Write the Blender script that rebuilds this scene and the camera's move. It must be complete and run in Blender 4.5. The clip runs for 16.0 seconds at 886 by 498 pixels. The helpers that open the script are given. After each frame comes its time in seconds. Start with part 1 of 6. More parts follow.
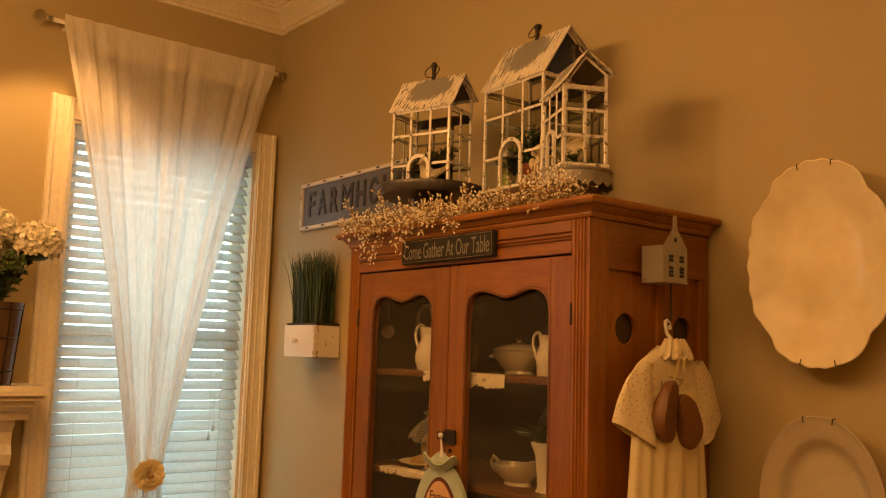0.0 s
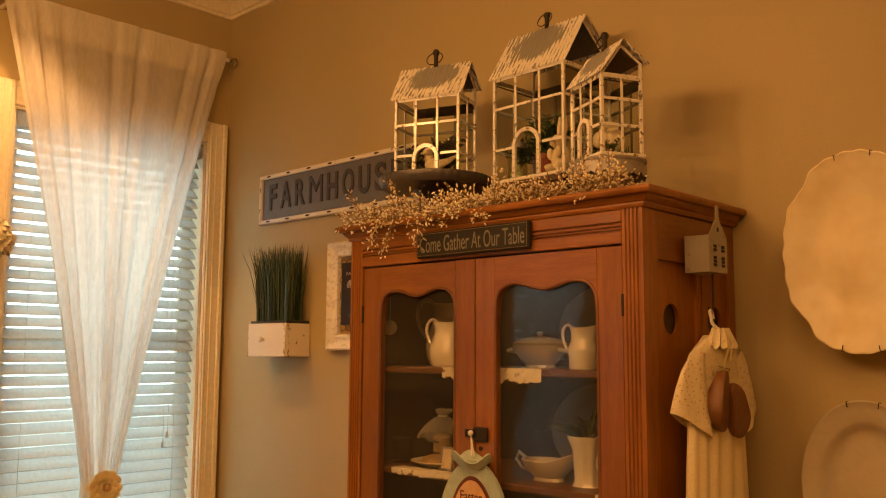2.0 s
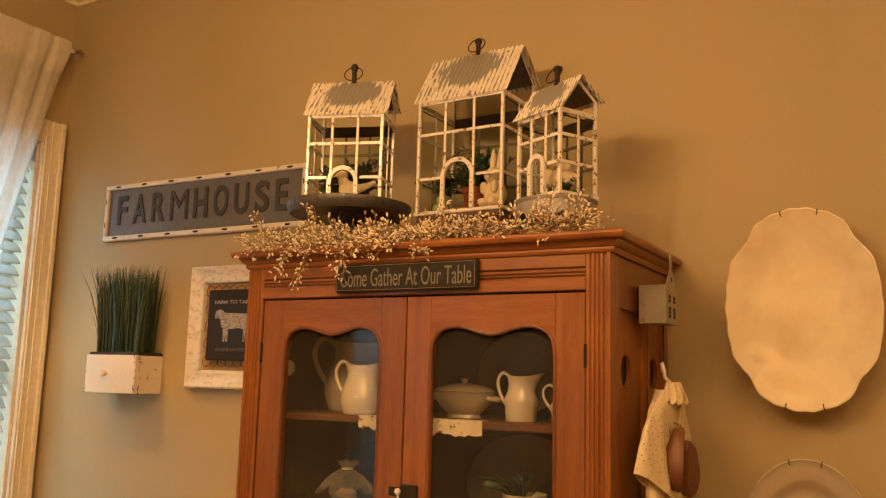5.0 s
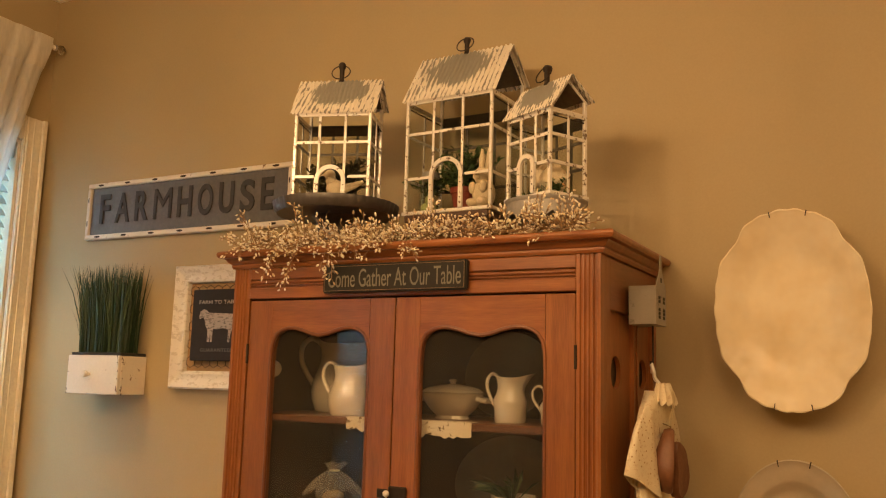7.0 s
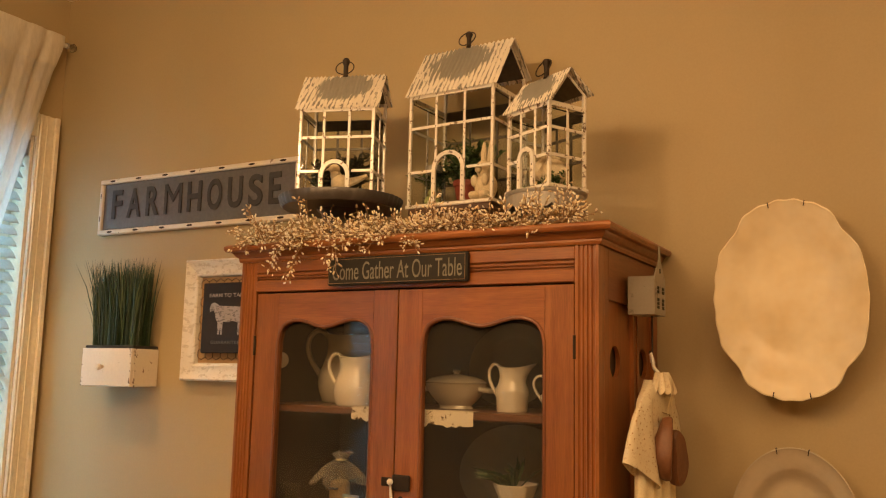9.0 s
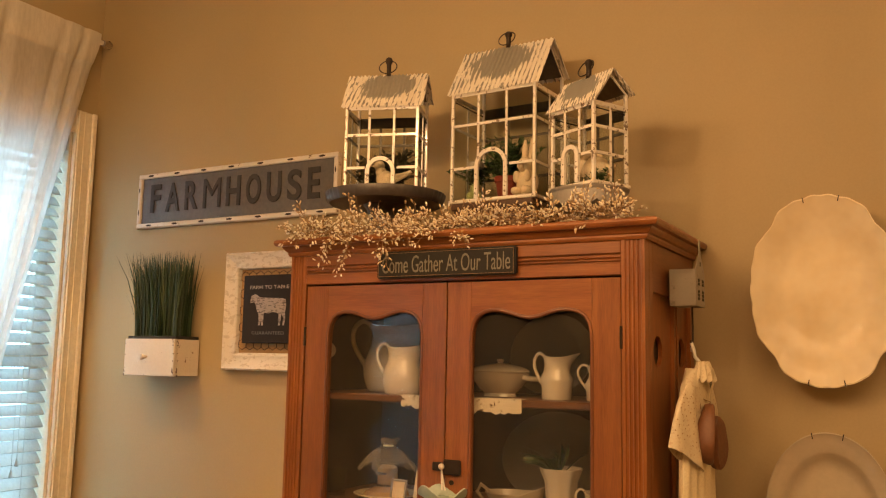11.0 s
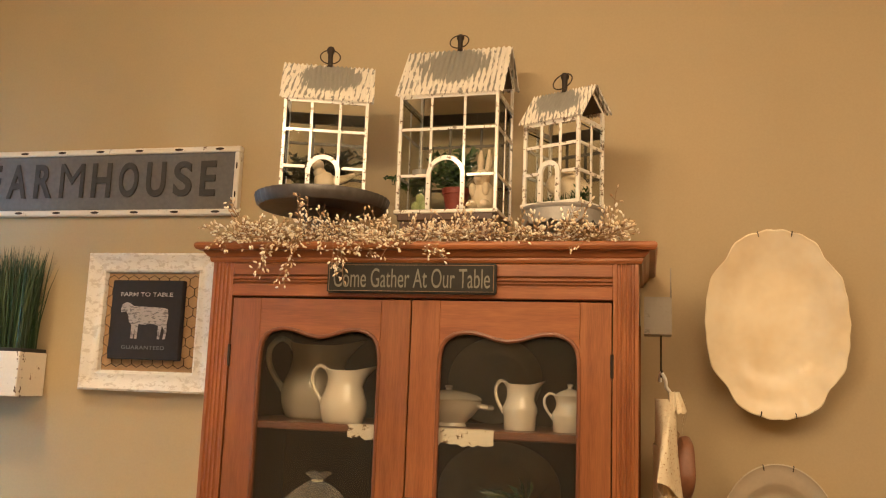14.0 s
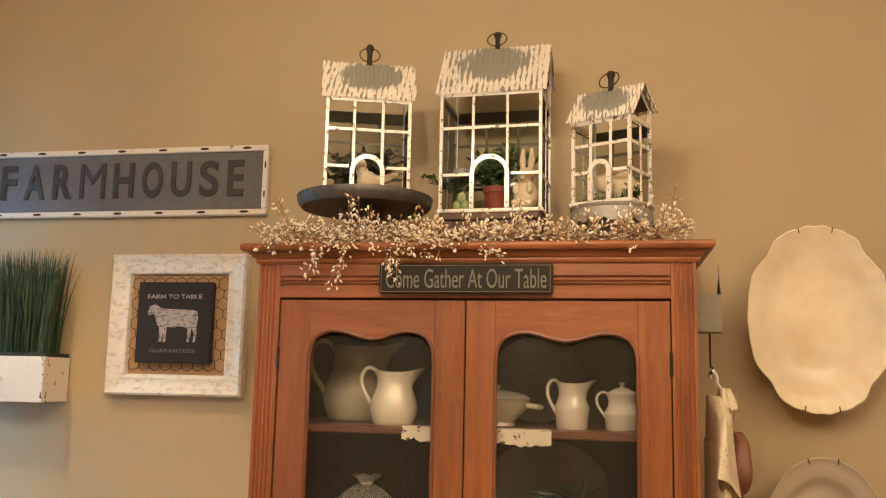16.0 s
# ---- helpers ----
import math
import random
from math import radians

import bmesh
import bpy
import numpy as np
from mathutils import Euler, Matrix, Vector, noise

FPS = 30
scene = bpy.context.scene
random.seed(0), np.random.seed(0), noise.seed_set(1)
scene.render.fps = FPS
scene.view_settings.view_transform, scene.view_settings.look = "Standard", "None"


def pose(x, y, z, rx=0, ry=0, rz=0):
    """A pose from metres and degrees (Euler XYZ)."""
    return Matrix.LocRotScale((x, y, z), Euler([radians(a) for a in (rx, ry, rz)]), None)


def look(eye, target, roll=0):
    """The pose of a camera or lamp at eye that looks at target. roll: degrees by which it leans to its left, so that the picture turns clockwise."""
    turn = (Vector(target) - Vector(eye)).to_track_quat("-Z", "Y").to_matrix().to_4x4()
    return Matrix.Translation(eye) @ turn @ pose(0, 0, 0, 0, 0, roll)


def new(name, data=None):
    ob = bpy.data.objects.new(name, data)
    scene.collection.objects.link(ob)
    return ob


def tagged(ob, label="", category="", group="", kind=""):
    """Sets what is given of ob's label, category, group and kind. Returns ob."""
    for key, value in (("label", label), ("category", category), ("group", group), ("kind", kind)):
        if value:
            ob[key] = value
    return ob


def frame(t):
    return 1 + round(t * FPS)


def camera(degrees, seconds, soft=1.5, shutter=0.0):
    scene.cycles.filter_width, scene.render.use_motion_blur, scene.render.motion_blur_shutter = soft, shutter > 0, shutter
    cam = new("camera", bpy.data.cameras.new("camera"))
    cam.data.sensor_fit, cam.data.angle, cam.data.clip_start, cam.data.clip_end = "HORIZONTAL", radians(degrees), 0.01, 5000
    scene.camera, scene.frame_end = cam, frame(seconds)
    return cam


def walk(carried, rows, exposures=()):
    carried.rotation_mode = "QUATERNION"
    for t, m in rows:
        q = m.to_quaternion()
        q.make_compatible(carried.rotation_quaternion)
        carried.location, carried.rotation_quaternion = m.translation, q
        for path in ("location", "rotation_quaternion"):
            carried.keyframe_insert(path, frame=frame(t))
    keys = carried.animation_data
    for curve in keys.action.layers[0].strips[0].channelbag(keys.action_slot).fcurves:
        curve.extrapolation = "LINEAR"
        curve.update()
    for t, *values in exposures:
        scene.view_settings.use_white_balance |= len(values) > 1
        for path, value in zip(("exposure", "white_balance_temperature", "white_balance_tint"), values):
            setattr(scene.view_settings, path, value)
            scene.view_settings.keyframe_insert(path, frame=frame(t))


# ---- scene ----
cam = camera(53.6, 16.0, soft=1.1)
PATH = [
    (0, (1.814, -1.906, 1.514), (0.259, -0.669, 1.749), 1.7),
    (0.5, (1.714, -2.021, 1.517), (0.235, -0.696, 1.753), 1.8),
    (1, (1.643, -2.146, 1.51), (0.213, -0.766, 1.731), 1.5),
    (1.5, (1.584, -2.167, 1.502), (0.175, -0.764, 1.719), 1.2),
    (2, (1.499, -2.136, 1.507), (0.131, -0.696, 1.737), 0.3),
    (2.5, (1.401, -2.096, 1.515), (0.091, -0.605, 1.762), 0.3),
    (3, (1.357, -2.09, 1.524), (0.1, -0.557, 1.786), 1.2),
    (3.5, (1.288, -2.093, 1.529), (0.097, -0.511, 1.81), 1.9),
    (4, (1.19, -2.128, 1.551), (0.084, -0.488, 1.847), 2.0),
    (4.5, (1.115, -2.166, 1.552), (0.09, -0.475, 1.853), 1.5),
    (5, (1.079, -2.194, 1.547), (0.11, -0.47, 1.848), 1.6),
    (7.5, (1.058, -2.189, 1.553), (0.129, -0.443, 1.851), 1.4),
    (8, (1.063, -2.193, 1.552), (0.135, -0.446, 1.847), 1.1),
    (10.5, (1.153, -2.266, 1.547), (0.132, -0.566, 1.806), 2.0),
    (11, (1.043, -2.331, 1.55), (0.075, -0.6, 1.804), 1.1),
    (11.5, (0.92, -2.403, 1.546), (0.063, -0.613, 1.797), 1.0),
    (12, (0.859, -2.417, 1.538), (0.077, -0.594, 1.787), 1.9),
    (12.5, (0.797, -2.394, 1.531), (0.057, -0.554, 1.795), 2.0),
    (13, (0.705, -2.352, 1.54), (0.038, -0.488, 1.824), 0.9),
    (13.5, (0.633, -2.332, 1.548), (0.063, -0.437, 1.841), 1.2),
    (14, (0.513, -2.327, 1.561), (0.057, -0.403, 1.865), 2.1),
    (14.5, (0.432, -2.326, 1.569), (0.039, -0.391, 1.889), 2.6),
    (15, (0.381, -2.333, 1.575), (-0.008, -0.397, 1.889), 2.2),
    (15.5, (0.343, -2.35, 1.573), (-0.054, -0.413, 1.877), 1.5),
    (16, (0.314, -2.359, 1.57), (-0.061, -0.417, 1.863), 1.2),
]
walk(cam, [(t, look(eye, target, roll)) for t, eye, target, roll in PATH],
     exposures=[(0, -0.20, 11400, 27), (1.5, -0.20, 11400, 28), (2.5, -0.20, 11800, 31), (3.5, -0.14, 11800, 31), (4.0, 0.10, 13200, 34), (4.5, 0.30, 10000, 28), (5, 0.25, 8000, 20), (7.5, 0.25, 6700, 12), (11, 0.24, 7200, 19), (12.5, 0.35, 6000, 8), (13.5, 0.60, 5500, 7), (14.5, 0.66, 5100, 6), (16, 0.66, 4900, 6)])

# ---- world, sun, lamps ----
world = bpy.data.worlds.new("world")
scene.world = world
world.use_nodes = True
wn = world.node_tree.nodes
sky = wn.new("ShaderNodeTexSky")
sky.sky_type, sky.sun_disc, sky.sun_elevation, sky.sun_rotation = "NISHITA", False, radians(40), radians(200)
wn["Background"].inputs[1].default_value = 0.12
world.node_tree.links.new(sky.outputs[0], wn["Background"].inputs[0])


def lamp(kind, name, at, power, color, size, target=None):
    data = bpy.data.lights.new(name, kind)
    data.energy, data.color = power, color
    if kind == "AREA":
        data.shape, data.size, data.size_y = "RECTANGLE", size[0], size[1]
    else:
        data.shadow_soft_size = size
    ob = new(name, data)
    ob.matrix_world = look(at, target) if target else pose(*at)
    return ob


WARM = (1.0, 0.63, 0.30)
CHANDELIER = (-0.08, -2.03, 2.38)
ARMS = [(CHANDELIER[0] + 0.405 * math.sin(radians(10 + 72 * i)), CHANDELIER[1] + 0.405 * math.cos(radians(10 + 72 * i))) for i in range(5)]
for bx, by in ARMS:
    lamp("POINT", "chandelier_bulb", (bx, by, CHANDELIER[2] + 0.15), 13.2, WARM, 0.013)
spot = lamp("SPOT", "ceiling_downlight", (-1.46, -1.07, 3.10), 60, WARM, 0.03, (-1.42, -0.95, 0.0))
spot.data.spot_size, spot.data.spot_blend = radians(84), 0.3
# added fill with no fixture, lifts the cabinet's side and the right wall
lamp("AREA", "ceiling_light", (1.9, -2.75, 3.11), 60, WARM, (2.5, 2.5), (1.9, -2.7499, 0.0))
lamp("POINT", "candle_glow", (-0.832, -0.25, 1.03), 0.5, (1.0, 0.5, 0.16), 0.03)
DAY = (0.55, 0.80, 1.0)
lamp("AREA", "window_daylight", (-1.935, -0.50, 1.60), 0.95, DAY, (0.75, 1.62), (0.5, -0.75, 1.5)).data.spread = radians(100)
lamp("AREA", "window_daylight", (-1.955, -3.30, 1.55), 3, DAY, (0.75, 1.6), (0.5, -3.3, 1.2))

# ---- materials ----


def node_mat(name):
    m = bpy.data.materials.new(name)
    m.use_nodes = True
    nt = m.node_tree
    return m, nt, nt.nodes, nt.links, nt.nodes["Principled BSDF"]


def noise_tex(nt, scale, detail=4, stretch=(1, 1, 1), coord="Object", rough=0.6):
    tc = nt.nodes.new("ShaderNodeTexCoord")
    mp = nt.nodes.new("ShaderNodeMapping")
    mp.inputs["Scale"].default_value = stretch
    nz = nt.nodes.new("ShaderNodeTexNoise")
    nz.inputs["Scale"].default_value, nz.inputs["Detail"].default_value, nz.inputs["Roughness"].default_value = scale, detail, rough
    nt.links.new(tc.outputs[coord], mp.inputs[0])
    nt.links.new(mp.outputs[0], nz.inputs["Vector"])
    return nz.outputs["Fac"]


def ramp(nt, fac, stops):
    r = nt.nodes.new("ShaderNodeValToRGB")
    e = r.color_ramp.elements
    while len(e) < len(stops):
        e.new(0.5)
    for el, (p, c) in zip(e, stops):
        el.position, el.color = p, (*c, 1)
    nt.links.new(fac, r.inputs[0])
    return r.outputs[0]


def mixed(nt, fac, a, b, blend="MIX"):
    m = nt.nodes.new("ShaderNodeMix")
    m.data_type, m.blend_type = "RGBA", blend
    for sock, v in ((m.inputs[0], fac), (m.inputs[6], a), (m.inputs[7], b)):
        if isinstance(v, (tuple, float, int)):
            sock.default_value = (*v, 1) if isinstance(v, tuple) else v
        else:
            nt.links.new(v, sock)
    return m.outputs[2]


def bump(nt, bsdf, height, strength, distance=0.002):
    b = nt.nodes.new("ShaderNodeBump")
    b.inputs["Strength"].default_value, b.inputs["Distance"].default_value = strength, distance
    nt.links.new(height, b.inputs["Height"])
    nt.links.new(b.outputs[0], bsdf.inputs["Normal"])


def plain(name, c1, c2, rough=0.6, scale=6, fine=60, metal=0.0, relief=0.2, stretch=(1, 1, 1), coat=0.0, grain=0.22):
    """Two-scale mottled surface."""
    m, nt, n, l, p = node_mat(name)
    a = noise_tex(nt, scale, 3, stretch)
    b = noise_tex(nt, fine, 4, stretch)
    col = mixed(nt, a, c1, c2)
    col = mixed(nt, grain, col, ramp(nt, b, [(0.3, tuple(0.6 * v for v in c1)), (0.7, tuple(min(1, 1.25 * v) for v in c2))]))
    l.new(col, p.inputs["Base Color"])
    p.inputs["Roughness"].default_value, p.inputs["Metallic"].default_value = rough, metal
    p.inputs["Coat Weight"].default_value = coat
    if relief:
        bump(nt, p, b, relief)
    return m


def wood(name, dark, light, grain, rough=0.38):
    """grain: stretch of the noise; small along the fibres."""
    m, nt, n, l, p = node_mat(name)
    a = noise_tex(nt, 5, 5, grain, rough=0.65)
    b = noise_tex(nt, 38, 4, grain)
    big = noise_tex(nt, 2.2, 2)
    col = ramp(nt, a, [(0.28, dark), (0.5, tuple((d + g) / 2 for d, g in zip(dark, light))), (0.72, light)])
    col = mixed(nt, 0.24, col, ramp(nt, b, [(0.35, tuple(0.55 * v for v in dark)), (0.65, light)]))
    col = mixed(nt, ramp(nt, big, [(0.34, (0, 0, 0)), (0.68, (0.5, 0.5, 0.5))]), col, tuple(0.7 * v for v in dark))
    oi = n.new("ShaderNodeObjectInfo")
    hsv = n.new("ShaderNodeHueSaturation")
    mr = n.new("ShaderNodeMapRange")
    mr.inputs[3].default_value, mr.inputs[4].default_value = 0.85, 1.15
    l.new(oi.outputs["Random"], mr.inputs[0])
    l.new(mr.outputs[0], hsv.inputs["Value"])
    l.new(col, hsv.inputs["Color"])
    l.new(hsv.outputs[0], p.inputs["Base Color"])
    p.inputs["Roughness"].default_value = rough
    p.inputs["Coat Weight"].default_value, p.inputs["Coat Roughness"].default_value = 0.25, 0.3
    bump(nt, p, b, 0.12, 0.001)
    return m


def chippy(name, paint, under, amount=0.36, scale=30, rough=0.55, stretch=(1, 1, 1), metal=0.0):
    """Paint worn through in spots to what lies under it."""
    m, nt, n, l, p = node_mat(name)
    a = noise_tex(nt, scale, 6, stretch, rough=0.7)
    big = noise_tex(nt, scale * 0.22, 2)
    fine = noise_tex(nt, scale * 5, 3)
    mask = ramp(nt, a, [(amount, (1, 1, 1)), (amount + 0.04, (0, 0, 0))])
    base = mixed(nt, big, paint, tuple(0.82 * v for v in paint))
    base = mixed(nt, 0.15, base, ramp(nt, fine, [(0.3, tuple(0.6 * v for v in paint)), (0.7, paint)]))
    l.new(mixed(nt, mask, base, under), p.inputs["Base Color"])
    p.inputs["Roughness"].default_value = rough
    bump(nt, p, a, 0.25, 0.0015)
    return m


def zinc_roof(name):
    """Streaky worn white paint round a bare zinc patch in the middle of each slope."""
    m, nt, n, l, p = node_mat(name)
    tc = n.new("ShaderNodeTexCoord")
    sep = n.new("ShaderNodeSeparateXYZ")
    l.new(tc.outputs["Generated"], sep.inputs[0])

    def math_node(op, a, b=None, c=None):
        k = n.new("ShaderNodeMath")
        k.operation = op
        for i, v in enumerate((a, b, c)):
            if v is not None:
                if isinstance(v, (int, float)):
                    k.inputs[i].default_value = v
                else:
                    l.new(v, k.inputs[i])
        return k.outputs[0]
    dx = math_node("ABSOLUTE", math_node("MULTIPLY", math_node("SUBTRACT", sep.outputs[0], 0.5), 1.85))
    dz = math_node("ABSOLUTE", math_node("MULTIPLY", math_node("SUBTRACT", sep.outputs[2], 0.64), 1.45))
    d = math_node("ADD", math_node("MULTIPLY", dx, dx), math_node("MULTIPLY", dz, dz))
    streak = noise_tex(nt, 26, 4, (5, 1, 0.45))
    spots = noise_tex(nt, 50, 4, (2.4, 1, 0.35), rough=0.65)
    rib = math_node("SINE", math_node("MULTIPLY", sep.outputs[0], 21 * 2 * math.pi))  # paint gone from the valleys first
    edge = math_node("ADD", d, math_node("MULTIPLY", math_node("SUBTRACT", streak, 0.5), 0.8))
    edge = math_node("ADD", edge, math_node("MULTIPLY", rib, 0.05))
    patch = ramp(nt, edge, [(0.30, (1, 1, 1)), (0.37, (0, 0, 0))])
    worn = ramp(nt, math_node("ADD", math_node("ADD", math_node("MULTIPLY", streak, 0.5), math_node("MULTIPLY", spots, 0.5)), math_node("MULTIPLY", rib, 0.055)), [(0.442, (1, 1, 1)), (0.468, (0, 0, 0))])
    mask = mixed(nt, 1.0, patch, worn, "LIGHTEN")
    zinc = mixed(nt, spots, (0.19, 0.19, 0.17), (0.29, 0.285, 0.255))
    l.new(mixed(nt, mask, (0.72, 0.68, 0.60), zinc), p.inputs["Base Color"])
    p.inputs["Roughness"].default_value = 0.6
    return m


def glass(name, tint=(1, 1, 1), gloss=1.0, rough=0.0, haze=0.0):
    m = bpy.data.materials.new(name)
    m.use_nodes = True
    nt = m.node_tree
    n, l = nt.nodes, nt.links
    n.clear()
    out, tr, gl, mx, lw, pw, ma = (n.new("ShaderNode" + k) for k in ("OutputMaterial", "BsdfTransparent", "BsdfGlossy", "MixShader", "LayerWeight", "Math", "Math"))
    pw.operation, ma.operation = "POWER", "MULTIPLY_ADD"
    pw.inputs[1].default_value, ma.inputs[1].default_value, ma.inputs[2].default_value = 5, 0.96, 0.028
    lw.inputs[0].default_value = 0.5
    l.new(lw.outputs["Facing"], pw.inputs[0])
    l.new(pw.outputs[0], ma.inputs[0])
    tr.inputs[0].default_value = (*tint, 1)
    gl.inputs["Roughness"].default_value = rough
    gl.inputs[0].default_value = (gloss, gloss, gloss, 1)
    for a, b in ((ma.outputs[0], mx.inputs[0]), (tr.outputs[0], mx.inputs[1]), (gl.outputs[0], mx.inputs[2]), (mx.outputs[0], out.inputs[0])):
        l.new(a, b)
    if haze:  # haze painted into the pane: an uneven diffuse film that lifts the darks
        df, m2 = n.new("ShaderNodeBsdfDiffuse"), n.new("ShaderNodeMixShader")
        df.inputs[0].default_value = (0.50, 0.46, 0.38, 1)
        film = ramp(nt, noise_tex(nt, 7, 4, (1, 1, 0.6)), [(0.3, (haze * 0.7,) * 3), (0.7, (haze * 1.3,) * 3)])
        l.new(film, m2.inputs[0])
        l.new(mx.outputs[0], m2.inputs[1])
        l.new(df.outputs[0], m2.inputs[2])
        l.new(m2.outputs[0], out.inputs[0])
    return m


def sheer(name, color, open_share, back_share=0.4):
    """Thin woven cloth: part open, part scattering both ways."""
    m = bpy.data.materials.new(name)
    m.use_nodes = True
    nt = m.node_tree
    n, l = nt.nodes, nt.links
    n.clear()
    out, tr, tl, df, m1, m2 = (n.new("ShaderNode" + k) for k in ("OutputMaterial", "BsdfTransparent", "BsdfTranslucent", "BsdfDiffuse", "MixShader", "MixShader"))
    weave = ramp(nt, noise_tex(nt, 90, 3, (1, 1, 0.25)), [(0.3, tuple(0.88 * v for v in color)), (0.7, color)])
    l.new(weave, tl.inputs[0])
    l.new(weave, df.inputs[0])
    m1.inputs[0].default_value, m2.inputs[0].default_value = back_share, 1 - open_share
    for a, b in ((tl.outputs[0], m1.inputs[1]), (df.outputs[0], m1.inputs[2]), (tr.outputs[0], m2.inputs[1]), (m1.outputs[0], m2.inputs[2]), (m2.outputs[0], out.inputs[0])):
        l.new(a, b)
    return m


def glow(name, color, strength):
    m, nt, n, l, p = node_mat(name)
    p.inputs["Base Color"].default_value = (*color, 1)
    p.inputs["Emission Color"].default_value, p.inputs["Emission Strength"].default_value = (*color, 1), strength
    return m


def islands(name, stops, rough=0.6):
    """Colour by piece, for many small pieces in one mesh."""
    m, nt, n, l, p = node_mat(name)
    g = n.new("ShaderNodeNewGeometry")
    l.new(ramp(nt, g.outputs["Random Per Island"], stops), p.inputs["Base Color"])
    p.inputs["Roughness"].default_value = rough
    return m


M_WALL = plain("tan_wall_paint", (0.405, 0.325, 0.185), (0.445, 0.355, 0.205), 0.62, 2.5, 160, relief=0.05, grain=0.07)
M_CEIL = plain("ceiling_paint", (0.40, 0.30, 0.18), (0.44, 0.33, 0.20), 0.8, 3, 120)
M_TRIM = plain("cream_trim_paint", (0.74, 0.68, 0.55), (0.80, 0.74, 0.60), 0.35, 4, 50, relief=0.05)
M_FLOOR = wood("oak_floor", (0.16, 0.08, 0.035), (0.32, 0.18, 0.08), (1.5, 12, 12))
M_WOODV = wood("stained_pine_upright", (0.20, 0.060, 0.0145), (0.42, 0.158, 0.043), (9, 9, 0.7))
M_WOODH = wood("stained_pine_level", (0.20, 0.060, 0.0145), (0.42, 0.158, 0.043), (0.7, 9, 9))
M_WOODD = wood("stained_pine_depth", (0.195, 0.058, 0.0145), (0.40, 0.148, 0.042), (9, 0.7, 9))
# bead wood darkened to paint in the shadow at the glass edge
M_BEAD = wood("shade_darkened_bead", (0.13, 0.040, 0.012), (0.27, 0.095, 0.030), (9, 9, 0.7), 0.45)
# near-black brown, stands in for the shade inside the cabinet
M_INSIDE = wood("cabinet_inside_shade", (0.035, 0.022, 0.014), (0.075, 0.045, 0.025), (8, 8, 0.8), 0.6)
M_GLASS = glass("cabinet_glass", (0.95, 0.95, 0.93), gloss=0.45, rough=0.015, haze=0.022)
M_CAGEGLASS = glass("lantern_glass", (0.97, 0.98, 0.96), 0.08, 0.0)
M_CLEAR = glass("clear_glass", (0.93, 0.95, 0.93))
M_SHEER = sheer("white_sheer_voile", (0.95, 0.94, 0.92), 0.09, 0.40)
M_HEM = sheer("voile_header_double", (0.92, 0.89, 0.82), 0.06, 0.6)
M_ORGANZA = sheer("cream_organza", (0.80, 0.77, 0.68), 0.74, 0.55)
M_SLAT = sheer("white_blind_slat", (0.72, 0.74, 0.73), 0.0, 0.36)
M_FINIAL = node_mat("solid_glass_ball")[0]
for key, v in (("Transmission Weight", 1.0), ("Roughness", 0.03), ("IOR", 1.45)):
    M_FINIAL.node_tree.nodes["Principled BSDF"].inputs[key].default_value = v
M_SKY = glow("bright_overcast_outdoors", (0.40, 0.74, 1.0), 5.5)
M_CERAMIC = plain("ivory_ironstone", (0.98, 0.93, 0.77), (0.62, 0.48, 0.25), 0.34, 9, 30, relief=0.04, coat=0.5, grain=0.14)
M_CROCK = plain("ivory_glazed_crockery", (0.74, 0.69, 0.57), (0.68, 0.61, 0.48), 0.4, 9, 40, relief=0.02, coat=1.0)
# ironstone toned down to put shade on pieces at the cabinet's back
M_CERAMIC2 = plain("shade_dimmed_ironstone", (0.55, 0.50, 0.39), (0.46, 0.40, 0.30), 0.4, 7, 40, relief=0.02, coat=1.0)
for m, v, ior in ((M_CROCK, 0.06, 2.1), (M_CERAMIC2, 0.09, 1.9), (M_CERAMIC, 0.035, 1.6)):
    glaze = m.node_tree.nodes["Principled BSDF"].inputs
    glaze["Coat Roughness"].default_value, glaze["Coat IOR"].default_value, glaze["Specular IOR Level"].default_value = v, ior, 0.05
# dark grey-brown, keeps the plates at the back faint
M_PLATE = plain("smoke_brown_plate", (0.15, 0.138, 0.112), (0.22, 0.20, 0.16), 0.42, 14, 60, relief=0.03, coat=0.1)
M_WHITEMETAL = chippy("chippy_white_metal", (0.88, 0.85, 0.78), (0.20, 0.15, 0.11), 0.39, 60, 0.22)
M_WHITEMETAL.node_tree.nodes["Principled BSDF"].inputs["Coat Weight"].default_value = 0.7
M_WHITEMETAL.node_tree.nodes["Principled BSDF"].inputs["Coat Roughness"].default_value = 0.14
M_CHIPWOOD = chippy("chippy_white_wood", (0.80, 0.75, 0.66), (0.16, 0.08, 0.04), 0.335, 22)
M_CARVED = chippy("distressed_white_frame", (0.80, 0.77, 0.71), (0.56, 0.52, 0.46), 0.425, 55, stretch=(0.7, 1, 1.3))
M_ROOF = zinc_roof("worn_painted_zinc")
M_TINHOUSE = chippy("cream_tin", (0.36, 0.335, 0.28), (0.20, 0.18, 0.15), 0.38, 26)
M_IRON = plain("dark_iron", (0.028, 0.022, 0.018), (0.055, 0.04, 0.03), 0.55, 20, 90, metal=0.6)
M_ZINC = plain("dull_zinc", (0.115, 0.115, 0.12), (0.165, 0.165, 0.17), 0.55, 12, 70, metal=0.35)
M_GALV = plain("galvanised_tin", (0.26, 0.25, 0.23), (0.40, 0.38, 0.35), 0.58, 16, 70, metal=0.4)
# dark metal for back bars and rivets; under the roofs it paints shade
M_BACKBAR = plain("dark_lattice_and_roof_shade", (0.10, 0.085, 0.07), (0.20, 0.17, 0.13), 0.5, 20, 80, metal=0.3)
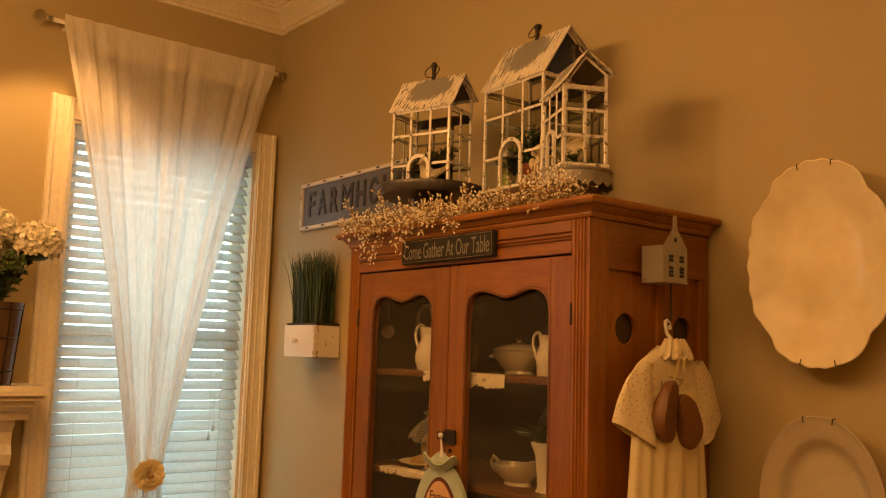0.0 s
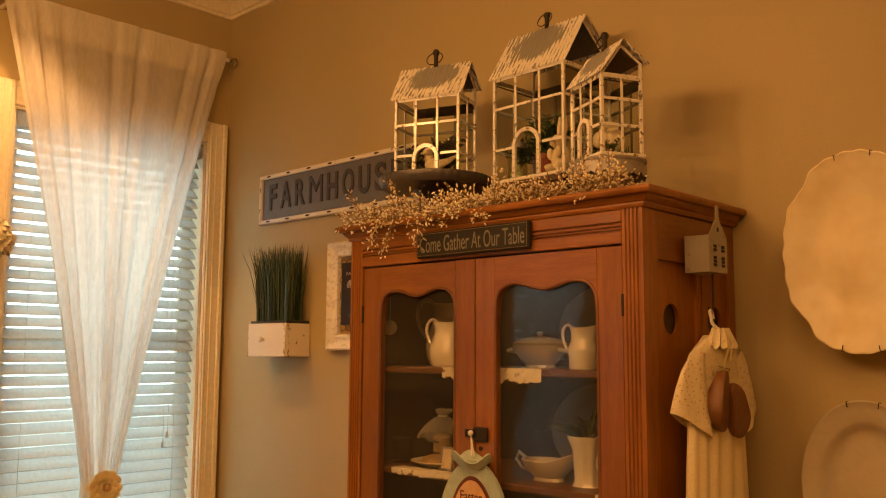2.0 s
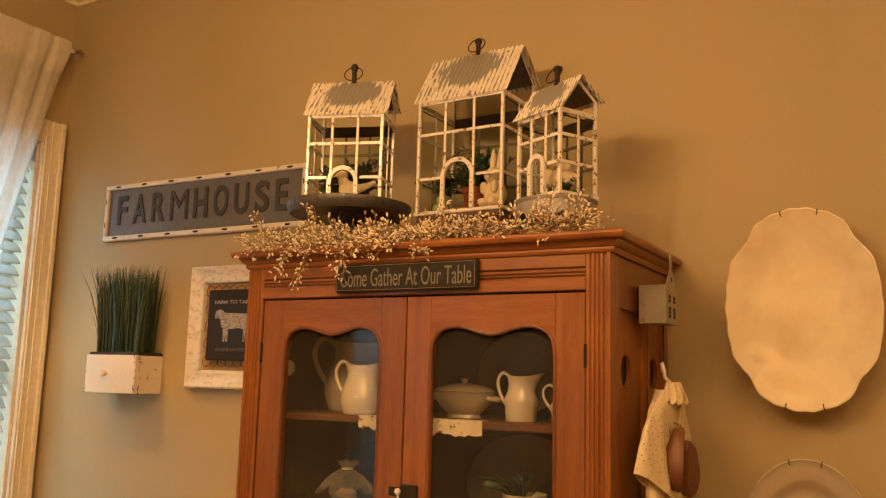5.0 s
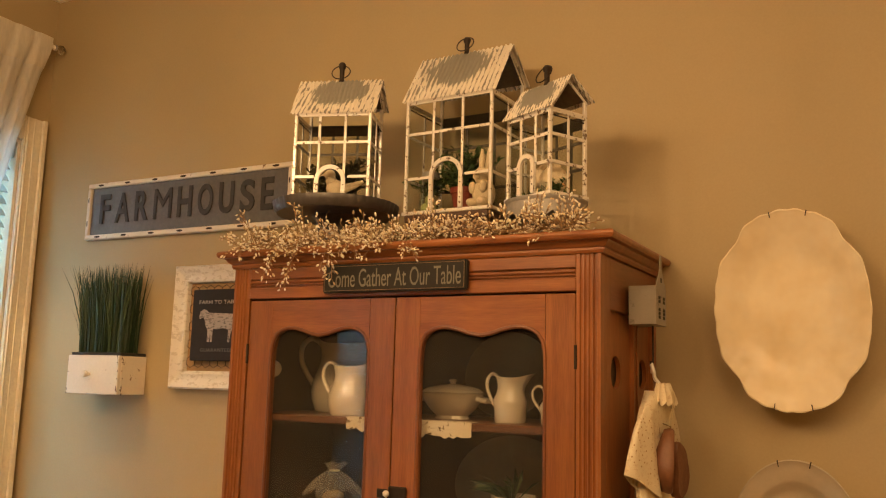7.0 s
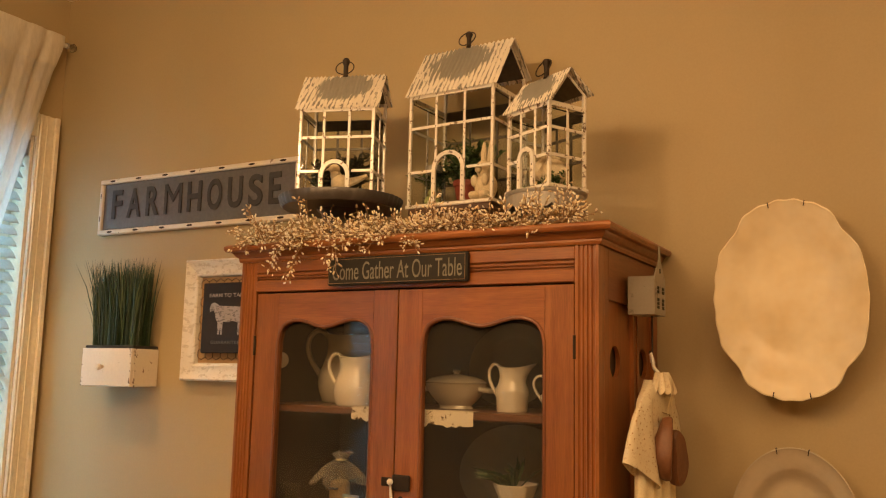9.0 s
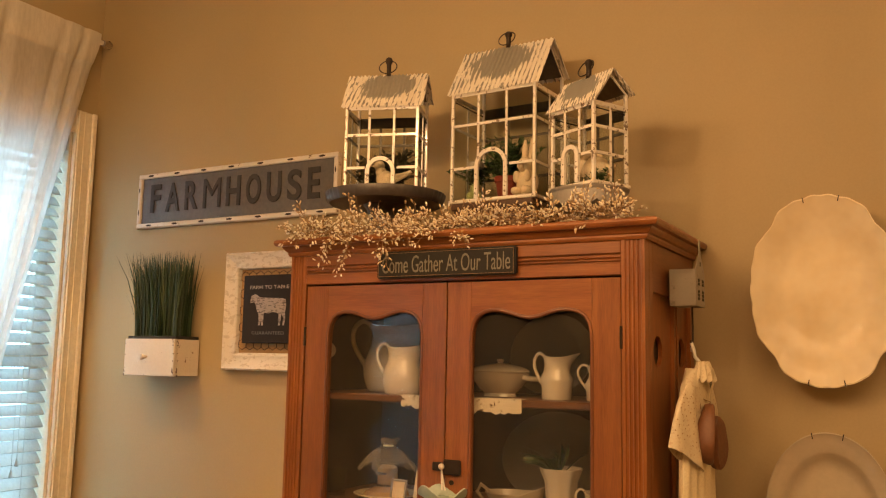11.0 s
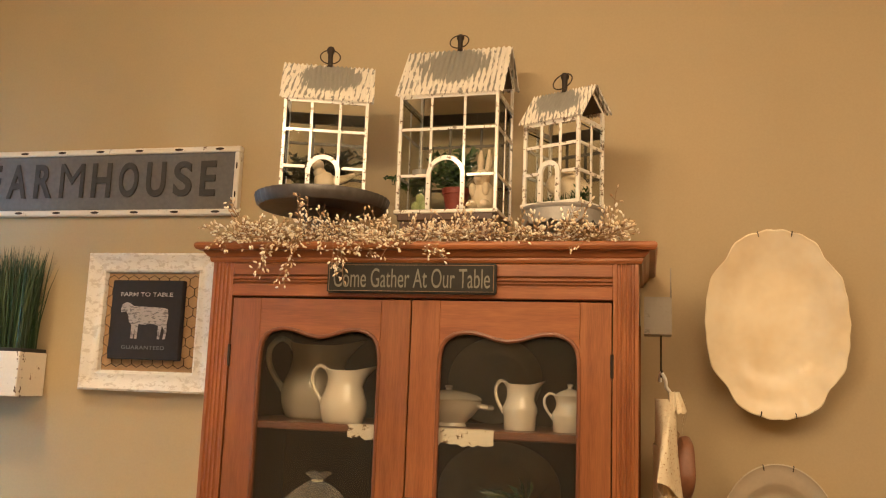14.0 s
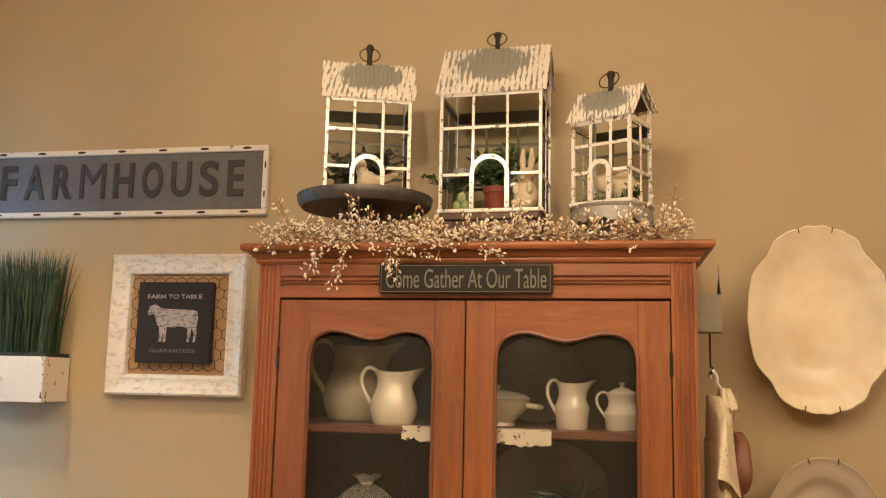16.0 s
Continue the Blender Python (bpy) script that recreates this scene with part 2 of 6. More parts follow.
M_TRAY = plain("pewter_tray", (0.075, 0.07, 0.068), (0.13, 0.12, 0.115), 0.42, 14, 60, metal=0.55)
M_LETTER = plain("charcoal_letter", (0.026, 0.028, 0.032), (0.045, 0.045, 0.05), 0.6, 20, 80)
M_BLACKBOARD = plain("black_painted_board", (0.012, 0.012, 0.011), (0.022, 0.021, 0.018), 0.75, 14, 90)
M_CREAMTEXT = plain("cream_lettering", (0.175, 0.165, 0.13), (0.25, 0.24, 0.19), 0.85, 30, 90)
M_BURLAP = plain("burlap", (0.36, 0.23, 0.11), (0.47, 0.31, 0.16), 0.95, 18, 260, relief=0.7)
M_NAVY = plain("navy_black_block", (0.009, 0.008, 0.012), (0.020, 0.017, 0.022), 0.8, 12, 70)
M_GREYWHITE = chippy("rubbed_white_print", (0.40, 0.36, 0.35), (0.13, 0.115, 0.12), 0.44, 75, stretch=(0.8, 1, 2.2))
M_GRASS = islands("green_grass_blade", [(0.0, (0.010, 0.028, 0.012)), (0.6, (0.022, 0.055, 0.022)), (1.0, (0.06, 0.10, 0.04))], 0.5)
M_LEAF = islands("dark_green_leaf", [(0.0, (0.018, 0.045, 0.012)), (0.6, (0.04, 0.09, 0.025)), (1.0, (0.10, 0.15, 0.05))], 0.5)
M_SPRIG = islands("dried_brown_green_sprig", [(0.0, (0.02, 0.022, 0.012)), (0.6, (0.05, 0.045, 0.02)), (1.0, (0.11, 0.09, 0.045))], 0.7)
M_BERRY = islands("cream_pip_berry", [(0.0, (0.42, 0.25, 0.10)), (0.3, (0.80, 0.66, 0.43)), (0.6, (0.93, 0.86, 0.70)), (1.0, (0.97, 0.94, 0.86))], 0.3)
M_TWIG = plain("brown_twig", (0.24, 0.145, 0.07), (0.36, 0.23, 0.115), 0.8, 30, 90)
M_CLOTH = plain("cream_cotton", (0.78, 0.68, 0.46), (0.84, 0.75, 0.53), 0.9, 9, 220, relief=0.35)
M_LACE = chippy("cream_eyelet_lace", (0.80, 0.71, 0.51), (0.60, 0.48, 0.31), 0.40, 130, 0.9)
M_LACE_OLD = chippy("stained_old_lace", (0.78, 0.71, 0.56), (0.13, 0.08, 0.045), 0.40, 42, 0.9)
# the front's pine at about half its tone
M_SHELF = wood("dark_pine_shelf", (0.10, 0.034, 0.013), (0.21, 0.078, 0.028), (0.7, 9, 9), 0.5)
M_LEATHER = plain("worn_brown_leather", (0.13, 0.052, 0.024), (0.21, 0.092, 0.042), 0.5, 22, 120, relief=0.3)
M_PLASTIC = plain("white_plastic", (0.78, 0.76, 0.70), (0.82, 0.80, 0.74), 0.35, 8, 40, relief=0.0)
M_MINT = plain("mint_glazed_wood", (0.36, 0.47, 0.40), (0.44, 0.55, 0.47), 0.35, 10, 50, relief=0.05)
M_PEACH = plain("peach_printed_paper", (0.62, 0.36, 0.20), (0.70, 0.44, 0.26), 0.7, 10, 60)
M_MAROON = plain("maroon_ring", (0.10, 0.02, 0.012), (0.15, 0.035, 0.02), 0.5, 12, 50)
M_TERRA = plain("red_clay_pot", (0.20, 0.036, 0.022), (0.27, 0.055, 0.032), 0.55, 14, 70)
M_BISQUE = plain("cream_bisque_figurine", (0.66, 0.54, 0.38), (0.76, 0.65, 0.48), 0.6, 25, 80)
M_EGG = plain("pale_green_egg", (0.36, 0.42, 0.16), (0.46, 0.50, 0.22), 0.5, 25, 80)
M_PETAL = islands("white_hydrangea_petal", [(0.0, (0.60, 0.55, 0.40)), (1.0, (0.86, 0.82, 0.70))], 0.7)
M_FUR = islands("honey_plush_fur", [(0.0, (0.50, 0.34, 0.17)), (1.0, (0.78, 0.60, 0.36))], 0.9)
M_BROWNWOOD = wood("dark_brown_vase_wood", (0.06, 0.03, 0.015), (0.15, 0.075, 0.035), (8, 8, 0.8), 0.6)
M_GOLDLAMP = plain("ivory_candle_wax", (0.72, 0.62, 0.40), (0.78, 0.68, 0.46), 0.5, 9, 40)

# ---- mesh helpers ----


def smooth_path(points, n=5):
    """More points along a smooth curve through the given ones."""
    p = [Vector(q) for q in points]
    p = [2 * p[0] - p[1]] + p + [2 * p[-1] - p[-2]]
    out = []
    for i in range(1, len(p) - 2):
        a, b, c, d = p[i - 1:i + 3]
        for k in range(n):
            t = k / n
            out.append(0.5 * (2 * b + (c - a) * t + (2 * a - 5 * b + 4 * c - d) * t * t + (3 * b - a - 3 * c + d) * t ** 3))
    return out + [p[-2]]


def base_of(ob):
    p = Vector((0, 0, 0))
    while ob:
        p += ob.location
        ob = ob.parent
    return p


def link(name, bm, material, parent=None, smooth=False, keep=None):
    me = bpy.data.meshes.new(name)
    bmesh.ops.recalc_face_normals(bm, faces=bm.faces)
    bm.to_mesh(me)
    bm.free()
    for mt in material if isinstance(material, (list, tuple)) else (material,):
        me.materials.append(mt)
    if smooth:
        me.polygons.foreach_set("use_smooth", [True] * len(me.polygons))
        me.set_sharp_from_angle(angle=radians(40))
    ob = new(name, me)
    if parent:
        me.transform(Matrix.Translation(-base_of(parent)))
        ob.parent = parent
    elif keep is not None:
        me.transform(Matrix.Translation(-Vector(keep)))
        ob.location = keep
    return ob


def part(name, bm, material, parent, label="", smooth=False):
    ob = link(name, bm, material, parent, smooth)
    return tagged(ob, label)


def thing(name, at, label, category, group=""):
    ob = new(name)
    ob.location = at
    ob.empty_display_size = 0.05
    return tagged(ob, label, category, group)


def box(x0, x1, y0, y1, z0, z1, bevel=0.0, bm=None, m=None, segs=1):
    bm2 = bmesh.new()
    bmesh.ops.create_cube(bm2, size=1, matrix=Matrix.LocRotScale(((x0 + x1) / 2, (y0 + y1) / 2, (z0 + z1) / 2), None, (x1 - x0, y1 - y0, z1 - z0)))
    if bevel:
        bmesh.ops.bevel(bm2, geom=bm2.edges[:], offset=bevel, segments=segs, affect="EDGES")
    return merged(bm2, bm, m)


def merged(bm2, bm=None, m=None):
    if m is not None:
        bmesh.ops.transform(bm2, matrix=m, verts=bm2.verts)
    if bm is None:
        return bm2
    verts = {v: bm.verts.new(v.co) for v in bm2.verts}
    for f in bm2.faces:
        try:
            nf = bm.faces.new([verts[v] for v in f.verts])
            nf.material_index = f.material_index
        except ValueError:
            pass
    bm2.free()
    return bm


def prism(points, y0, y1, m=None, bm=None):
    """An outline in x and z, carried from y0 to y1."""
    b = bmesh.new()
    f = [b.verts.new((x, y0, z)) for x, z in points]
    k = [b.verts.new((x, y1, z)) for x, z in points]
    b.faces.new(f)
    b.faces.new(k[::-1])
    for i in range(len(f)):
        j = (i + 1) % len(f)
        b.faces.new((f[j], f[i], k[i], k[j]))
    return merged(b, bm, m)


def lathe(profile, at=(0, 0, 0), segs=32, bm=None, m=None, squash=1.0, wave=None):
    b = bmesh.new()
    rings = []
    for r, z in profile:
        ring = []
        for i in range(segs):
            a = 2 * math.pi * i / segs
            rr = r * (wave(a, z) if wave else 1)
            ring.append(b.verts.new((at[0] + rr * math.cos(a), at[1] + squash * rr * math.sin(a), at[2] + z)))
        rings.append(ring)
    for p, q in zip(rings, rings[1:]):
        for i in range(segs):
            j = (i + 1) % segs
            b.faces.new((p[i], p[j], q[j], q[i]))
    for ring in (rings[0], rings[-1]):
        if (ring[0].co - ring[segs // 2].co).length > 1e-5:
            b.faces.new(ring)
    bmesh.ops.remove_doubles(b, verts=b.verts, dist=1e-6)
    return merged(b, bm, m)


def tube(path, radius, segs=8, bm=None, m=None, closed=False):
    """A round bar along a path; radius a number or one per point."""
    b = bmesh.new()
    path = [Vector(p) for p in path]
    n = len(path)
    rings, side = [], None
    for i, p in enumerate(path):
        q0 = path[(i - 1) % n] if closed or i else p
        q1 = path[(i + 1) % n] if closed or i < n - 1 else p
        d = (q1 - q0).normalized()
        if side is None:
            side = d.orthogonal().normalized()
        side = (side - d * side.dot(d)).normalized()
        up = d.cross(side)
        r = radius[i] if isinstance(radius, (list, tuple)) else radius
        rings.append([b.verts.new(p + r * (side * math.cos(2 * math.pi * k / segs) + up * math.sin(2 * math.pi * k / segs))) for k in range(segs)])
    pairs = list(zip(rings, rings[1:])) + ([(rings[-1], rings[0])] if closed else [])
    for p, q in pairs:
        for k in range(segs):
            j = (k + 1) % segs
            b.faces.new((p[k], p[j], q[j], q[k]))
    if not closed:
        b.faces.new(rings[0])
        b.faces.new(rings[-1])
    return merged(b, bm, m)


def ball(at, r, bm=None, squash=(1, 1, 1), m=None, u=16, v=10):
    b = bmesh.new()
    bmesh.ops.create_uvsphere(b, u_segments=u, v_segments=v, radius=1, matrix=Matrix.LocRotScale(at, None, (r * squash[0], r * squash[1], r * squash[2])))
    return merged(b, bm, m)


def lettering(name, text, size, m, material, parent, bold=0.0, depth=0.001, spacing=1.0, label="", fit_width=None, fit_height=None):
    """Built-in lettering as a mesh, its middle at m's origin, in m's x and y."""
    cu = bpy.data.curves.new(name, "FONT")
    cu.body, cu.size, cu.align_x, cu.align_y, cu.extrude, cu.offset, cu.space_character = text, size, "CENTER", "CENTER", depth, bold, spacing
    tmp = new("tmp_text", cu)
    bpy.context.view_layer.update()
    me = bpy.data.meshes.new_from_object(tmp.evaluated_get(bpy.context.evaluated_depsgraph_get()))
    bpy.data.objects.remove(tmp)
    me.name = name
    co = np.array([v.co for v in me.vertices])
    lo, hi = co.min(0), co.max(0)
    sx = fit_width / (hi[0] - lo[0]) if fit_width else 1
    sy = fit_height / (hi[1] - lo[1]) if fit_height else 1
    me.transform(m @ Matrix.Diagonal((sx, sy, 1, 1)) @ Matrix.Translation((-(lo[0] + hi[0]) / 2, -(lo[1] + hi[1]) / 2, 0)))
    me.materials.clear()
    me.materials.append(material)
    ob = new(name, me)
    me.transform(Matrix.Translation(-base_of(parent)))
    ob.parent = parent
    return tagged(ob, label)


def structure(name, bm, material, label, category):
    return tagged(link(name, bm, material), label, category, kind="structure")


FACE_FRONT = Matrix(((1, 0, 0, 0), (0, 0, -1, 0), (0, 1, 0, 0), (0, 0, 0, 1)))  # text that faces -y

# ---- the room ----
XW, XE, YN, YS, ZC = -1.90, 3.30, 0.02, -4.40, 3.14
WIN = [(-0.915, -0.090), (-3.72, -2.895)]
ZS, ZT = 0.62, 2.42

structure("floor", box(XW - 0.2, XE + 0.2, YS - 0.2, YN + 0.2, -0.1, 0.0), M_FLOOR, "brown oak floor boards of the dining room", "floor")
structure("ceiling", box(XW - 0.2, XE + 0.2, YS - 0.2, YN + 0.2, ZC, ZC + 0.1), M_CEIL, "tan painted ceiling inside a cream crown", "ceiling")
structure("wall_north", box(XW - 0.2, XE + 0.2, YN, YN + 0.15, 0, ZC), M_WALL, "tan painted wall behind the china cabinet", "wall")
structure("wall_east", box(XE, XE + 0.15, YS - 0.2, YN, 0, ZC), M_WALL, "plain tan painted wall", "wall")
structure("wall_south", box(XW - 0.2, XE, YS - 0.15, YS, 0, ZC), M_WALL, "plain tan painted wall", "wall")
bm = bmesh.new()
T = 0.12
edges = sorted(y for w in WIN for y in w)
box(XW - T, XW, edges[3], YN, 0, ZC, bm=bm)
box(XW - T, XW, edges[1], edges[2], 0, ZC, bm=bm)
box(XW - T, XW, YS, edges[0], 0, ZC, bm=bm)
for a, b in WIN:
    box(XW - T, XW, a, b, 0, ZS, bm=bm)
    box(XW - T, XW, a, b, ZT, ZC, bm=bm)
structure("wall_west", bm, M_WALL, "tan painted wall with two blind-covered windows", "wall")
structure("backdrop", box(-3.2, -3.18, -5.5, 1.2, -0.5, 4.2), M_SKY, "bright pale daylight outside the windows", "backdrop")


# crown moulding: a stepped profile, out from the wall and down from the ceiling
CROWN = [(0.0, 0.0), (0.0, 0.125), (0.012, 0.125), (0.016, 0.112), (0.024, 0.110), (0.030, 0.095), (0.044, 0.074), (0.064, 0.056), (0.080, 0.046), (0.084, 0.034), (0.094, 0.032), (0.098, 0.018), (0.108, 0.016), (0.110, 0.0)]


def crown(name, a, b, inward):
    """Along the wall from a to b (x, y); inward points into the room; the ends are mitred."""
    a, b, n = Vector((*a, 0)), Vector((*b, 0)), Vector((*inward, 0))
    d = (b - a).normalized()
    bm = bmesh.new()
    ends = []
    for p, s in ((a, 1), (b, -1)):
        ends.append([bm.verts.new(p + n * o + d * s * o + Vector((0, 0, ZC - 0.001 - h))) for o, h in CROWN])
    for i in range(len(CROWN)):
        j = (i + 1) % len(CROWN)
        bm.faces.new((ends[0][i], ends[0][j], ends[1][j], ends[1][i]))
    return structure(name, bm, M_TRIM, "cream painted crown moulding along the ceiling", "moulding")


crown("crown_trim", (XW, YN), (XE, YN), (0, -1))
crown("crown_trim", (XW, YS), (XW, YN), (1, 0))
crown("crown_trim", (XE, YS), (XE, YN), (-1, 0))
crown("crown_trim", (XW, YS), (XE, YS), (0, 1))


def window(name, y0, y1):
    win = tagged(thing(name, (XW, (y0 + y1) / 2, ZS), "cream cased window with white two inch blinds", "window"), kind="structure")
    # casing: stepped boards round the opening
    def board(nm, ya, yb, za, zb, vertical, outer):
        bm = bmesh.new()
        box(XW, XW + 0.018, ya, yb, za, zb, 0.002, bm)
        if vertical:
            o = yb - 0.022 if outer > 0 else ya
            box(XW + 0.0182, XW + 0.030, o, o + 0.022, za, zb, 0.004, bm)
            i = ya + 0.006 if outer > 0 else yb - 0.018
            box(XW + 0.0182, XW + 0.024, i, i + 0.012, za, zb, 0.003, bm)
            c = ya + 0.036 if outer > 0 else yb - 0.044
            box(XW + 0.0182, XW + 0.0215, c, c + 0.008, za, zb, 0.001, bm)
        else:
            box(XW + 0.0182, XW + 0.030, ya, yb, zb - 0.022, zb, 0.004, bm)
            box(XW + 0.0182, XW + 0.024, ya + 0.07, yb - 0.07, za + 0.006, za + 0.018, 0.003, bm)
        part(nm, bm, M_TRIM, win)
    w = 0.092
    board("window_casing", y1, y1 + w - 0.002, ZS, ZT + w, True, 1)
    board("window_casing", y0 - w, y0, ZS, ZT + w, True, -1)
    board("head_casing", y0 + 0.001, y1 - 0.001, ZT, ZT + w, False, 0)
    part("window_sill", box(XW - 0.10, XW + 0.05, y0 - w - 0.01, y1 + w - 0.008, ZS - 0.03, ZS, 0.006), M_TRIM, win)
    bm = bmesh.new()
    for ya, yb in ((y0, y0 + 0.012), (y1 - 0.012, y1)):
        box(XW - 0.118, XW - 0.001, ya, yb, ZS, ZT, 0, bm)
    box(XW - 0.118, XW - 0.001, y0 + 0.012, y1 - 0.012, ZT - 0.012, ZT, 0, bm)
    part("jamb", bm, M_TRIM, win)
    bm = bmesh.new()
    xa, xb = XW - 0.115, XW - 0.085
    for ya, yb, za, zb in ((y0 + 0.012, y0 + 0.055, ZS, ZT), (y1 - 0.055, y1 - 0.012, ZS, ZT), (y0 + 0.055, y1 - 0.055, ZS, ZS + 0.06), (y0 + 0.055, y1 - 0.055, ZT - 0.06, ZT - 0.012), (y0 + 0.055, y1 - 0.055, 1.50, 1.545)):
        box(xa, xb, ya, yb, za, zb, 0.003, bm)
    part("sash", bm, M_TRIM, win)
    pane = part("pane", box(XW - 0.102, XW - 0.098, y0 + 0.055, y1 - 0.055, ZS + 0.06, ZT - 0.06), M_CLEAR, win)
    pane.visible_shadow = False
    # blind
    blind = thing("window_blind", (XW - 0.03, (y0 + y1) / 2, ZT - 0.02), "white two inch slatted blind, tilted half closed", "blind", "window blinds")
    part("headrail", box(XW - 0.065, XW - 0.003, y0 + 0.016, y1 - 0.016, ZT - 0.075, ZT - 0.014, 0.004), M_SLAT, blind)
    z = ZT - 0.10
    k = 0
    while z > ZS + 0.05:
        bm = bmesh.new()
        pts = [(-0.0255, -0.0002), (-0.012, 0.0018), (0, 0.0024), (0.012, 0.0018), (0.0255, -0.0002)]
        pts = pts + [(x, y - 0.0026) for x, y in reversed(pts)]
        ring = [[bm.verts.new((px, yy, pz)) for px, pz in pts] for yy in (y0 + 0.02, y1 - 0.02)]
        for i in range(len(pts)):
            j = (i + 1) % len(pts)
            bm.faces.new((ring[0][i], ring[0][j], ring[1][j], ring[1][i]))
        bm.faces.new(ring[0]), bm.faces.new(ring[1])
        tilt = 46 + 2.0 * math.sin(k * 2.3) + (4 if z < 1.33 else 0)
        bmesh.ops.transform(bm, matrix=pose(XW - 0.036, 0, z, 0, tilt, 0.12 * math.sin(k * 1.7)), verts=bm.verts)
        part("slat", bm, M_SLAT, blind)
        z -= 0.0445
        k += 1
    part("bottom_rail", box(XW - 0.06, XW - 0.012, y0 + 0.02, y1 - 0.02, ZS + 0.012, ZS + 0.03, 0.004), M_SLAT, blind)
    for yy in (y0 + 0.10, (y0 + y1) / 2 + 0.06, y1 - 0.10):
        part("ladder_cord", tube([(XW - 0.014, yy, ZT - 0.08), (XW - 0.014, yy, ZS + 0.03)], 0.0011, 5), M_SLAT, blind)
    for yy, zz in ((y1 - 0.135, 1.14), (y1 - 0.155, 1.10)):
        cord = part("pull_cord", tube([(XW - 0.006, yy, ZT - 0.08), (XW - 0.004, yy + 0.004, zz + 0.02)], 0.0012, 5), M_SLAT, blind)
        part("tassel", lathe([(0.002, 0.028), (0.005, 0.02), (0.008, 0.002), (0.006, 0.0)], (XW - 0.004, yy + 0.004, zz), 10), M_SLAT, cord, "", True)
    return win


window("window_1", *WIN[0])
window("window_2", *WIN[1])

# ---- sheer curtain on its rod ----
rod = thing("curtain_rod", (XW + 0.07, -0.53, 2.79), "white curtain rod with clear glass ball finials", "curtain rod")
RX = XW + 0.072
part("pole", tube([(RX, -1.045, 2.795), (RX, -0.035, 2.795)], 0.009, 12), M_PLASTIC, rod, smooth=True)
for yy, s in ((-1.045, -1), (-0.035, 1)):
    prof = [(0.008, 0), (0.011, 0.004), (0.007, 0.010), (0.013, 0.017), (0.021, 0.026), (0.024, 0.036), (0.021, 0.046), (0.012, 0.055), (0.0, 0.057)]
    if s > 0:
        prof = [(r * 0.75, z * 0.72) for r, z in prof]
    else:
        prof = [(r * 1.25, z * 1.2) for r, z in prof]
    part("finial", lathe(prof, (0, 0, 0), 20, m=pose(RX, yy, 2.795, -90 * s, 0, 0)), M_FINIAL, rod, "clear glass ball finial", True)
    part("collar", lathe([(0.0, 0), (0.012, 0.0), (0.013, 0.006), (0.0, 0.008)], (0, 0, 0), 16, m=pose(RX, yy - 0.004 * s, 2.795, -90 * s, 0, 0)), M_GALV, rod, "", True)
for yy in (-0.98, -0.07):
    part("bracket", box(XW, RX - 0.006, yy - 0.006, yy + 0.006, 2.775, 2.79, 0.002), M_PLASTIC, rod)

cur = thing("sheer_curtain", (RX, -0.52, 1.0), "white sheer voile curtain gathered to a low tieback", "curtain")
YT, ZTIE = -0.546, 0.99


def curtain_point(u, z):
    """u runs 0 to 1 across the cloth."""
    top, bot = 2.785, ZTIE
    s = max(0.0, min(1.0, (z - bot) / (top - bot)))
    half = 0.062 + (0.470 - 0.062) * (0.80 * s + 0.20 * s ** 1.6) if z >= bot else 0.062 + (bot - z) * 0.11
    mid = YT + s * (-0.535 - YT)
    ph = u * 2 * math.pi * 10 + 2.6 * math.sin(5 * u + 0.4) + 0.25 * math.sin(z * 1.3 + 9 * u)
    fold = math.sin(ph) + 0.35 * math.sin(2 * ph + 1.1)
    deep = (0.017 + 0.009 * (1 - s)) * (0.55 + 0.45 * math.sin(13 * u + 3 * u * u))
    near = max(0.0, min(1.0, (z - 2.66) / 0.10))
    x = RX + 0.012 + fold * deep * (1 - 0.75 * near) + 0.006 * near
    y = mid + (2 * u - 1) * half + 0.006 * math.cos(u * 2 * math.pi * 11) * (1 - 0.5 * s)
    return Vector((x, y, z))


def cloth(z_list, u_n, bm, shift=0.0):
    rows = [[bm.verts.new(curtain_point(u / u_n, z) + Vector((shift, 0, 0))) for u in range(u_n + 1)] for z in z_list]
    for r0, r1 in zip(rows, rows[1:]):
        for i in range(u_n):
            bm.faces.new((r0[i], r0[i + 1], r1[i + 1], r1[i]))


bm = bmesh.new()
cloth([2.78 - i * (2.78 - 0.55) / 60 for i in range(61)], 220, bm)
part("panel", bm, M_SHEER, cur, smooth=True)
bm = bmesh.new()
cloth([2.822, 2.81, 2.79, 2.76, 2.72, 2.69], 220, bm, 0.004)
part("rod_pocket", bm, M_HEM, cur, "doubled cloth heading on the rod", True)

tie = thing("curtain_rosette", (RX + 0.05, YT, 0.985), "cream burlap flower rosette tieback on the curtain", "tieback")
rng = random.Random(4)
for ring_i, (count, rad, size) in enumerate(((11, 0.046, 0.030), (9, 0.030, 0.024), (6, 0.016, 0.018))):
    for i in range(count):
        a = 2 * math.pi * (i + 0.5 * ring_i) / count + rng.uniform(-0.1, 0.1)
        m = pose(RX + 0.052 + 0.007 * ring_i, YT + rad * math.cos(a), 0.985 + rad * math.sin(a), math.degrees(a) - 90, 0, 0) @ pose(0, 0, 0, 0, 28 + 14 * ring_i, 0)
        part("petal", ball((0, 0, 0), size, squash=(0.16, 0.75, 0.8), m=m, u=10, v=6), M_CLOTH, tie, smooth=True)
part("centre", ball((RX + 0.072, YT, 0.985), 0.013, squash=(0.6, 1, 1)), M_BURLAP, tie, "tan knotted centre", True)
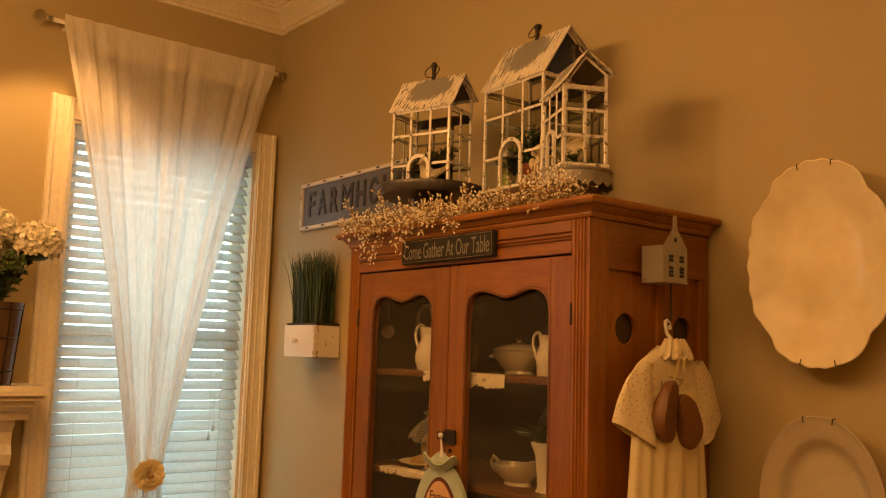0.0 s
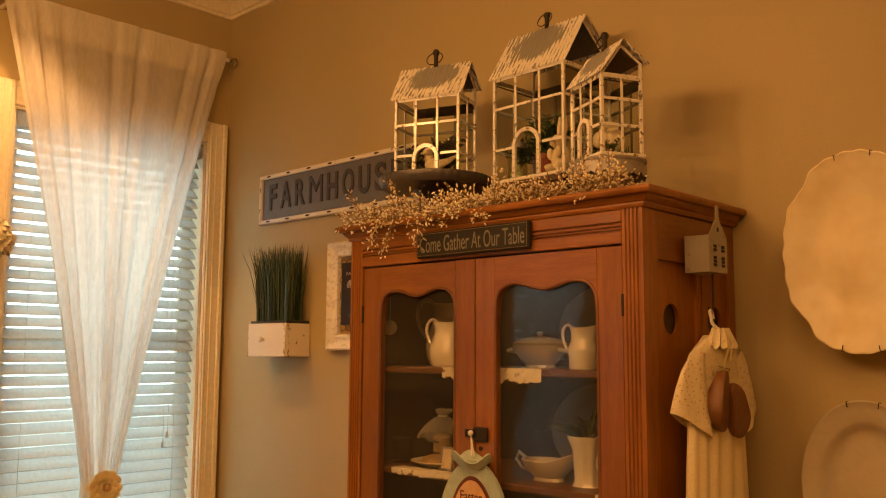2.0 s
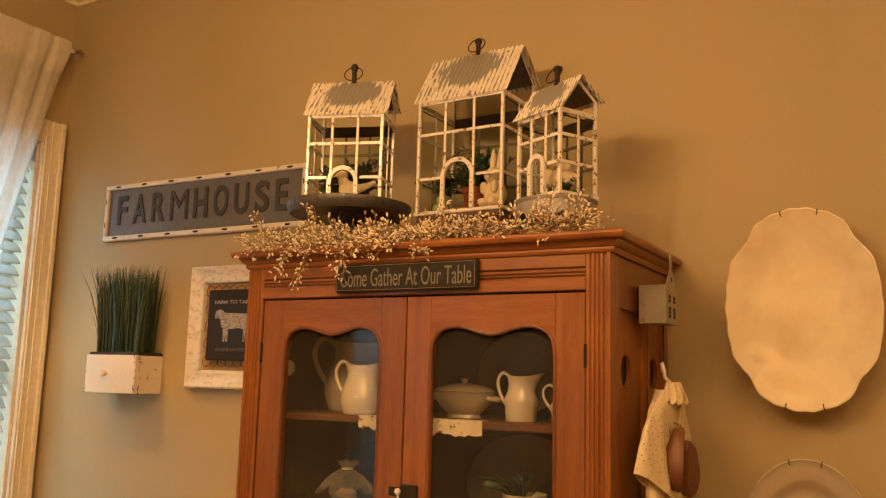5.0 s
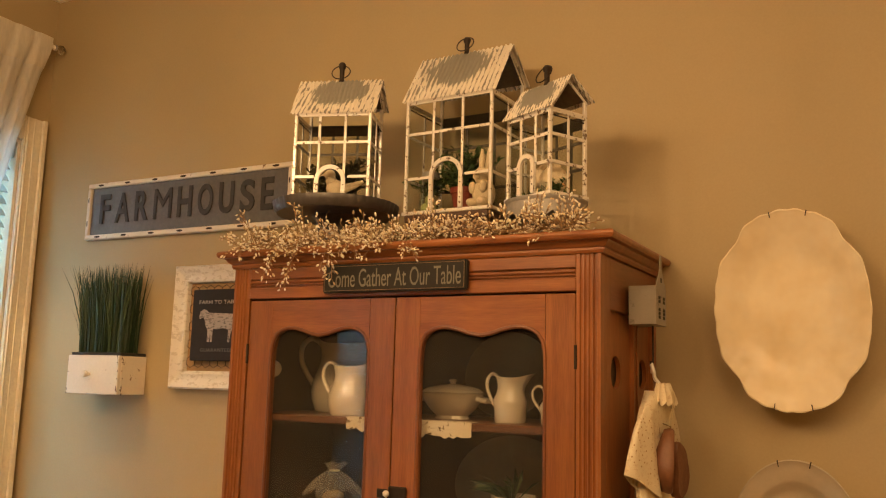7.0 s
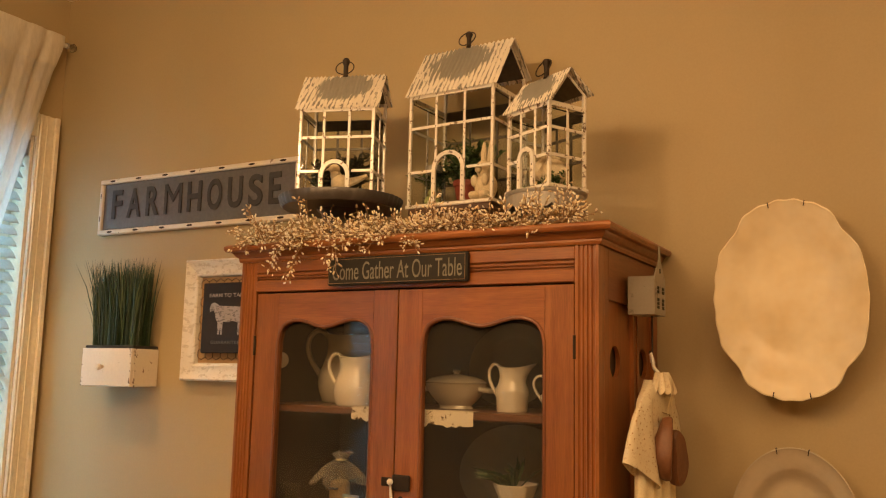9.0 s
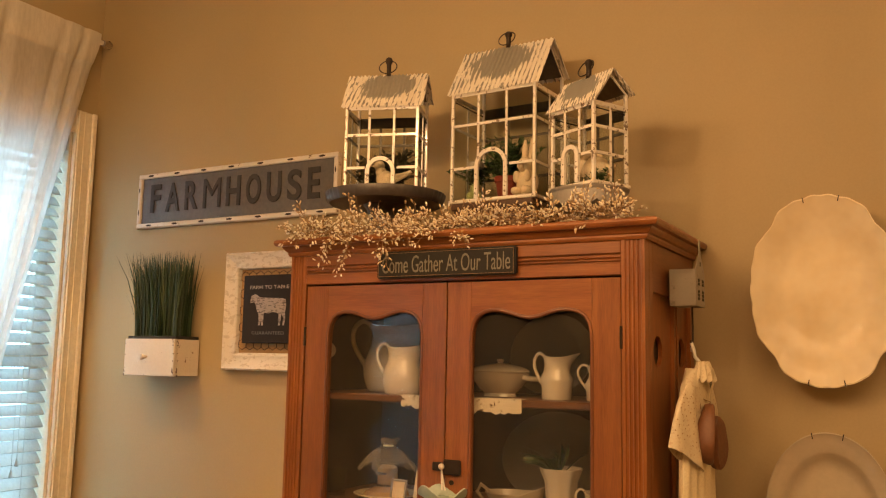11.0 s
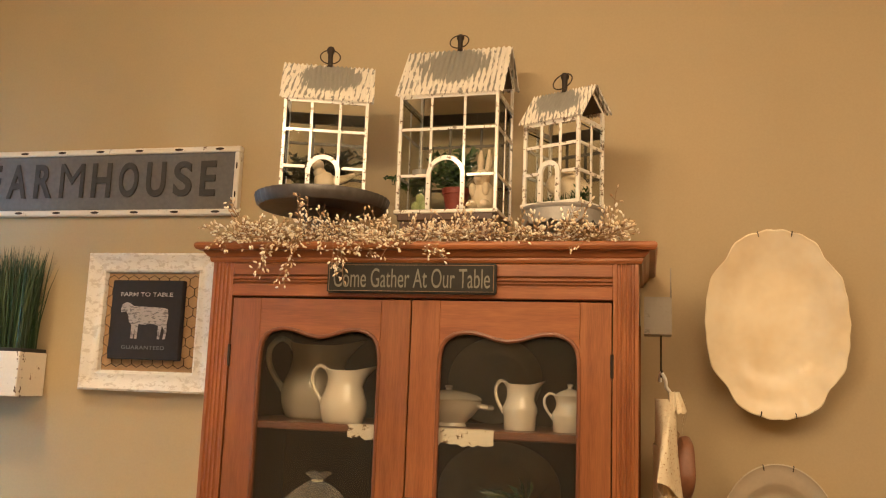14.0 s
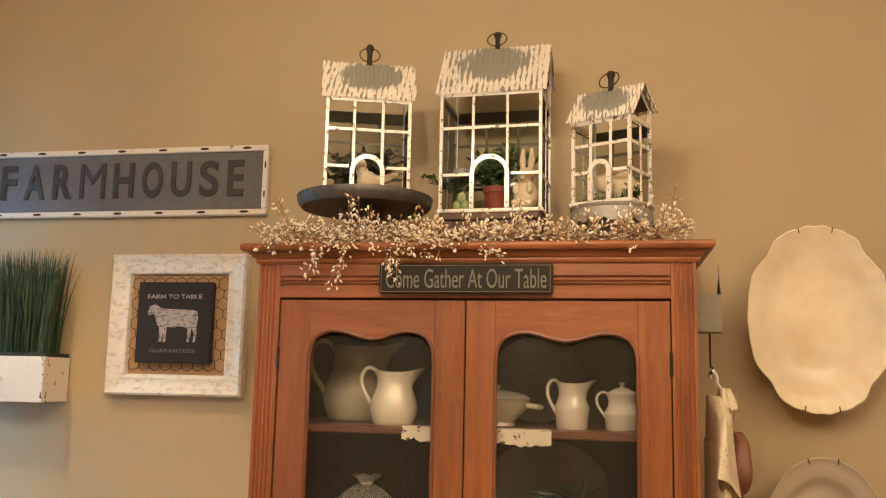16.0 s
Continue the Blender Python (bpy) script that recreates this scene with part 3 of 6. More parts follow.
part("band", lathe([(0.058, -0.015), (0.062, -0.006), (0.062, 0.006), (0.058, 0.015)], (RX, YT, 0.985), 24, squash=1.0), M_CLOTH, tie, smooth=True)

# ---- mantel with flowers, beside the window ----
mantel = thing("mantel_shelf", (XW + 0.1, -1.9, 1.0), "cream painted mantel shelf with carved bracket", "mantel")
bm = box(XW, -1.610, -2.80, -0.992, 1.297, 1.350, 0.018, segs=4)
part("shelf_board", bm, M_TRIM, mantel, smooth=True)
bm = prism([(XW, 1.297), (-1.648, 1.297), (-1.655, 1.275), (-1.68, 1.258), (-1.70, 1.250), (-1.715, 1.222), (XW, 1.222)], -2.76, -1.035)
part("bed_moulding", bm, M_TRIM, mantel)
pts = [(XW + 0.004, 1.222), (-1.735, 1.222), (-1.742, 1.20), (-1.768, 1.175), (-1.776, 1.13), (-1.752, 1.095), (-1.765, 1.055), (-1.80, 1.03), (-1.83, 0.99), (-1.85, 0.94), (-1.872, 0.92), (XW + 0.004, 0.90)]
for yy in (-1.165, -2.74):
    part("corbel", prism(pts, yy, yy + 0.09), M_TRIM, mantel, "carved scrolled corbel")
part("breast", box(XW, XW + 0.04, -2.70, -1.12, 0.0, 1.235, 0.004), M_TRIM, mantel)

vase = thing("flower_vase", (-1.70, -1.165, 1.350), "dark wooden bucket vase wrapped in iron wire on the mantel", "vase")
VX, VY = -1.715, -1.175
part("body", lathe([(0.0, 0.0), (0.060, 0.0), (0.064, 0.01), (0.088, 0.30), (0.083, 0.30), (0.060, 0.02), (0.0, 0.02)], (VX, VY, 1.350), 24), M_BROWNWOOD, vase, smooth=True)
for zz, rr in ((0.05, 0.070), (0.17, 0.079), (0.275, 0.088)):
    part("hoop", tube([(VX + rr * math.cos(k / 24 * 2 * math.pi), VY + rr * math.sin(k / 24 * 2 * math.pi), 1.350 + zz) for k in range(24)], 0.003, 6, closed=True), M_IRON, vase, "dark wire hoop", True)
for k in range(6):
    a = k / 6 * 2 * math.pi + 0.35
    part("stave_wire", tube([(VX + (0.066 + 0.024 * s) * math.cos(a), VY + (0.066 + 0.024 * s) * math.sin(a), 1.350 + 0.3 * s) for s in (0, 0.5, 1)], 0.0025, 6), M_IRON, vase, smooth=True)


def hydrangea(at, r, seed):
    """A head of many four-petalled florets on a stem."""
    rg = random.Random(seed)
    head = thing("hydrangea", at, "white silk hydrangea head in the mantel vase", "flower", "hydrangeas in the vase")
    bm = bmesh.new()
    for i in range(120):
        z = 1 - 1.55 * (i + 0.5) / 120
        a = i * 2.39996
        s = math.sqrt(max(0, 1 - z * z))
        n = Vector((s * math.cos(a), s * math.sin(a), z))
        rr = r * rg.uniform(0.86, 1.06)
        q = n.to_track_quat("Z", "Y").to_matrix().to_4x4()
        spin = rg.uniform(0, 90)
        for k in range(4):
            m = Matrix.Translation(Vector(at) + n * rr) @ q @ pose(0, 0, 0, 0, 0, spin + 90 * k) @ pose(0.0085, 0, 0, rg.uniform(-20, 20), -rg.uniform(5, 40), 0)
            b = bmesh.new()
            vs = [b.verts.new(m @ Vector(p)) for p in ((-0.010, 0, 0), (0, -0.0105, 0.001), (0.0125, -0.005, 0.0045), (0.0125, 0.005, 0.0045), (0, 0.0105, 0.001))]
            b.faces.new(vs)
            merged(b, bm)
    tagged(part("floret", bm, M_PETAL, head), kind="stuff")
    part("core", ball(at, r * 0.86, u=12, v=8), M_LEAF, head, smooth=True)
    root = Vector((VX, VY, 1.62))
    part("stem", tube([root, (root + Vector(at)) / 2 + Vector((0, 0, 0.02)), at], 0.004, 6), M_LEAF, head, smooth=True)


hydrangea((-1.650, -1.068, 1.872), 0.078, 1)
hydrangea((-1.690, -1.215, 1.920), 0.068, 2)
hydrangea((-1.620, -1.270, 1.850), 0.062, 3)
hydrangea((-1.775, -1.130, 1.850), 0.055, 5)


def leaves(name, at, label, count, spread, size, material, seed, category="greenery", rise=0.5, parent=None):
    """A spray of stems with small pointed leaves."""
    rg = random.Random(seed)
    bm = bmesh.new()
    for s in range(count):
        a = rg.uniform(0, 2 * math.pi)
        tip = Vector((spread[0] * math.cos(a) * rg.uniform(0.3, 1), spread[1] * math.sin(a) * rg.uniform(0.3, 1), spread[2] * rg.uniform(0.35, 1)))
        mid = Vector((tip.x * 0.35, tip.y * 0.35, tip.z * rg.uniform(0.6, 0.9)))
        pts = [Vector(at) + ((1 - t) ** 2) * Vector() + 2 * t * (1 - t) * mid + t * t * tip for t in (0, 0.25, 0.5, 0.75, 1)]
        tube(pts, 0.0009, 4, bm)
        for k in range(9):
            t = 0.25 + 0.75 * k / 8
            p = Vector(at) + 2 * t * (1 - t) * mid + t * t * tip
            d = Vector((rg.gauss(0, 1), rg.gauss(0, 1), rg.uniform(-0.3, 1))).normalized()
            w = d.cross(Vector((rg.gauss(0, 1), rg.gauss(0, 1), rg.gauss(0, 1)))).normalized()
            ln = size * rg.uniform(0.6, 1.2)
            b = bmesh.new()
            n2 = d.cross(w) * ln * 0.1
            vs = [b.verts.new(v) for v in (p, p + d * ln * 0.5 + w * ln * 0.22 + n2, p + d * ln, p + d * ln * 0.5 - w * ln * 0.22 + n2)]
            b.faces.new(vs)
            merged(b, bm)
    if parent:
        return tagged(part(name, bm, material, parent, label), kind="stuff")
    return tagged(link(name, bm, material, keep=at), label, category, kind="stuff")


leaves("vase_foliage", (VX, VY, 1.63), "dark green leaves under the hydrangeas", 26, (0.10, 0.10, 0.20), 0.05, M_LEAF, 8)
bm = bmesh.new()
rg = random.Random(3)
for i in range(90):
    n = Vector((rg.gauss(0, 1), rg.gauss(0, 1), rg.gauss(0, 1))).normalized()
    ball(Vector((-1.645, -1.145, 1.80)) + n * 0.035, 0.008, bm, u=6, v=4)
tagged(link("moss_ball", bm, M_LEAF, smooth=True, keep=(-1.645, -1.145, 1.80)), "round green moss ball among the flowers", "decoration")

# ---- china cabinet ----
HW, FY, BY, TOP = 0.4935, -0.432, 0.012, 1.828
cab = thing("china_cabinet", (0, -0.2, 0), "reddish stained pine china cabinet with two glazed doors", "cabinet")


# cornice: moulded profile, out from the body and up, mitred round three sides
CORN = [(-0.02, 0.0), (0.006, 0.0), (0.009, 0.006), (0.009, 0.011), (0.014, 0.014), (0.020, 0.022), (0.022, 0.026), (0.034, 0.027), (0.037, 0.031), (0.0385, 0.036), (0.037, 0.041), (0.033, 0.0445), (-0.02, 0.0445)]
bm = bmesh.new()
loops = []
for corner in ((-1, BY), (-1, FY), (1, FY), (1, BY)):
    sx, yy = corner
    front = yy == FY
    loops.append([bm.verts.new((sx * (HW + o), yy - (o if front else 0), TOP + h)) for o, h in CORN])
for a, b in zip(loops, loops[1:]):
    for i in range(len(CORN) - 1):
        bm.faces.new((a[i], a[i + 1], b[i + 1], b[i]))
for end in (loops[0], loops[-1]):
    bm.faces.new(end)
part("cornice", bm, M_WOODH, cab, "moulded cornice with a worn rounded edge")
part("top_board", box(-HW + 0.01, HW - 0.01, FY + 0.01, BY, TOP + 0.02, TOP + 0.0443), M_WOODH, cab)


def fluted(x0, x1):
    """Corner post with grooves down its face."""
    n = 4
    w = (x1 - x0)
    pts = [(x0, 0.0)]
    for i in range(n):
        c = x0 + w * (0.22 + 0.56 * i / (n - 1))
        pts += [(c - 0.0042, 0.0), (c - 0.002, 0.0038), (c + 0.002, 0.0038), (c + 0.0042, 0.0)]
    pts += [(x1, 0.0), (x1, 0.035), (x0, 0.035)]
    b = bmesh.new()
    lo = [b.verts.new((x, FY - 0.004 + d, 0.0)) for x, d in pts]
    hi = [b.verts.new((x, FY - 0.004 + d, TOP)) for x, d in pts]
    b.faces.new(lo), b.faces.new(hi)
    for i in range(len(pts)):
        j = (i + 1) % len(pts)
        b.faces.new((lo[i], lo[j], hi[j], hi[i]))
    return b


part("corner_post", fluted(-HW, -0.4405), M_WOODV, cab, "fluted corner post")
part("corner_post", fluted(0.4405, HW), M_WOODV, cab, "fluted corner post")
fr = part("frieze", box(-0.4405, 0.4405, FY, FY + 0.03, 1.7485, TOP), M_WOODH, cab)
for za, zb, pr in ((1.798, 1.8265, 0.006), (1.7875, 1.795, 0.0065), (1.7805, 1.7865, 0.0045), (1.749, 1.777, 0.006)):
    part("bead", box(-0.4403, 0.4403, FY - pr, FY - 0.0003, za, zb, 0.002), M_WOODH, fr)


def side_panel(sx, yc, y0, y1, z0, z1, r):
    """Thin board with a round hole through it."""
    b = bmesh.new()
    n = 40
    X0, X1 = sx * (HW - 0.020), sx * (HW - 0.010)
    zc = 1.582
    rings = []
    for X in (X0, X1):
        inner, outer = [], []
        for i in range(n):
            a = 2 * math.pi * (i + 0.5) / n
            c, s = math.cos(a), math.sin(a)
            inner.append(b.verts.new((X, yc + r * c, zc + r * s)))
            k = min(((y1 - yc) if c > 0 else (y0 - yc)) / c if abs(c) > 1e-6 else 1e9, ((z1 - zc) if s > 0 else (z0 - zc)) / s if abs(s) > 1e-6 else 1e9)
            outer.append(b.verts.new((X, yc + k * c, zc + k * s)))
        for i in range(n):
            j = (i + 1) % n
            b.faces.new((inner[i], inner[j], outer[j], outer[i]))
        rings.append(inner)
    for i in range(n):
        j = (i + 1) % n
        b.faces.new((rings[0][i], rings[0][j], rings[1][j], rings[1][i]))
    return b


for sx in (-1, 1):
    side = part("side", box(min(sx * (HW - 0.022), sx * HW), max(sx * (HW - 0.022), sx * HW), FY + 0.0315, FY + 0.062, 0.0, TOP - 0.0005, 0.0015), M_WOODV, cab, "framed side with round vent holes")
    lo, hi = sorted((sx * (HW - 0.022), sx * (HW - 0.0005)))
    part("rail", box(lo, hi, FY + 0.062, BY, 1.715, TOP - 0.0005, 0.0015), M_WOODD, side)
    part("rail", box(lo, hi, FY + 0.062, BY, 0.0, 1.00, 0.0015), M_WOODD, side)
    part("stile", box(lo, hi, BY - 0.038, BY, 1.00, 1.715, 0.0015), M_WOODV, side)
    part("stile", box(lo, hi, -0.192, -0.146, 1.00, 1.715, 0.0015), M_WOODV, side)
    part("stile_bead", box(lo if sx < 0 else hi, hi + 0.003 if sx > 0 else lo + 0.003, -0.172, -0.166, 1.0, 1.715, 0.001), M_WOODV, side) if sx > 0 else None
    part("panel", side_panel(sx, -0.300, FY + 0.062, -0.192, 1.00, 1.715, 0.036), M_WOODV, side)
    part("panel", side_panel(sx, -0.086, -0.146, BY - 0.038, 1.00, 1.715, 0.036), M_WOODV, side)
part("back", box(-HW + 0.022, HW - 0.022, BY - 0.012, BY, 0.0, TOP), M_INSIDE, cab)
# dark sheets added over the inner sides so the inside reads shaded
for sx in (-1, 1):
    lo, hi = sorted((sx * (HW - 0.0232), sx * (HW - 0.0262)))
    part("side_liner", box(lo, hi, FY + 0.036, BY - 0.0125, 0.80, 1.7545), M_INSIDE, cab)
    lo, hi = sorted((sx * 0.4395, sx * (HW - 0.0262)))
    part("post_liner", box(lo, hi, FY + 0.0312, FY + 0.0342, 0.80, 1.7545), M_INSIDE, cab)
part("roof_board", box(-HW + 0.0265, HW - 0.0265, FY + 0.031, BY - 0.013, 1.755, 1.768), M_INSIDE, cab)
SH1, SH2 = 1.462, 1.179
for zz in (SH1, SH2, 0.86):
    part("shelf", box(-HW + 0.0265, HW - 0.0265, FY + 0.0345, BY - 0.013, zz - 0.018, zz, 0.003), M_SHELF, cab)
part("base_front", box(-0.4405, 0.4405, FY, FY + 0.03, 0.0, 0.80, 0.002), M_WOODH, cab)


def arch_curve(l, r, n=12):
    """The lower edge of a door's top rail: two humps with a dip between, and rounded shoulders."""
    w = r - l
    key = [(0.0, 1.598), (0.004, 1.622), (0.02, 1.644), (0.055, 1.660), (0.11, 1.670), (0.18, 1.675), (0.25, 1.6745), (0.33, 1.669), (0.41, 1.661), (0.5, 1.6565)]
    key = key + [(1 - u, z) for u, z in reversed(key[:-1])]
    return [(l + w * u, z) for u, z in key]


def door(name, x0, x1, l, r, hinge_left):
    z0, z1 = 0.805, 1.7445
    y0, y1 = FY - 0.0015, FY + 0.022
    d = part(name, box(x0, l, y0, y1, z0, z1, 0.0015), M_WOODV, cab, "glazed door with a wavy arched top")
    part("stile", box(r, x1, y0, y1, z0, z1, 0.0015), M_WOODV, d)
    arch = arch_curve(l, r)
    part("top_rail", prism([(l + 0.0004, z1 - 0.0005), (r - 0.0004, z1 - 0.0005)] + [(max(l + 0.0004, min(r - 0.0004, x)), z) for x, z in reversed(arch)], y0 + 0.0003, y1), M_WOODH, d)
    part("bottom_rail", box(l + 0.0004, r - 0.0004, y0 + 0.0003, y1, z0, 0.90), M_WOODH, d)
    lip = [(x, y0 + 0.0025, z) for x, z in arch]
    path = [(l, y0 + 0.0025, 0.90)] + lip + [(r, y0 + 0.0025, 0.90)]
    part("sight_bead", tube(path, 0.0052, 8), M_BEAD, d, "rounded bead round the glass, darkened as edge shadow", True)
    pane = part("pane", box(l - 0.004, r + 0.004, FY + 0.010, FY + 0.0125, 0.895, 1.680), M_GLASS, d)
    pane.visible_shadow = False
    hx = x0 - 0.001 if hinge_left else x1 + 0.001
    part("hinge", tube([(hx, y0 - 0.002, 1.585), (hx, y0 - 0.002, 1.635)], 0.0035, 8), M_IRON, d, "dark iron hinge knuckle", True)
    return d


left_door = door("door", -0.4375, -0.0050, -0.366, -0.0735, True)
right_door = door("door", -0.0020, 0.4380, 0.0635, 0.3705, False)
part("latch_plate", box(-0.002, 0.044, FY - 0.012, FY - 0.0018, 1.280, 1.316, 0.003), M_IRON, right_door, "black iron rim latch")
part("latch_plate", box(-0.034, -0.007, FY - 0.008, FY - 0.0018, 1.288, 1.308, 0.002), M_IRON, left_door, "black iron latch keeper")
part("keyhole_plate", lathe([(0.0, 0), (0.006, 0.0), (0.006, 0.002), (0, 0.002)], (0, 0, 0), 14, m=pose(0.018, FY - 0.0018, 1.262, 90, 0, 0)), M_IRON, right_door)

# ---- hanging egg plaque on the latch ----
egg = thing("hanging_plaque", (0.005, FY - 0.03, 1.14), "mint green egg plaque with ruffled collar hung on the latch", "decoration")
PX, PY, PZ = 0.006, FY - 0.022, 1.095


def egg_outline(a, b, n=40, lift=0.0):
    out = []
    for i in range(n):
        t = 2 * math.pi * i / n
        z = math.cos(t)
        out.append((PX + a * math.sin(t) * (1 - 0.16 * z), PZ + lift + b * z))
    return out


part("board", prism(egg_outline(0.112, 0.140), PY, PY + 0.012), M_MINT, egg)
part("ring", prism(egg_outline(0.074, 0.100), PY - 0.002, PY + 0.0), M_MAROON, egg, "dark maroon ring")
part("medallion", prism(egg_outline(0.064, 0.090), PY - 0.004, PY - 0.002), M_PEACH, egg, "peach printed medallion")
lettering("greeting", "Easter", 0.03, Matrix.Translation((PX, PY - 0.0045, 1.146)) @ FACE_FRONT, M_MAROON, egg, 0.0002, 0.0004, fit_width=0.072, fit_height=0.024)
lettering("greeting", "Greetings", 0.03, Matrix.Translation((PX, PY - 0.0045, 1.118)) @ FACE_FRONT, M_MAROON, egg, 0.0002, 0.0004, fit_width=0.104, fit_height=0.030)
bm = bmesh.new()
rows = []
for k, (r, dz) in enumerate(((0.024, 0.0), (0.042, 0.012), (0.060, 0.030), (0.056, 0.032), (0.038, 0.014), (0.020, 0.004))):
    rows.append([bm.verts.new((PX + r * 1.1 * math.cos(a), PY - 0.004 + 0.45 * r * math.sin(a), 1.212 + dz + (0.013 if dz > 0.02 else 0) * math.cos(3 * a + 0.5))) for a in [2 * math.pi * i / 36 for i in range(36)]])
for p, q in zip(rows, rows[1:]):
    for i in range(36):
        bm.faces.new((p[i], p[(i + 1) % 36], q[(i + 1) % 36], q[i]))
part("ruffle", bm, M_MINT, egg, "mint ruffled collar", True)
part("cord", tube([(PX - 0.004, PY + 0.002, 1.245), (-0.002, FY - 0.016, 1.275), (-0.002, FY - 0.018, 1.299), (0.001, FY - 0.017, 1.275), (PX + 0.004, PY + 0.002, 1.245)], 0.0022, 6), M_PLASTIC, egg, smooth=True)
part("bead", ball((-0.001, FY - 0.020, 1.300), 0.0075), M_PLASTIC, egg, "white wooden bead", True)

# ---- table sign on the frieze ----
ts = thing("table_motto_sign", (-0.015, FY - 0.02, 1.794), "black painted wooden sign with cream lettering above the doors", "sign")
part("board", box(-0.199, 0.190, FY - 0.024, FY - 0.007, 1.757, 1.825, 0.003, segs=2), M_BLACKBOARD, ts)
for a in ((-0.194, 0.185, 1.7612, 1.7622), (-0.194, 0.185, 1.8198, 1.8208), (-0.1945, -0.1935, 1.7612, 1.8208), (0.1845, 0.1855, 1.7612, 1.8208)):
    part("worn_edge_line", box(a[0], a[1], FY - 0.0244, FY - 0.0236, a[2], a[3]), M_TWIG, ts, "thin line rubbed through to bare wood")
lettering("motto", "Come Gather At Our Table", 0.05, Matrix.Translation((-0.003, FY - 0.0244, 1.791)) @ FACE_FRONT, M_CREAMTEXT, ts, 0.0, 0.0004, fit_width=0.360, fit_height=0.043)

# ---- farmhouse sign ----
fs = thing("farmhouse_sign", (-1.135, 0.0, 2.03), "grey zinc word sign in a chipped white frame", "sign")
SX0, SX1, SZ0, SZ1 = -1.606, -0.665, 2.031, 2.239
part("panel", box(SX0 + 0.012, SX1 - 0.012, 0.004, 0.0195, SZ0 + 0.012, SZ1 - 0.012), M_ZINC, fs)
for nm, a in (("frame_rail", (SX0, SX1, -0.006, 0.0198, SZ1 - 0.017, SZ1)), ("frame_rail", (SX0, SX1, -0.006, 0.0198, SZ0, SZ0 + 0.017)), ("frame_rail", (SX0, SX0 + 0.017, -0.006, 0.0198, SZ0 + 0.017, SZ1 - 0.017)), ("frame_rail", (SX1 - 0.017, SX1, -0.006, 0.0198, SZ0 + 0.017, SZ1 - 0.017))):
    rail = part(nm, box(*a, 0.003), M_CHIPWOOD, fs, "chipped white metal edge")
    n = 7 if a[1] - a[0] > 0.5 else 2
    for i in range(n):
        u = (i + 0.5) / n
        if n == 7:
            cx, cz = a[0] + (a[1] - a[0]) * u, (a[4] + a[5]) / 2
            part("worn_spot", lathe([(0, 0), (0.0165, 0.0), (0.011, 0.0006), (0, 0.0008)], (0, 0, 0), 12, m=pose(cx, -0.0058, cz, 90, 0, 0) @ Matrix.Diagonal((1, 0.26, 1, 1))), M_IRON, rail)
        else:
            cx, cz = (a[0] + a[1]) / 2, a[4] + (a[5] - a[4]) * u
            part("worn_spot", lathe([(0, 0), (0.012, 0.0), (0.008, 0.0006), (0, 0.0008)], (0, 0, 0), 12, m=pose(cx, -0.0058, cz, 90, 0, 0) @ Matrix.Diagonal((0.25, 1, 1, 1))), M_IRON, rail)
widths = (("F", 0.052), ("A", 0.070), ("R", 0.064), ("M", 0.084), ("H", 0.066), ("O", 0.066), ("U", 0.064), ("S", 0.060), ("E", 0.051))
gap = (0.800 - sum(w for _, w in widths)) / 8
lx = -1.542
for ch_, w in widths:
    lettering("letter", ch_, 0.14, Matrix.Translation((lx + w / 2, 0.002, 2.1425)) @ FACE_FRONT, M_LETTER, fs, 0.0032 if ch_ != "M" else 0.0, 0.002, fit_width=w, fit_height=0.108)
    lx += w + gap

# ---- drawer planter with grass ----
pl = thing("wall_planter", (-1.39, -0.04, 1.48), "chippy white drawer box of tall grass hung on the wall", "planter")
BX0, BX1, BY0, BZ0, BZ1 = -1.514, -1.268, -0.102, 1.480, 1.610
part("drawer_front", box(BX0, BX1, BY0, BY0 + 0.014, BZ0, BZ1, 0.002), M_CHIPWOOD, pl)
for xa, xb in ((BX0, BX0 + 0.012), (BX1 - 0.012, BX1)):
    part("side", box(xa, xb, BY0 + 0.0145, 0.0185, BZ0 + 0.001, BZ1 - 0.001, 0.0015), M_CHIPWOOD, pl)
part("bottom", box(BX0 + 0.012, BX1 - 0.012, BY0 + 0.0145, 0.0185, BZ0 + 0.002, BZ0 + 0.012), M_CHIPWOOD, pl)
rgc = random.Random(12)
for k in range(26):
    zz = rgc.choice((rgc.uniform(BZ0, BZ0 + 0.03), rgc.uniform(BZ1 - 0.03, BZ1), rgc.uniform(BZ0, BZ1)))
    corner = rgc.random() < 0.72
    xx = BX1 - abs(rgc.gauss(0, 0.004)) if corner else BX0 + abs(rgc.gauss(0, 0.004))
    m = pose(xx, BY0 - 0.0002, zz, 90, 0, 0) @ pose(0, 0, 0, 0, 0, rgc.uniform(0, 180)) @ Matrix.Diagonal((rgc.uniform(0.6, 1.6), rgc.uniform(0.5, 1.0), 1, 1))
    part("paint_chip", lathe([(0, 0), (rgc.uniform(0.0015, 0.0035), 0.0), (0, 0.0005)], (0, 0, 0), 7, m=m), M_BROWNWOOD, pl)
    if corner:
        m = pose(BX1 + 0.0002, BY0 + 0.0145 + abs(rgc.gauss(0, 0.004)), zz, 0, 90, 0) @ Matrix.Diagonal((rgc.uniform(0.6, 1.6), rgc.uniform(0.5, 1.0), 1, 1))
        part("paint_chip", lathe([(0, 0), (rgc.uniform(0.0015, 0.0035), 0.0), (0, 0.0005)], (0, 0, 0), 7, m=m), M_BROWNWOOD, pl)
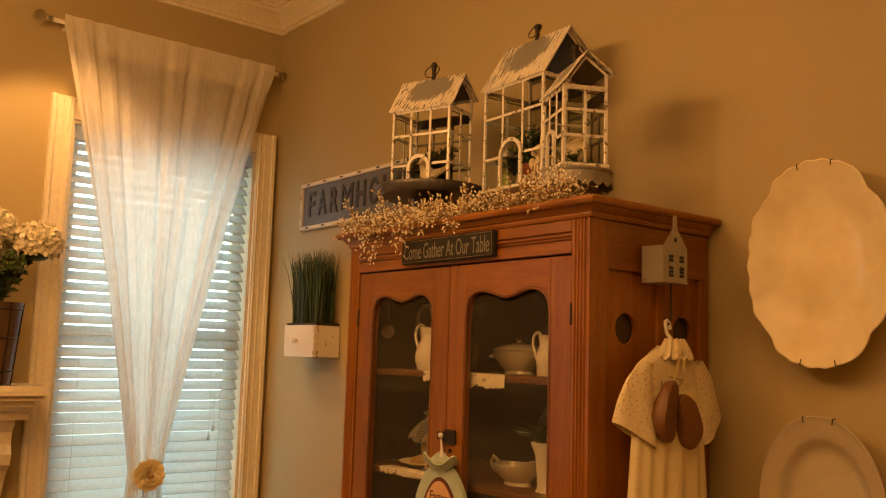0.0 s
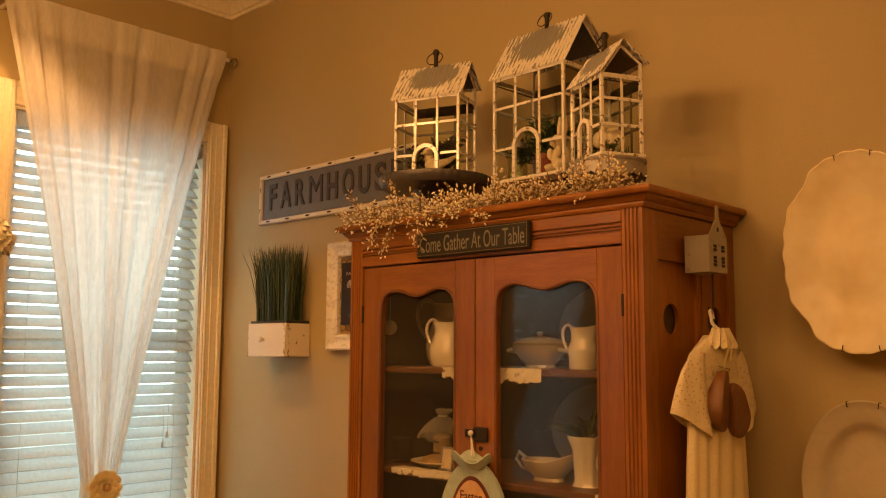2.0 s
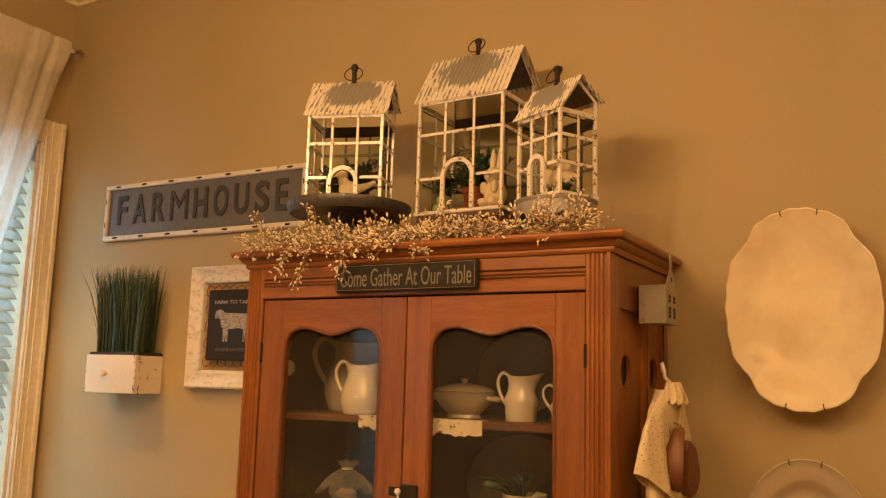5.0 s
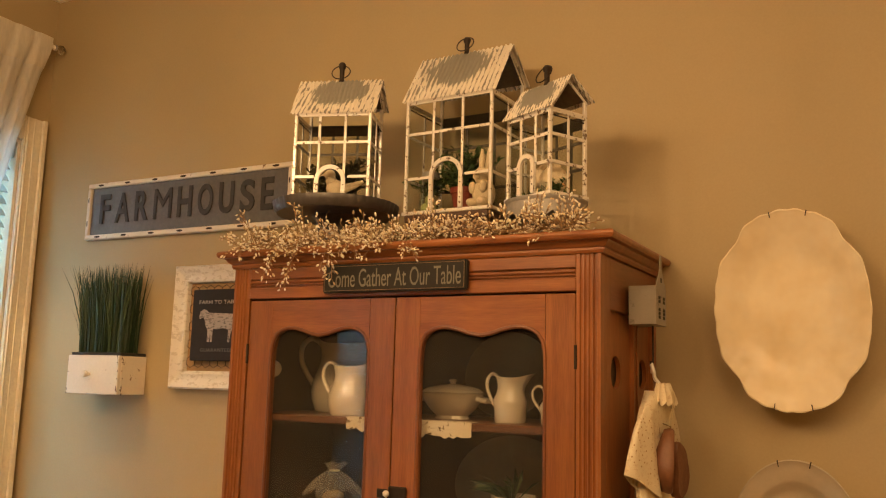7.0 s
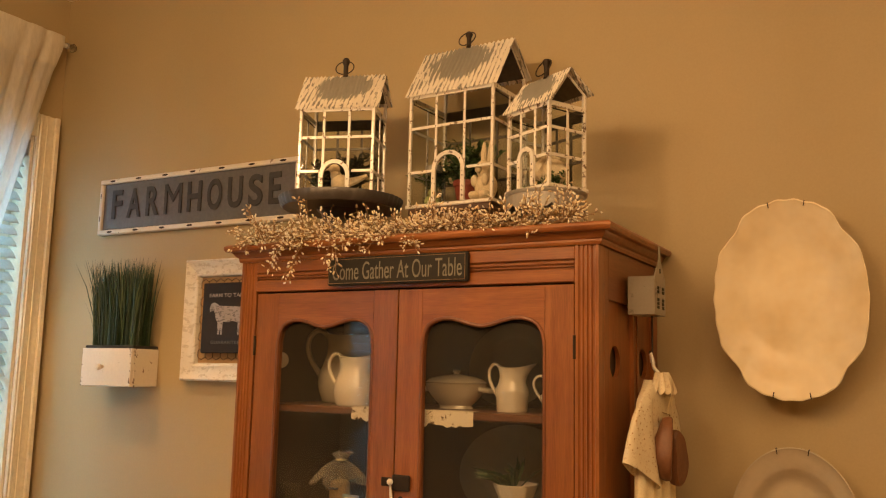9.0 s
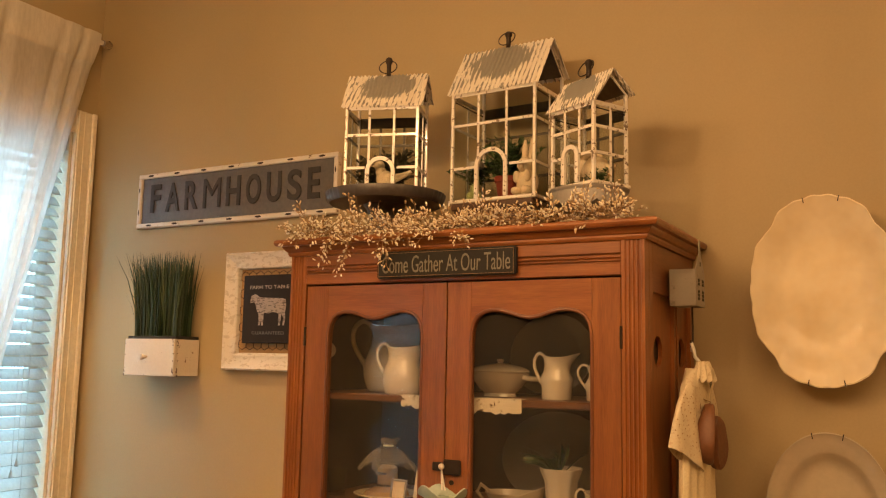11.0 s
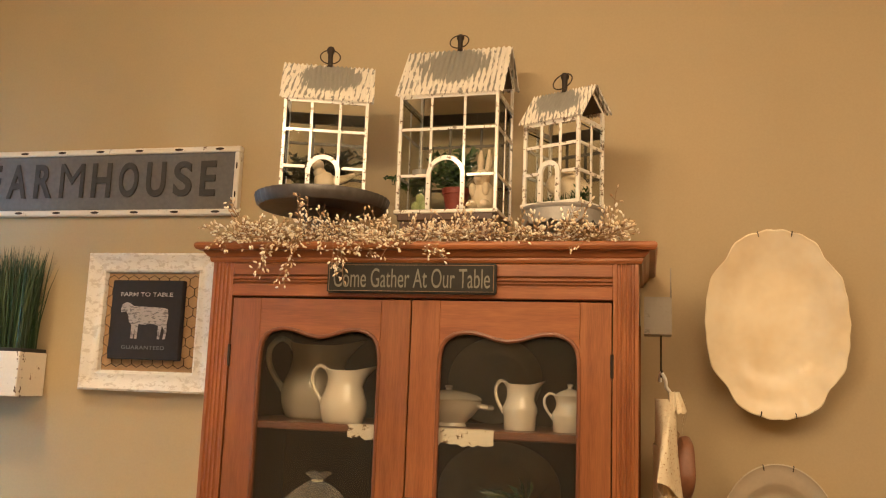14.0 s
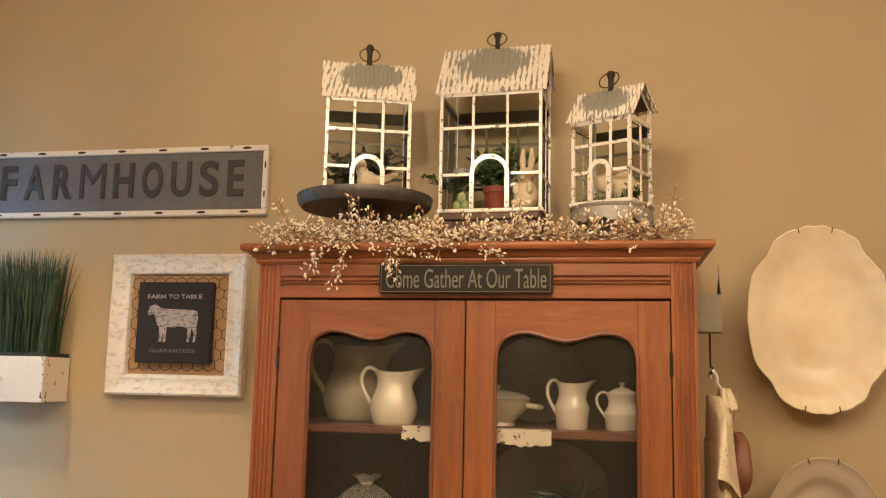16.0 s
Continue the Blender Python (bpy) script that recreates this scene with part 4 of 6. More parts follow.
part("knob", lathe([(0.0, 0.0), (0.006, 0.0), (0.006, 0.008), (0.0105, 0.013), (0.012, 0.019), (0.009, 0.024), (0, 0.0255)], (0, 0, 0), 18, m=pose(-1.405, BY0, 1.547, 90, 0, 0)), M_CHIPWOOD, pl, "small turned white knob", True)
part("liner", box(BX0 + 0.004, BX1 - 0.002, BY0 + 0.008, 0.017, BZ1 - 0.012, BZ1 + 0.010, 0.002), M_BLACKBOARD, pl, "black plastic liner tray")
bm = bmesh.new()
rg = random.Random(21)
for i in range(760):
    bx, by = rg.uniform(-1.498, -1.288), rg.uniform(-0.078, -0.005)
    h = rg.uniform(0.27, 0.345) if rg.random() < 0.86 else rg.uniform(0.14, 0.26)
    out = (bx + 1.375) / 0.1
    lean = Vector((out * rg.uniform(0.0, 0.060) - 0.012 + rg.gauss(0, 0.014), rg.gauss(0, 0.010), 0))
    if rg.random() < 0.09:
        lean.x += rg.choice((-1, 1)) * rg.uniform(0.03, 0.085)
    w = rg.uniform(0.0014, 0.0026)
    a = rg.uniform(0, math.pi)
    d = Vector((math.cos(a), math.sin(a), 0)) * w
    pts = [Vector((bx, by, 1.606)) + lean * t * t + Vector((0, 0, h * (t - 0.06 * t * t))) for t in (0, 0.35, 0.7, 1)]
    for q in pts:
        q.y = min(q.y, 0.014)
    prev = None
    for k, q in enumerate(pts):
        f = (1, 0.95, 0.7, 0.1)[k]
        cur2 = (bm.verts.new(q - d * f), bm.verts.new(q + d * f))
        if prev:
            bm.faces.new((prev[0], prev[1], cur2[1], cur2[0]))
        prev = cur2
tagged(part("grass", bm, M_GRASS, pl, "tall dark green artificial grass"), kind="stuff")

# ---- framed print ----
pic = thing("framed_print", (-0.922, 0.0, 1.507), "distressed white frame with dark block on burlap and wire", "picture")
FX0, FX1, FZ0, FZ1, FB = -1.1325, -0.7115, 1.5065, 1.9145, 0.0195
PROF = [(0.0, 0.0), (0.0, 0.030), (0.006, 0.036), (0.014, 0.033), (0.028, 0.026), (0.042, 0.024), (0.050, 0.027), (0.056, 0.024), (0.060, 0.014), (0.060, 0.0)]


def frame_side(corners):
    """One mitred length of frame; the profile is width in from the edge and height off the wall."""
    (ax, az), (bx2, bz), (nx, nz) = corners
    b = bmesh.new()
    d = Vector((bx2 - ax, bz - az)).normalized()
    ends = []
    steps = 24
    for s in range(steps + 1):
        u = s / steps
        row = []
        for o, h in PROF:
            pa, pb = Vector((ax, az)) + Vector((nx, nz)) * o + d * o, Vector((bx2, bz)) + Vector((nx, nz)) * o - d * o
            p = pa.lerp(pb, u)
            hh = h
            if 0.01 < o < 0.048:
                hh += 0.0026 * math.sin(u * 46 + o * 260) + 0.002 * math.sin(u * 83 + o * 90)
            row.append(b.verts.new((p.x, FB - hh, p.y)))
        ends.append(row)
    for p, q in zip(ends, ends[1:]):
        for i in range(len(PROF)):
            j = (i + 1) % len(PROF)
            b.faces.new((p[i], p[j], q[j], q[i]))
    b.faces.new(ends[0]), b.faces.new(ends[-1])
    return b


for cs in (((FX0, FZ1), (FX1, FZ1), (0, -1)), ((FX0, FZ0), (FX1, FZ0), (0, 1)), ((FX0, FZ0), (FX0, FZ1), (1, 0)), ((FX1, FZ0), (FX1, FZ1), (-1, 0))):
    part("frame_side", frame_side(cs), M_CARVED, pic, "carved whitewashed moulding", True)
part("mat", box(FX0 + 0.058, FX1 - 0.058, FB - 0.010, FB - 0.002, FZ0 + 0.058, FZ1 - 0.058), M_BURLAP, pic, "tan burlap backing")
bm = bmesh.new()
R = 0.0195
x = FX0 + 0.062
row = 0
zc = FZ0 + 0.06
while zc < FZ1 - 0.05:
    x = FX0 + 0.060 + (R * math.sqrt(3) / 2 if row % 2 else 0)
    while x < FX1 - 0.055:
        for k in range(3):
            a0, a1 = radians(30 + 60 * k), radians(90 + 60 * k)
            p, q = Vector((x + R * math.cos(a0), FB - 0.0125, zc + R * math.sin(a0))), Vector((x + R * math.cos(a1), FB - 0.0125, zc + R * math.sin(a1)))
            if all(FX0 + 0.056 < v.x < FX1 - 0.056 and FZ0 + 0.056 < v.z < FZ1 - 0.056 for v in (p, q)):
                tube([p, q], 0.0011, 4, bm)
        x += R * math.sqrt(3)
    zc += R * 1.5
    row += 1
part("chicken_wire", bm, M_IRON, pic, "rusty hexagon chicken wire")
blk = part("block", box(-1.041, -0.809, FB - 0.036, FB - 0.0145, 1.599, 1.832, 0.003), M_NAVY, pic, "dark navy wooden block")
YB = FB - 0.0364
COW = [(-0.080, 0.022), (-0.076, 0.038), (-0.062, 0.046), (-0.050, 0.042), (-0.040, 0.034), (0.0, 0.032), (0.055, 0.030), (0.070, 0.026), (0.074, 0.008), (0.070, -0.02), (0.072, -0.040), (0.068, -0.064), (0.061, -0.064), (0.064, -0.040), (0.056, -0.022), (0.050, -0.064), (0.043, -0.064), (0.044, -0.024), (0.02, -0.018), (0.0, -0.022), (-0.020, -0.020), (-0.022, -0.064), (-0.029, -0.064), (-0.030, -0.030), (-0.034, -0.064), (-0.042, -0.064), (-0.042, -0.024), (-0.052, -0.010), (-0.056, 0.008), (-0.062, 0.018), (-0.078, 0.014)]
part("print", prism([(-0.925 + a * 1.02, 1.722 + b * 0.98) for a, b in COW], YB - 0.0005, YB + 0.001), M_GREYWHITE, blk, "rubbed white printed shape")
lettering("caption", "FARM TO TABLE", 0.02, Matrix.Translation((-0.925, YB - 0.0003, 1.790)) @ FACE_FRONT, M_GREYWHITE, blk, 0.0004, 0.0004, fit_width=0.170, fit_height=0.0125)
lettering("caption", "GUARANTEED", 0.02, Matrix.Translation((-0.925, YB - 0.0003, 1.634)) @ FACE_FRONT, M_ZINC, blk, 0.0002, 0.0004, 1.1, fit_width=0.140, fit_height=0.011)

# ---- platters on the wall ----


def platter(cx, cz, a, b, scalloped, label, material, wall=YN, out=1):
    """out: 1 on the wall behind the cabinet, -1 on the wall across the room."""
    pl_ = thing("wall_platter", (cx, wall - 0.03 * out, cz), label, "platter", "platters on the wall")
    N = 160

    def outline(t):
        s, c = math.sin(t), math.cos(t)
        k = 1.0
        if scalloped:
            for t0 in (radians(43), radians(137), radians(223), radians(317)):
                dt = (t - t0 + math.pi) % (2 * math.pi) - math.pi
                k -= 0.035 * math.exp(-(dt / 0.10) ** 2)
                k += 0.022 * math.exp(-((abs(dt) - 0.30) / 0.16) ** 2)
            k += 0.0045 * math.cos(26 * t)
        return k * a * c, k * b * s
    # share of the radius, distance off the wall
    prof = [(0.0, 0.034), (0.30, 0.0335), (0.54, 0.034), (0.62, 0.037), (0.68, 0.047), (0.73, 0.058), (0.77, 0.063), (0.88, 0.069), (0.96, 0.0745), (0.985, 0.0785), (1.0, 0.078), (1.0, 0.074), (0.96, 0.070), (0.80, 0.058), (0.70, 0.036), (0.66, 0.022), (0.62, 0.022), (0.60, 0.026), (0.0, 0.027)]
    if scalloped:
        prof[2:7] = [(0.50, 0.035), (0.60, 0.039), (0.69, 0.047), (0.76, 0.055), (0.82, 0.062)]
    bm = bmesh.new()
    rings = []
    for f, h in prof:
        if f == 0:
            rings.append([bm.verts.new((cx, wall - out * h, cz))])
            continue
        ring = []
        for i in range(N):
            t = 2 * math.pi * i / N
            ox, oz = outline(t)
            w = max(0.0, (f - 0.55) / 0.45)
            ex, ez = a * math.cos(t), b * math.sin(t)
            px, pz = (ex + (ox - ex) * w) * f, (ez + (oz - ez) * w) * f
            if not scalloped:
                px, pz = ex * f, ez * f
            ring.append(bm.verts.new((cx + px, wall - out * (h + (0.0024 * math.cos(26 * t) * w ** 4 if scalloped else 0)), cz + pz)))
        rings.append(ring)
    for p, q in zip(rings, rings[1:]):
        for i in range(N):
            j = (i + 1) % N
            if len(p) == 1:
                bm.faces.new((p[0], q[i], q[j]))
            elif len(q) == 1:
                bm.faces.new((p[i], p[j], q[0]))
            else:
                bm.faces.new((p[i], p[j], q[j], q[i]))
    part("dish", bm, material, pl_, smooth=True)
    for t in (radians(76), radians(104), radians(256), radians(284)):
        ox, oz = outline(t)
        n = Vector((ox, 0, oz)).normalized()
        p = Vector((cx + ox, wall - out * 0.0785, cz + oz))
        pts = [p - n * 0.012 + Vector((0, -0.001 * out, 0)), p + n * 0.001 + Vector((0, -0.002 * out, 0)), p + n * 0.002 + Vector((0, 0.006 * out, 0)), p - n * 0.03 + Vector((0, 0.030 * out, 0)), p - n * 0.06 + Vector((0, 0.074 * out, 0))]
        part("wire_clip", tube(pts, 0.0012, 6), M_IRON, pl_, "dark wire hanger clip", True)
    return pl_


platter(0.818, 1.737, 0.168, 0.233, True, "large scalloped ivory ironstone platter hung on wire clips", M_CERAMIC)
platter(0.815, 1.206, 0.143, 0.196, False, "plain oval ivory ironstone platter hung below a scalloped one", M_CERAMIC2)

platter(-1.05, 1.885, 0.165, 0.20, True, "scalloped ivory platter hung on the wall across the room", M_CERAMIC, YS, -1)
platter(-1.05, 1.335, 0.165, 0.20, False, "plain oval ivory platter hung across the room", M_CERAMIC2, YS, -1)

# ---- lantern houses on the cabinet ----
CT = TOP + 0.0445  # top of the cabinet


def lantern(at, turn, w, d, base, eave, ridge, knob, rows, label, arch_w, arch_h, cols=3):
    """A little glazed metal house with corrugated roof, arched doorway and ring handle. turn: degrees about z."""
    m = pose(at[0], at[1], 0, 0, 0, turn)
    th = thing("lantern_house", (at[0], at[1], base), label, "lantern", "lantern houses on the cabinet")
    t = 0.0085
    lift = 0.46 * (ridge - eave)  # the rear slope is the flatter one

    def P(name, bm, mat_, parent=th, label_="", smooth=False):
        bmesh.ops.transform(bm, matrix=m, verts=bm.verts)
        return part(name, bm, mat_, parent, label_, smooth)
    # floor tray
    P("base", box(-w / 2 - 0.004, w / 2 + 0.004, -d / 2 - 0.004, d / 2 + 0.004, base, base + 0.010, 0.002), M_WHITEMETAL)
    # corner posts
    for sx in (-1, 1):
        for sy in (-1, 1):
            x0, y0 = sx * (w / 2 - t / 2), sy * (d / 2 - t / 2)
            P("post", box(x0 - t / 2, x0 + t / 2, y0 - t / 2, y0 + t / 2, base + 0.010, eave if sy < 0 else eave + lift - 0.004, 0.001), M_WHITEMETAL)
    zs = [base + 0.010 + (eave - base - 0.010) * f for f in rows]
    for sy in (-1, 1):
        yy = sy * (d / 2 - 0.002)
        for i in range(1, cols):
            x = -w / 2 + w * i / cols
            z0 = base + 0.012
            if sy < 0 and arch_h and abs(x) < arch_w / 2 + 0.02:
                z0 = base + 0.010 + arch_h * 0.72
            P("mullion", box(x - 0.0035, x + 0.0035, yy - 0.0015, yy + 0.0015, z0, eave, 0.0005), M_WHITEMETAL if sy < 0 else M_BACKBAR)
        for z in zs:
            if sy < 0 and arch_h and z < base + 0.010 + arch_h * 0.95:
                for xa, xb in ((-w / 2 + t, -arch_w / 2 - 0.003), (arch_w / 2 + 0.003, w / 2 - t)):
                    P("glazing_bar", box(xa, xb, yy - 0.0021, yy + 0.0009, z - 0.0038, z + 0.0038, 0.0005), M_WHITEMETAL)
            else:
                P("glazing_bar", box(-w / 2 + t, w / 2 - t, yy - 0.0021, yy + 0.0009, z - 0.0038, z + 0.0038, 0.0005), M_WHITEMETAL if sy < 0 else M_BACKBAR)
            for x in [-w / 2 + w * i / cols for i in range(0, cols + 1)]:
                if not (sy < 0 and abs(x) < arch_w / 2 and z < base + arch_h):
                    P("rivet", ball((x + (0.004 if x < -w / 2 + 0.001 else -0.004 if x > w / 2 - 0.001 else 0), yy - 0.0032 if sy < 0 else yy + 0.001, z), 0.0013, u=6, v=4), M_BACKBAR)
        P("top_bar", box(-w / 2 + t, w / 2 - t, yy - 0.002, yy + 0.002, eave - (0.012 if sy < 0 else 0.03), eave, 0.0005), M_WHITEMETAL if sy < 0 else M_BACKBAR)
        pane = P("pane", box(-w / 2 + t, w / 2 - t, yy + sy * -0.0035, yy + sy * -0.0025, base + 0.010, eave - 0.002), M_CAGEGLASS)
        pane.visible_shadow = False
    for sx in (-1, 1):
        xx = sx * (w / 2 - 0.002)
        P("mullion", box(xx - 0.0015, xx + 0.0015, -0.0035, 0.0035, base + 0.012, eave, 0.0005), M_WHITEMETAL)
        for z in zs:
            P("glazing_bar", box(xx - 0.0021, xx + 0.0021, -d / 2 + t, d / 2 - t, z - 0.0038, z + 0.0038, 0.0005), M_WHITEMETAL)
        P("top_bar", box(xx - 0.002, xx + 0.002, -d / 2 + t, d / 2 - t, eave - 0.012, eave, 0.0005), M_WHITEMETAL)
        pane = P("pane", box(xx - sx * 0.0035 - 0.0005, xx - sx * 0.0035 + 0.0005, -d / 2 + t, d / 2 - t, base + 0.010, eave - 0.012), M_CAGEGLASS)
        pane.visible_shadow = False
        # open gable: a painted strip under each roof edge and a double tie wire
        gx = sx * (w / 2 - 0.003)
        for sy, low in ((-1, eave), (1, eave + lift)):
            P("gable_strip", prism([(sy * (d / 2 - 0.003), low - 0.002), (sy * (d / 2 - 0.003), low - 0.010), (0, ridge - 0.012), (0, ridge - 0.003)], gx - 0.001, gx + 0.001, Matrix(((0, 1, 0, 0), (1, 0, 0, 0), (0, 0, 1, 0), (0, 0, 0, 1)))), M_WHITEMETAL)
        P("tie_wire", tube([(gx, -d / 2 + 0.004, eave - 0.018), (gx, d / 2 - 0.004, eave - 0.020)], 0.0016, 6), M_IRON)
    # arched doorway: an inverted U of flat strip
    if arch_h:
        r = arch_w / 2
        yy = -d / 2 - 0.003
        pts = [(-r, base + 0.010)] + [(-r * math.cos(math.pi * i / 16), base + 0.010 + arch_h - r + r * math.sin(math.pi * i / 16)) for i in range(17)] + [(r, base + 0.010)]
        inn = [(-r + 0.011, base + 0.010)] + [(-(r - 0.011) * math.cos(math.pi * i / 16), base + 0.010 + arch_h - r + (r - 0.011) * math.sin(math.pi * i / 16)) for i in range(17)] + [(r - 0.011, base + 0.010)]
        b = bmesh.new()
        A = [b.verts.new((x, yy - 0.004, z)) for x, z in pts]
        B = [b.verts.new((x, yy - 0.004, z)) for x, z in inn]
        C = [b.verts.new((x, yy + 0.003, z)) for x, z in pts]
        D = [b.verts.new((x, yy + 0.003, z)) for x, z in inn]
        for i in range(len(pts) - 1):
            for p, q in ((A, B), (C, A), (B, D), (D, C)):
                b.faces.new((p[i], p[i + 1], q[i + 1], q[i]))
        P("doorway", b, M_WHITEMETAL, label_="white arched doorway strip")
        for sx in (-1, 1):
            for zz in (0.3, 0.75):
                P("rivet", ball((sx * (r - 0.0055), yy - 0.0042, base + 0.01 + (arch_h - r) * zz), 0.0018, u=6, v=4), M_IRON)
    # corrugated roof, two slopes
    over_x, over_y = 0.012, 0.006
    n = 126
    for sy in (-1, 1):
        b = bmesh.new()
        low = eave if sy < 0 else eave + lift
        slope = (ridge - low) / (d / 2)
        ye, ze = d / 2 + over_y * (1 if sy < 0 else 2.2), low - slope * over_y * (1 if sy < 0 else 2.2) + 0.006
        top, bot = [], []
        for i in range(n + 1):
            x = -w / 2 - over_x + (w + 2 * over_x) * i / n
            c = 0.0024 * math.sin(i * 2 * math.pi / 6)
            for lst, dz in ((top, 0.0), (bot, -0.0016)):
                lst.append([b.verts.new((x, sy * ye * s, ridge + 0.006 + (ze - ridge - 0.006) * s + c + dz)) for s in (0.0, 0.33, 0.66, 1.0)])
        for i in range(n):
            for k in range(3):
                b.faces.new((top[i][k], top[i + 1][k], top[i + 1][k + 1], top[i][k + 1]))
                b.faces.new((bot[i][k], bot[i][k + 1], bot[i + 1][k + 1], bot[i + 1][k]))
            b.faces.new((top[i][3], top[i + 1][3], bot[i + 1][3], bot[i][3]))
        # dark sheet added below the slope to stand in for the roof's own shade
        k = bmesh.new()
        vs = [k.verts.new(v) for v in ((-w / 2 + 0.002, 0, ridge - 0.003), (w / 2 - 0.002, 0, ridge - 0.003), (w / 2 - 0.002, sy * d / 2, low + 0.0005), (-w / 2 + 0.002, sy * d / 2, low + 0.0005))]
        vt = [k.verts.new(v.co + Vector((0, 0, -0.0015))) for v in vs]
        k.faces.new(vs), k.faces.new(vt)
        for i in range(4):
            k.faces.new((vs[i], vs[(i + 1) % 4], vt[(i + 1) % 4], vt[i]))
        P("roof_lining", k, M_BACKBAR, label_="dark sheet under the roof, standing in for its shade")
        P("roof_slope", b, M_ROOF, label_="corrugated roof sheet, white paint worn to zinc", smooth=True)
    kz = ridge + 0.006
    kn = P("handle_post", lathe([(0.0, -0.004), (0.0075, -0.004), (0.0065, 0.004), (0.0068, (knob - kz) * 0.6), (0.0095, (knob - kz) * 0.68), (0.0105, (knob - kz) * 0.84), (0.007, knob - kz - 0.002), (0.0, knob - kz)], (0, 0, kz), 16), M_IRON, label_="dark iron handle post", smooth=True)
    rr = 0.0255
    P("ring", tube([(rr * math.cos(2 * math.pi * i / 28), -0.010 + 0.010 * math.sin(2 * math.pi * i / 28), kz + 0.020 + 0.86 * rr * math.sin(2 * math.pi * i / 28)) for i in range(28)], 0.0016, 6, closed=True), M_IRON, kn, "dark iron ring", True)
    return m


HL = lantern((-0.286, -0.292), 19, 0.210, 0.132, 2.004, 2.251, 2.354, 2.412, (0.26, 0.65), "small white metal lantern house on a pedestal tray", 0.084, 0.092)
HM = lantern((0.024, -0.150), -3, 0.262, 0.182, 1.981, 2.294, 2.436, 2.486, (0.29, 0.69), "large white metal lantern house with corrugated roof", 0.100, 0.137)
HR = lantern((0.318, -0.303), -26, 0.152, 0.118, 1.973, 2.178, 2.258, 2.309, (0.35, 0.68), "smallest white metal lantern house, turned aside on a tin riser", 0.058, 0.096)

# pedestal tray
tray = thing("pedestal_tray", (-0.285, -0.295, CT), "dark pewter pedestal cake stand with fluted rim", "cake stand")
TX, TY = -0.285, -0.292
flute = lambda a, z: 1 + (0.010 * math.cos(44 * a) if z > 0.112 else 0)
part("plate", lathe([(0.0, 0.1305), (0.146, 0.1305), (0.153, 0.1308), (0.161, 0.1365), (0.1665, 0.1385), (0.1675, 0.1360), (0.162, 0.1150), (0.156, 0.1085), (0.152, 0.1090), (0.10, 0.1085), (0.05, 0.108), (0.0, 0.108)], (TX, TY, CT), 132, wave=flute), M_TRAY, tray, smooth=True)
part("stem", lathe([(0.0, 0.0), (0.062, 0.0), (0.062, 0.006), (0.058, 0.012), (0.050, 0.026), (0.046, 0.070), (0.052, 0.095), (0.064, 0.107), (0.0, 0.1075)], (TX, TY, CT), 40), M_TRAY, tray, smooth=True)

# stands under the other two
st = thing("lantern_stand", (0.024, -0.150, CT), "low dark wooden stand under the large lantern", "stand")
part("top", box(-0.125, 0.125, -0.095, 0.095, 1.962, 1.9805, 0.003, m=pose(0.024, -0.150, 0, 0, 0, -3)), M_BROWNWOOD, st)
for sx in (-1, 1):
    for sy in (-1, 1):
        part("foot", box(sx * 0.105 - 0.014, sx * 0.105 + 0.014, sy * 0.076 - 0.014, sy * 0.076 + 0.014, CT, 1.962, 0.003, m=pose(0.024, -0.150, 0, 0, 0, -3)), M_BROWNWOOD, st)
part("apron", box(-0.115, 0.115, -0.086, -0.078, 1.915, 1.962, m=pose(0.024, -0.150, 0, 0, 0, -3)), M_BROWNWOOD, st)
ri = thing("tin_riser", (0.318, -0.303, CT), "galvanised tin riser with a scalloped skirt", "stand")
RXC, RYC = 0.318, -0.303
part("top", lathe([(0.0, 0.090), (0.093, 0.090), (0.097, 0.0945), (0.0975, 0.0995), (0.0, 0.1002)], (RXC, RYC, CT), 64), M_GALV, ri, smooth=True)
bm = bmesh.new()
rows = []
for k in range(3):
    ring = []
    for i in range(144):
        a = 2 * math.pi * i / 144
        drop = (0.0, 0.016, 0.026 + 0.010 * abs(math.sin(9 * a)))[k]
        r = (0.0935, 0.0955, 0.097)[k]
        ring.append(bm.verts.new((RXC + r * math.cos(a), RYC + r * math.sin(a), CT + 0.091 - drop)))
    rows.append(ring)
for p, q in zip(rows, rows[1:]):
    for i in range(144):
        bm.faces.new((p[i], p[(i + 1) % 144], q[(i + 1) % 144], q[i]))
part("skirt", bm, M_GALV, ri, "scalloped tin skirt", True)
part("pedestal", lathe([(0.0, 0.0), (0.070, 0.0), (0.066, 0.010), (0.045, 0.024), (0.040, 0.06), (0.055, 0.090), (0, 0.0902)], (RXC, RYC, CT), 32), M_GALV, ri, smooth=True)


# ---- what stands inside the lanterns ----
def inside(m, x, y, z):
    v = m @ Vector((x, y, 0))
    return Vector((v.x, v.y, z))


def bird(at, s, turn):
    b = bmesh.new()
    ball((0, 0, 0.032), 0.021, b, (1.15, 0.9, 1.0))
    ball((-0.016, 0, 0.066), 0.0135, b)
    ball((-0.012, 0, 0.050), 0.014, b)
    tube([(0.018, 0, 0.032), (0.045, 0, 0.040), (0.066, 0, 0.050)], [0.012, 0.008, 0.004], 8, b)
    tube([(-0.028, 0, 0.067), (-0.038, 0, 0.065)], [0.004, 0.0008], 6, b)
    lathe([(0, 0), (0.016, 0), (0.014, 0.012), (0, 0.012)], bm=b, segs=12)
    bmesh.ops.transform(b, matrix=Matrix.Translation(at) @ pose(0, 0, 0, 0, 0, turn) @ Matrix.Scale(s, 4), verts=b.verts)
    return b


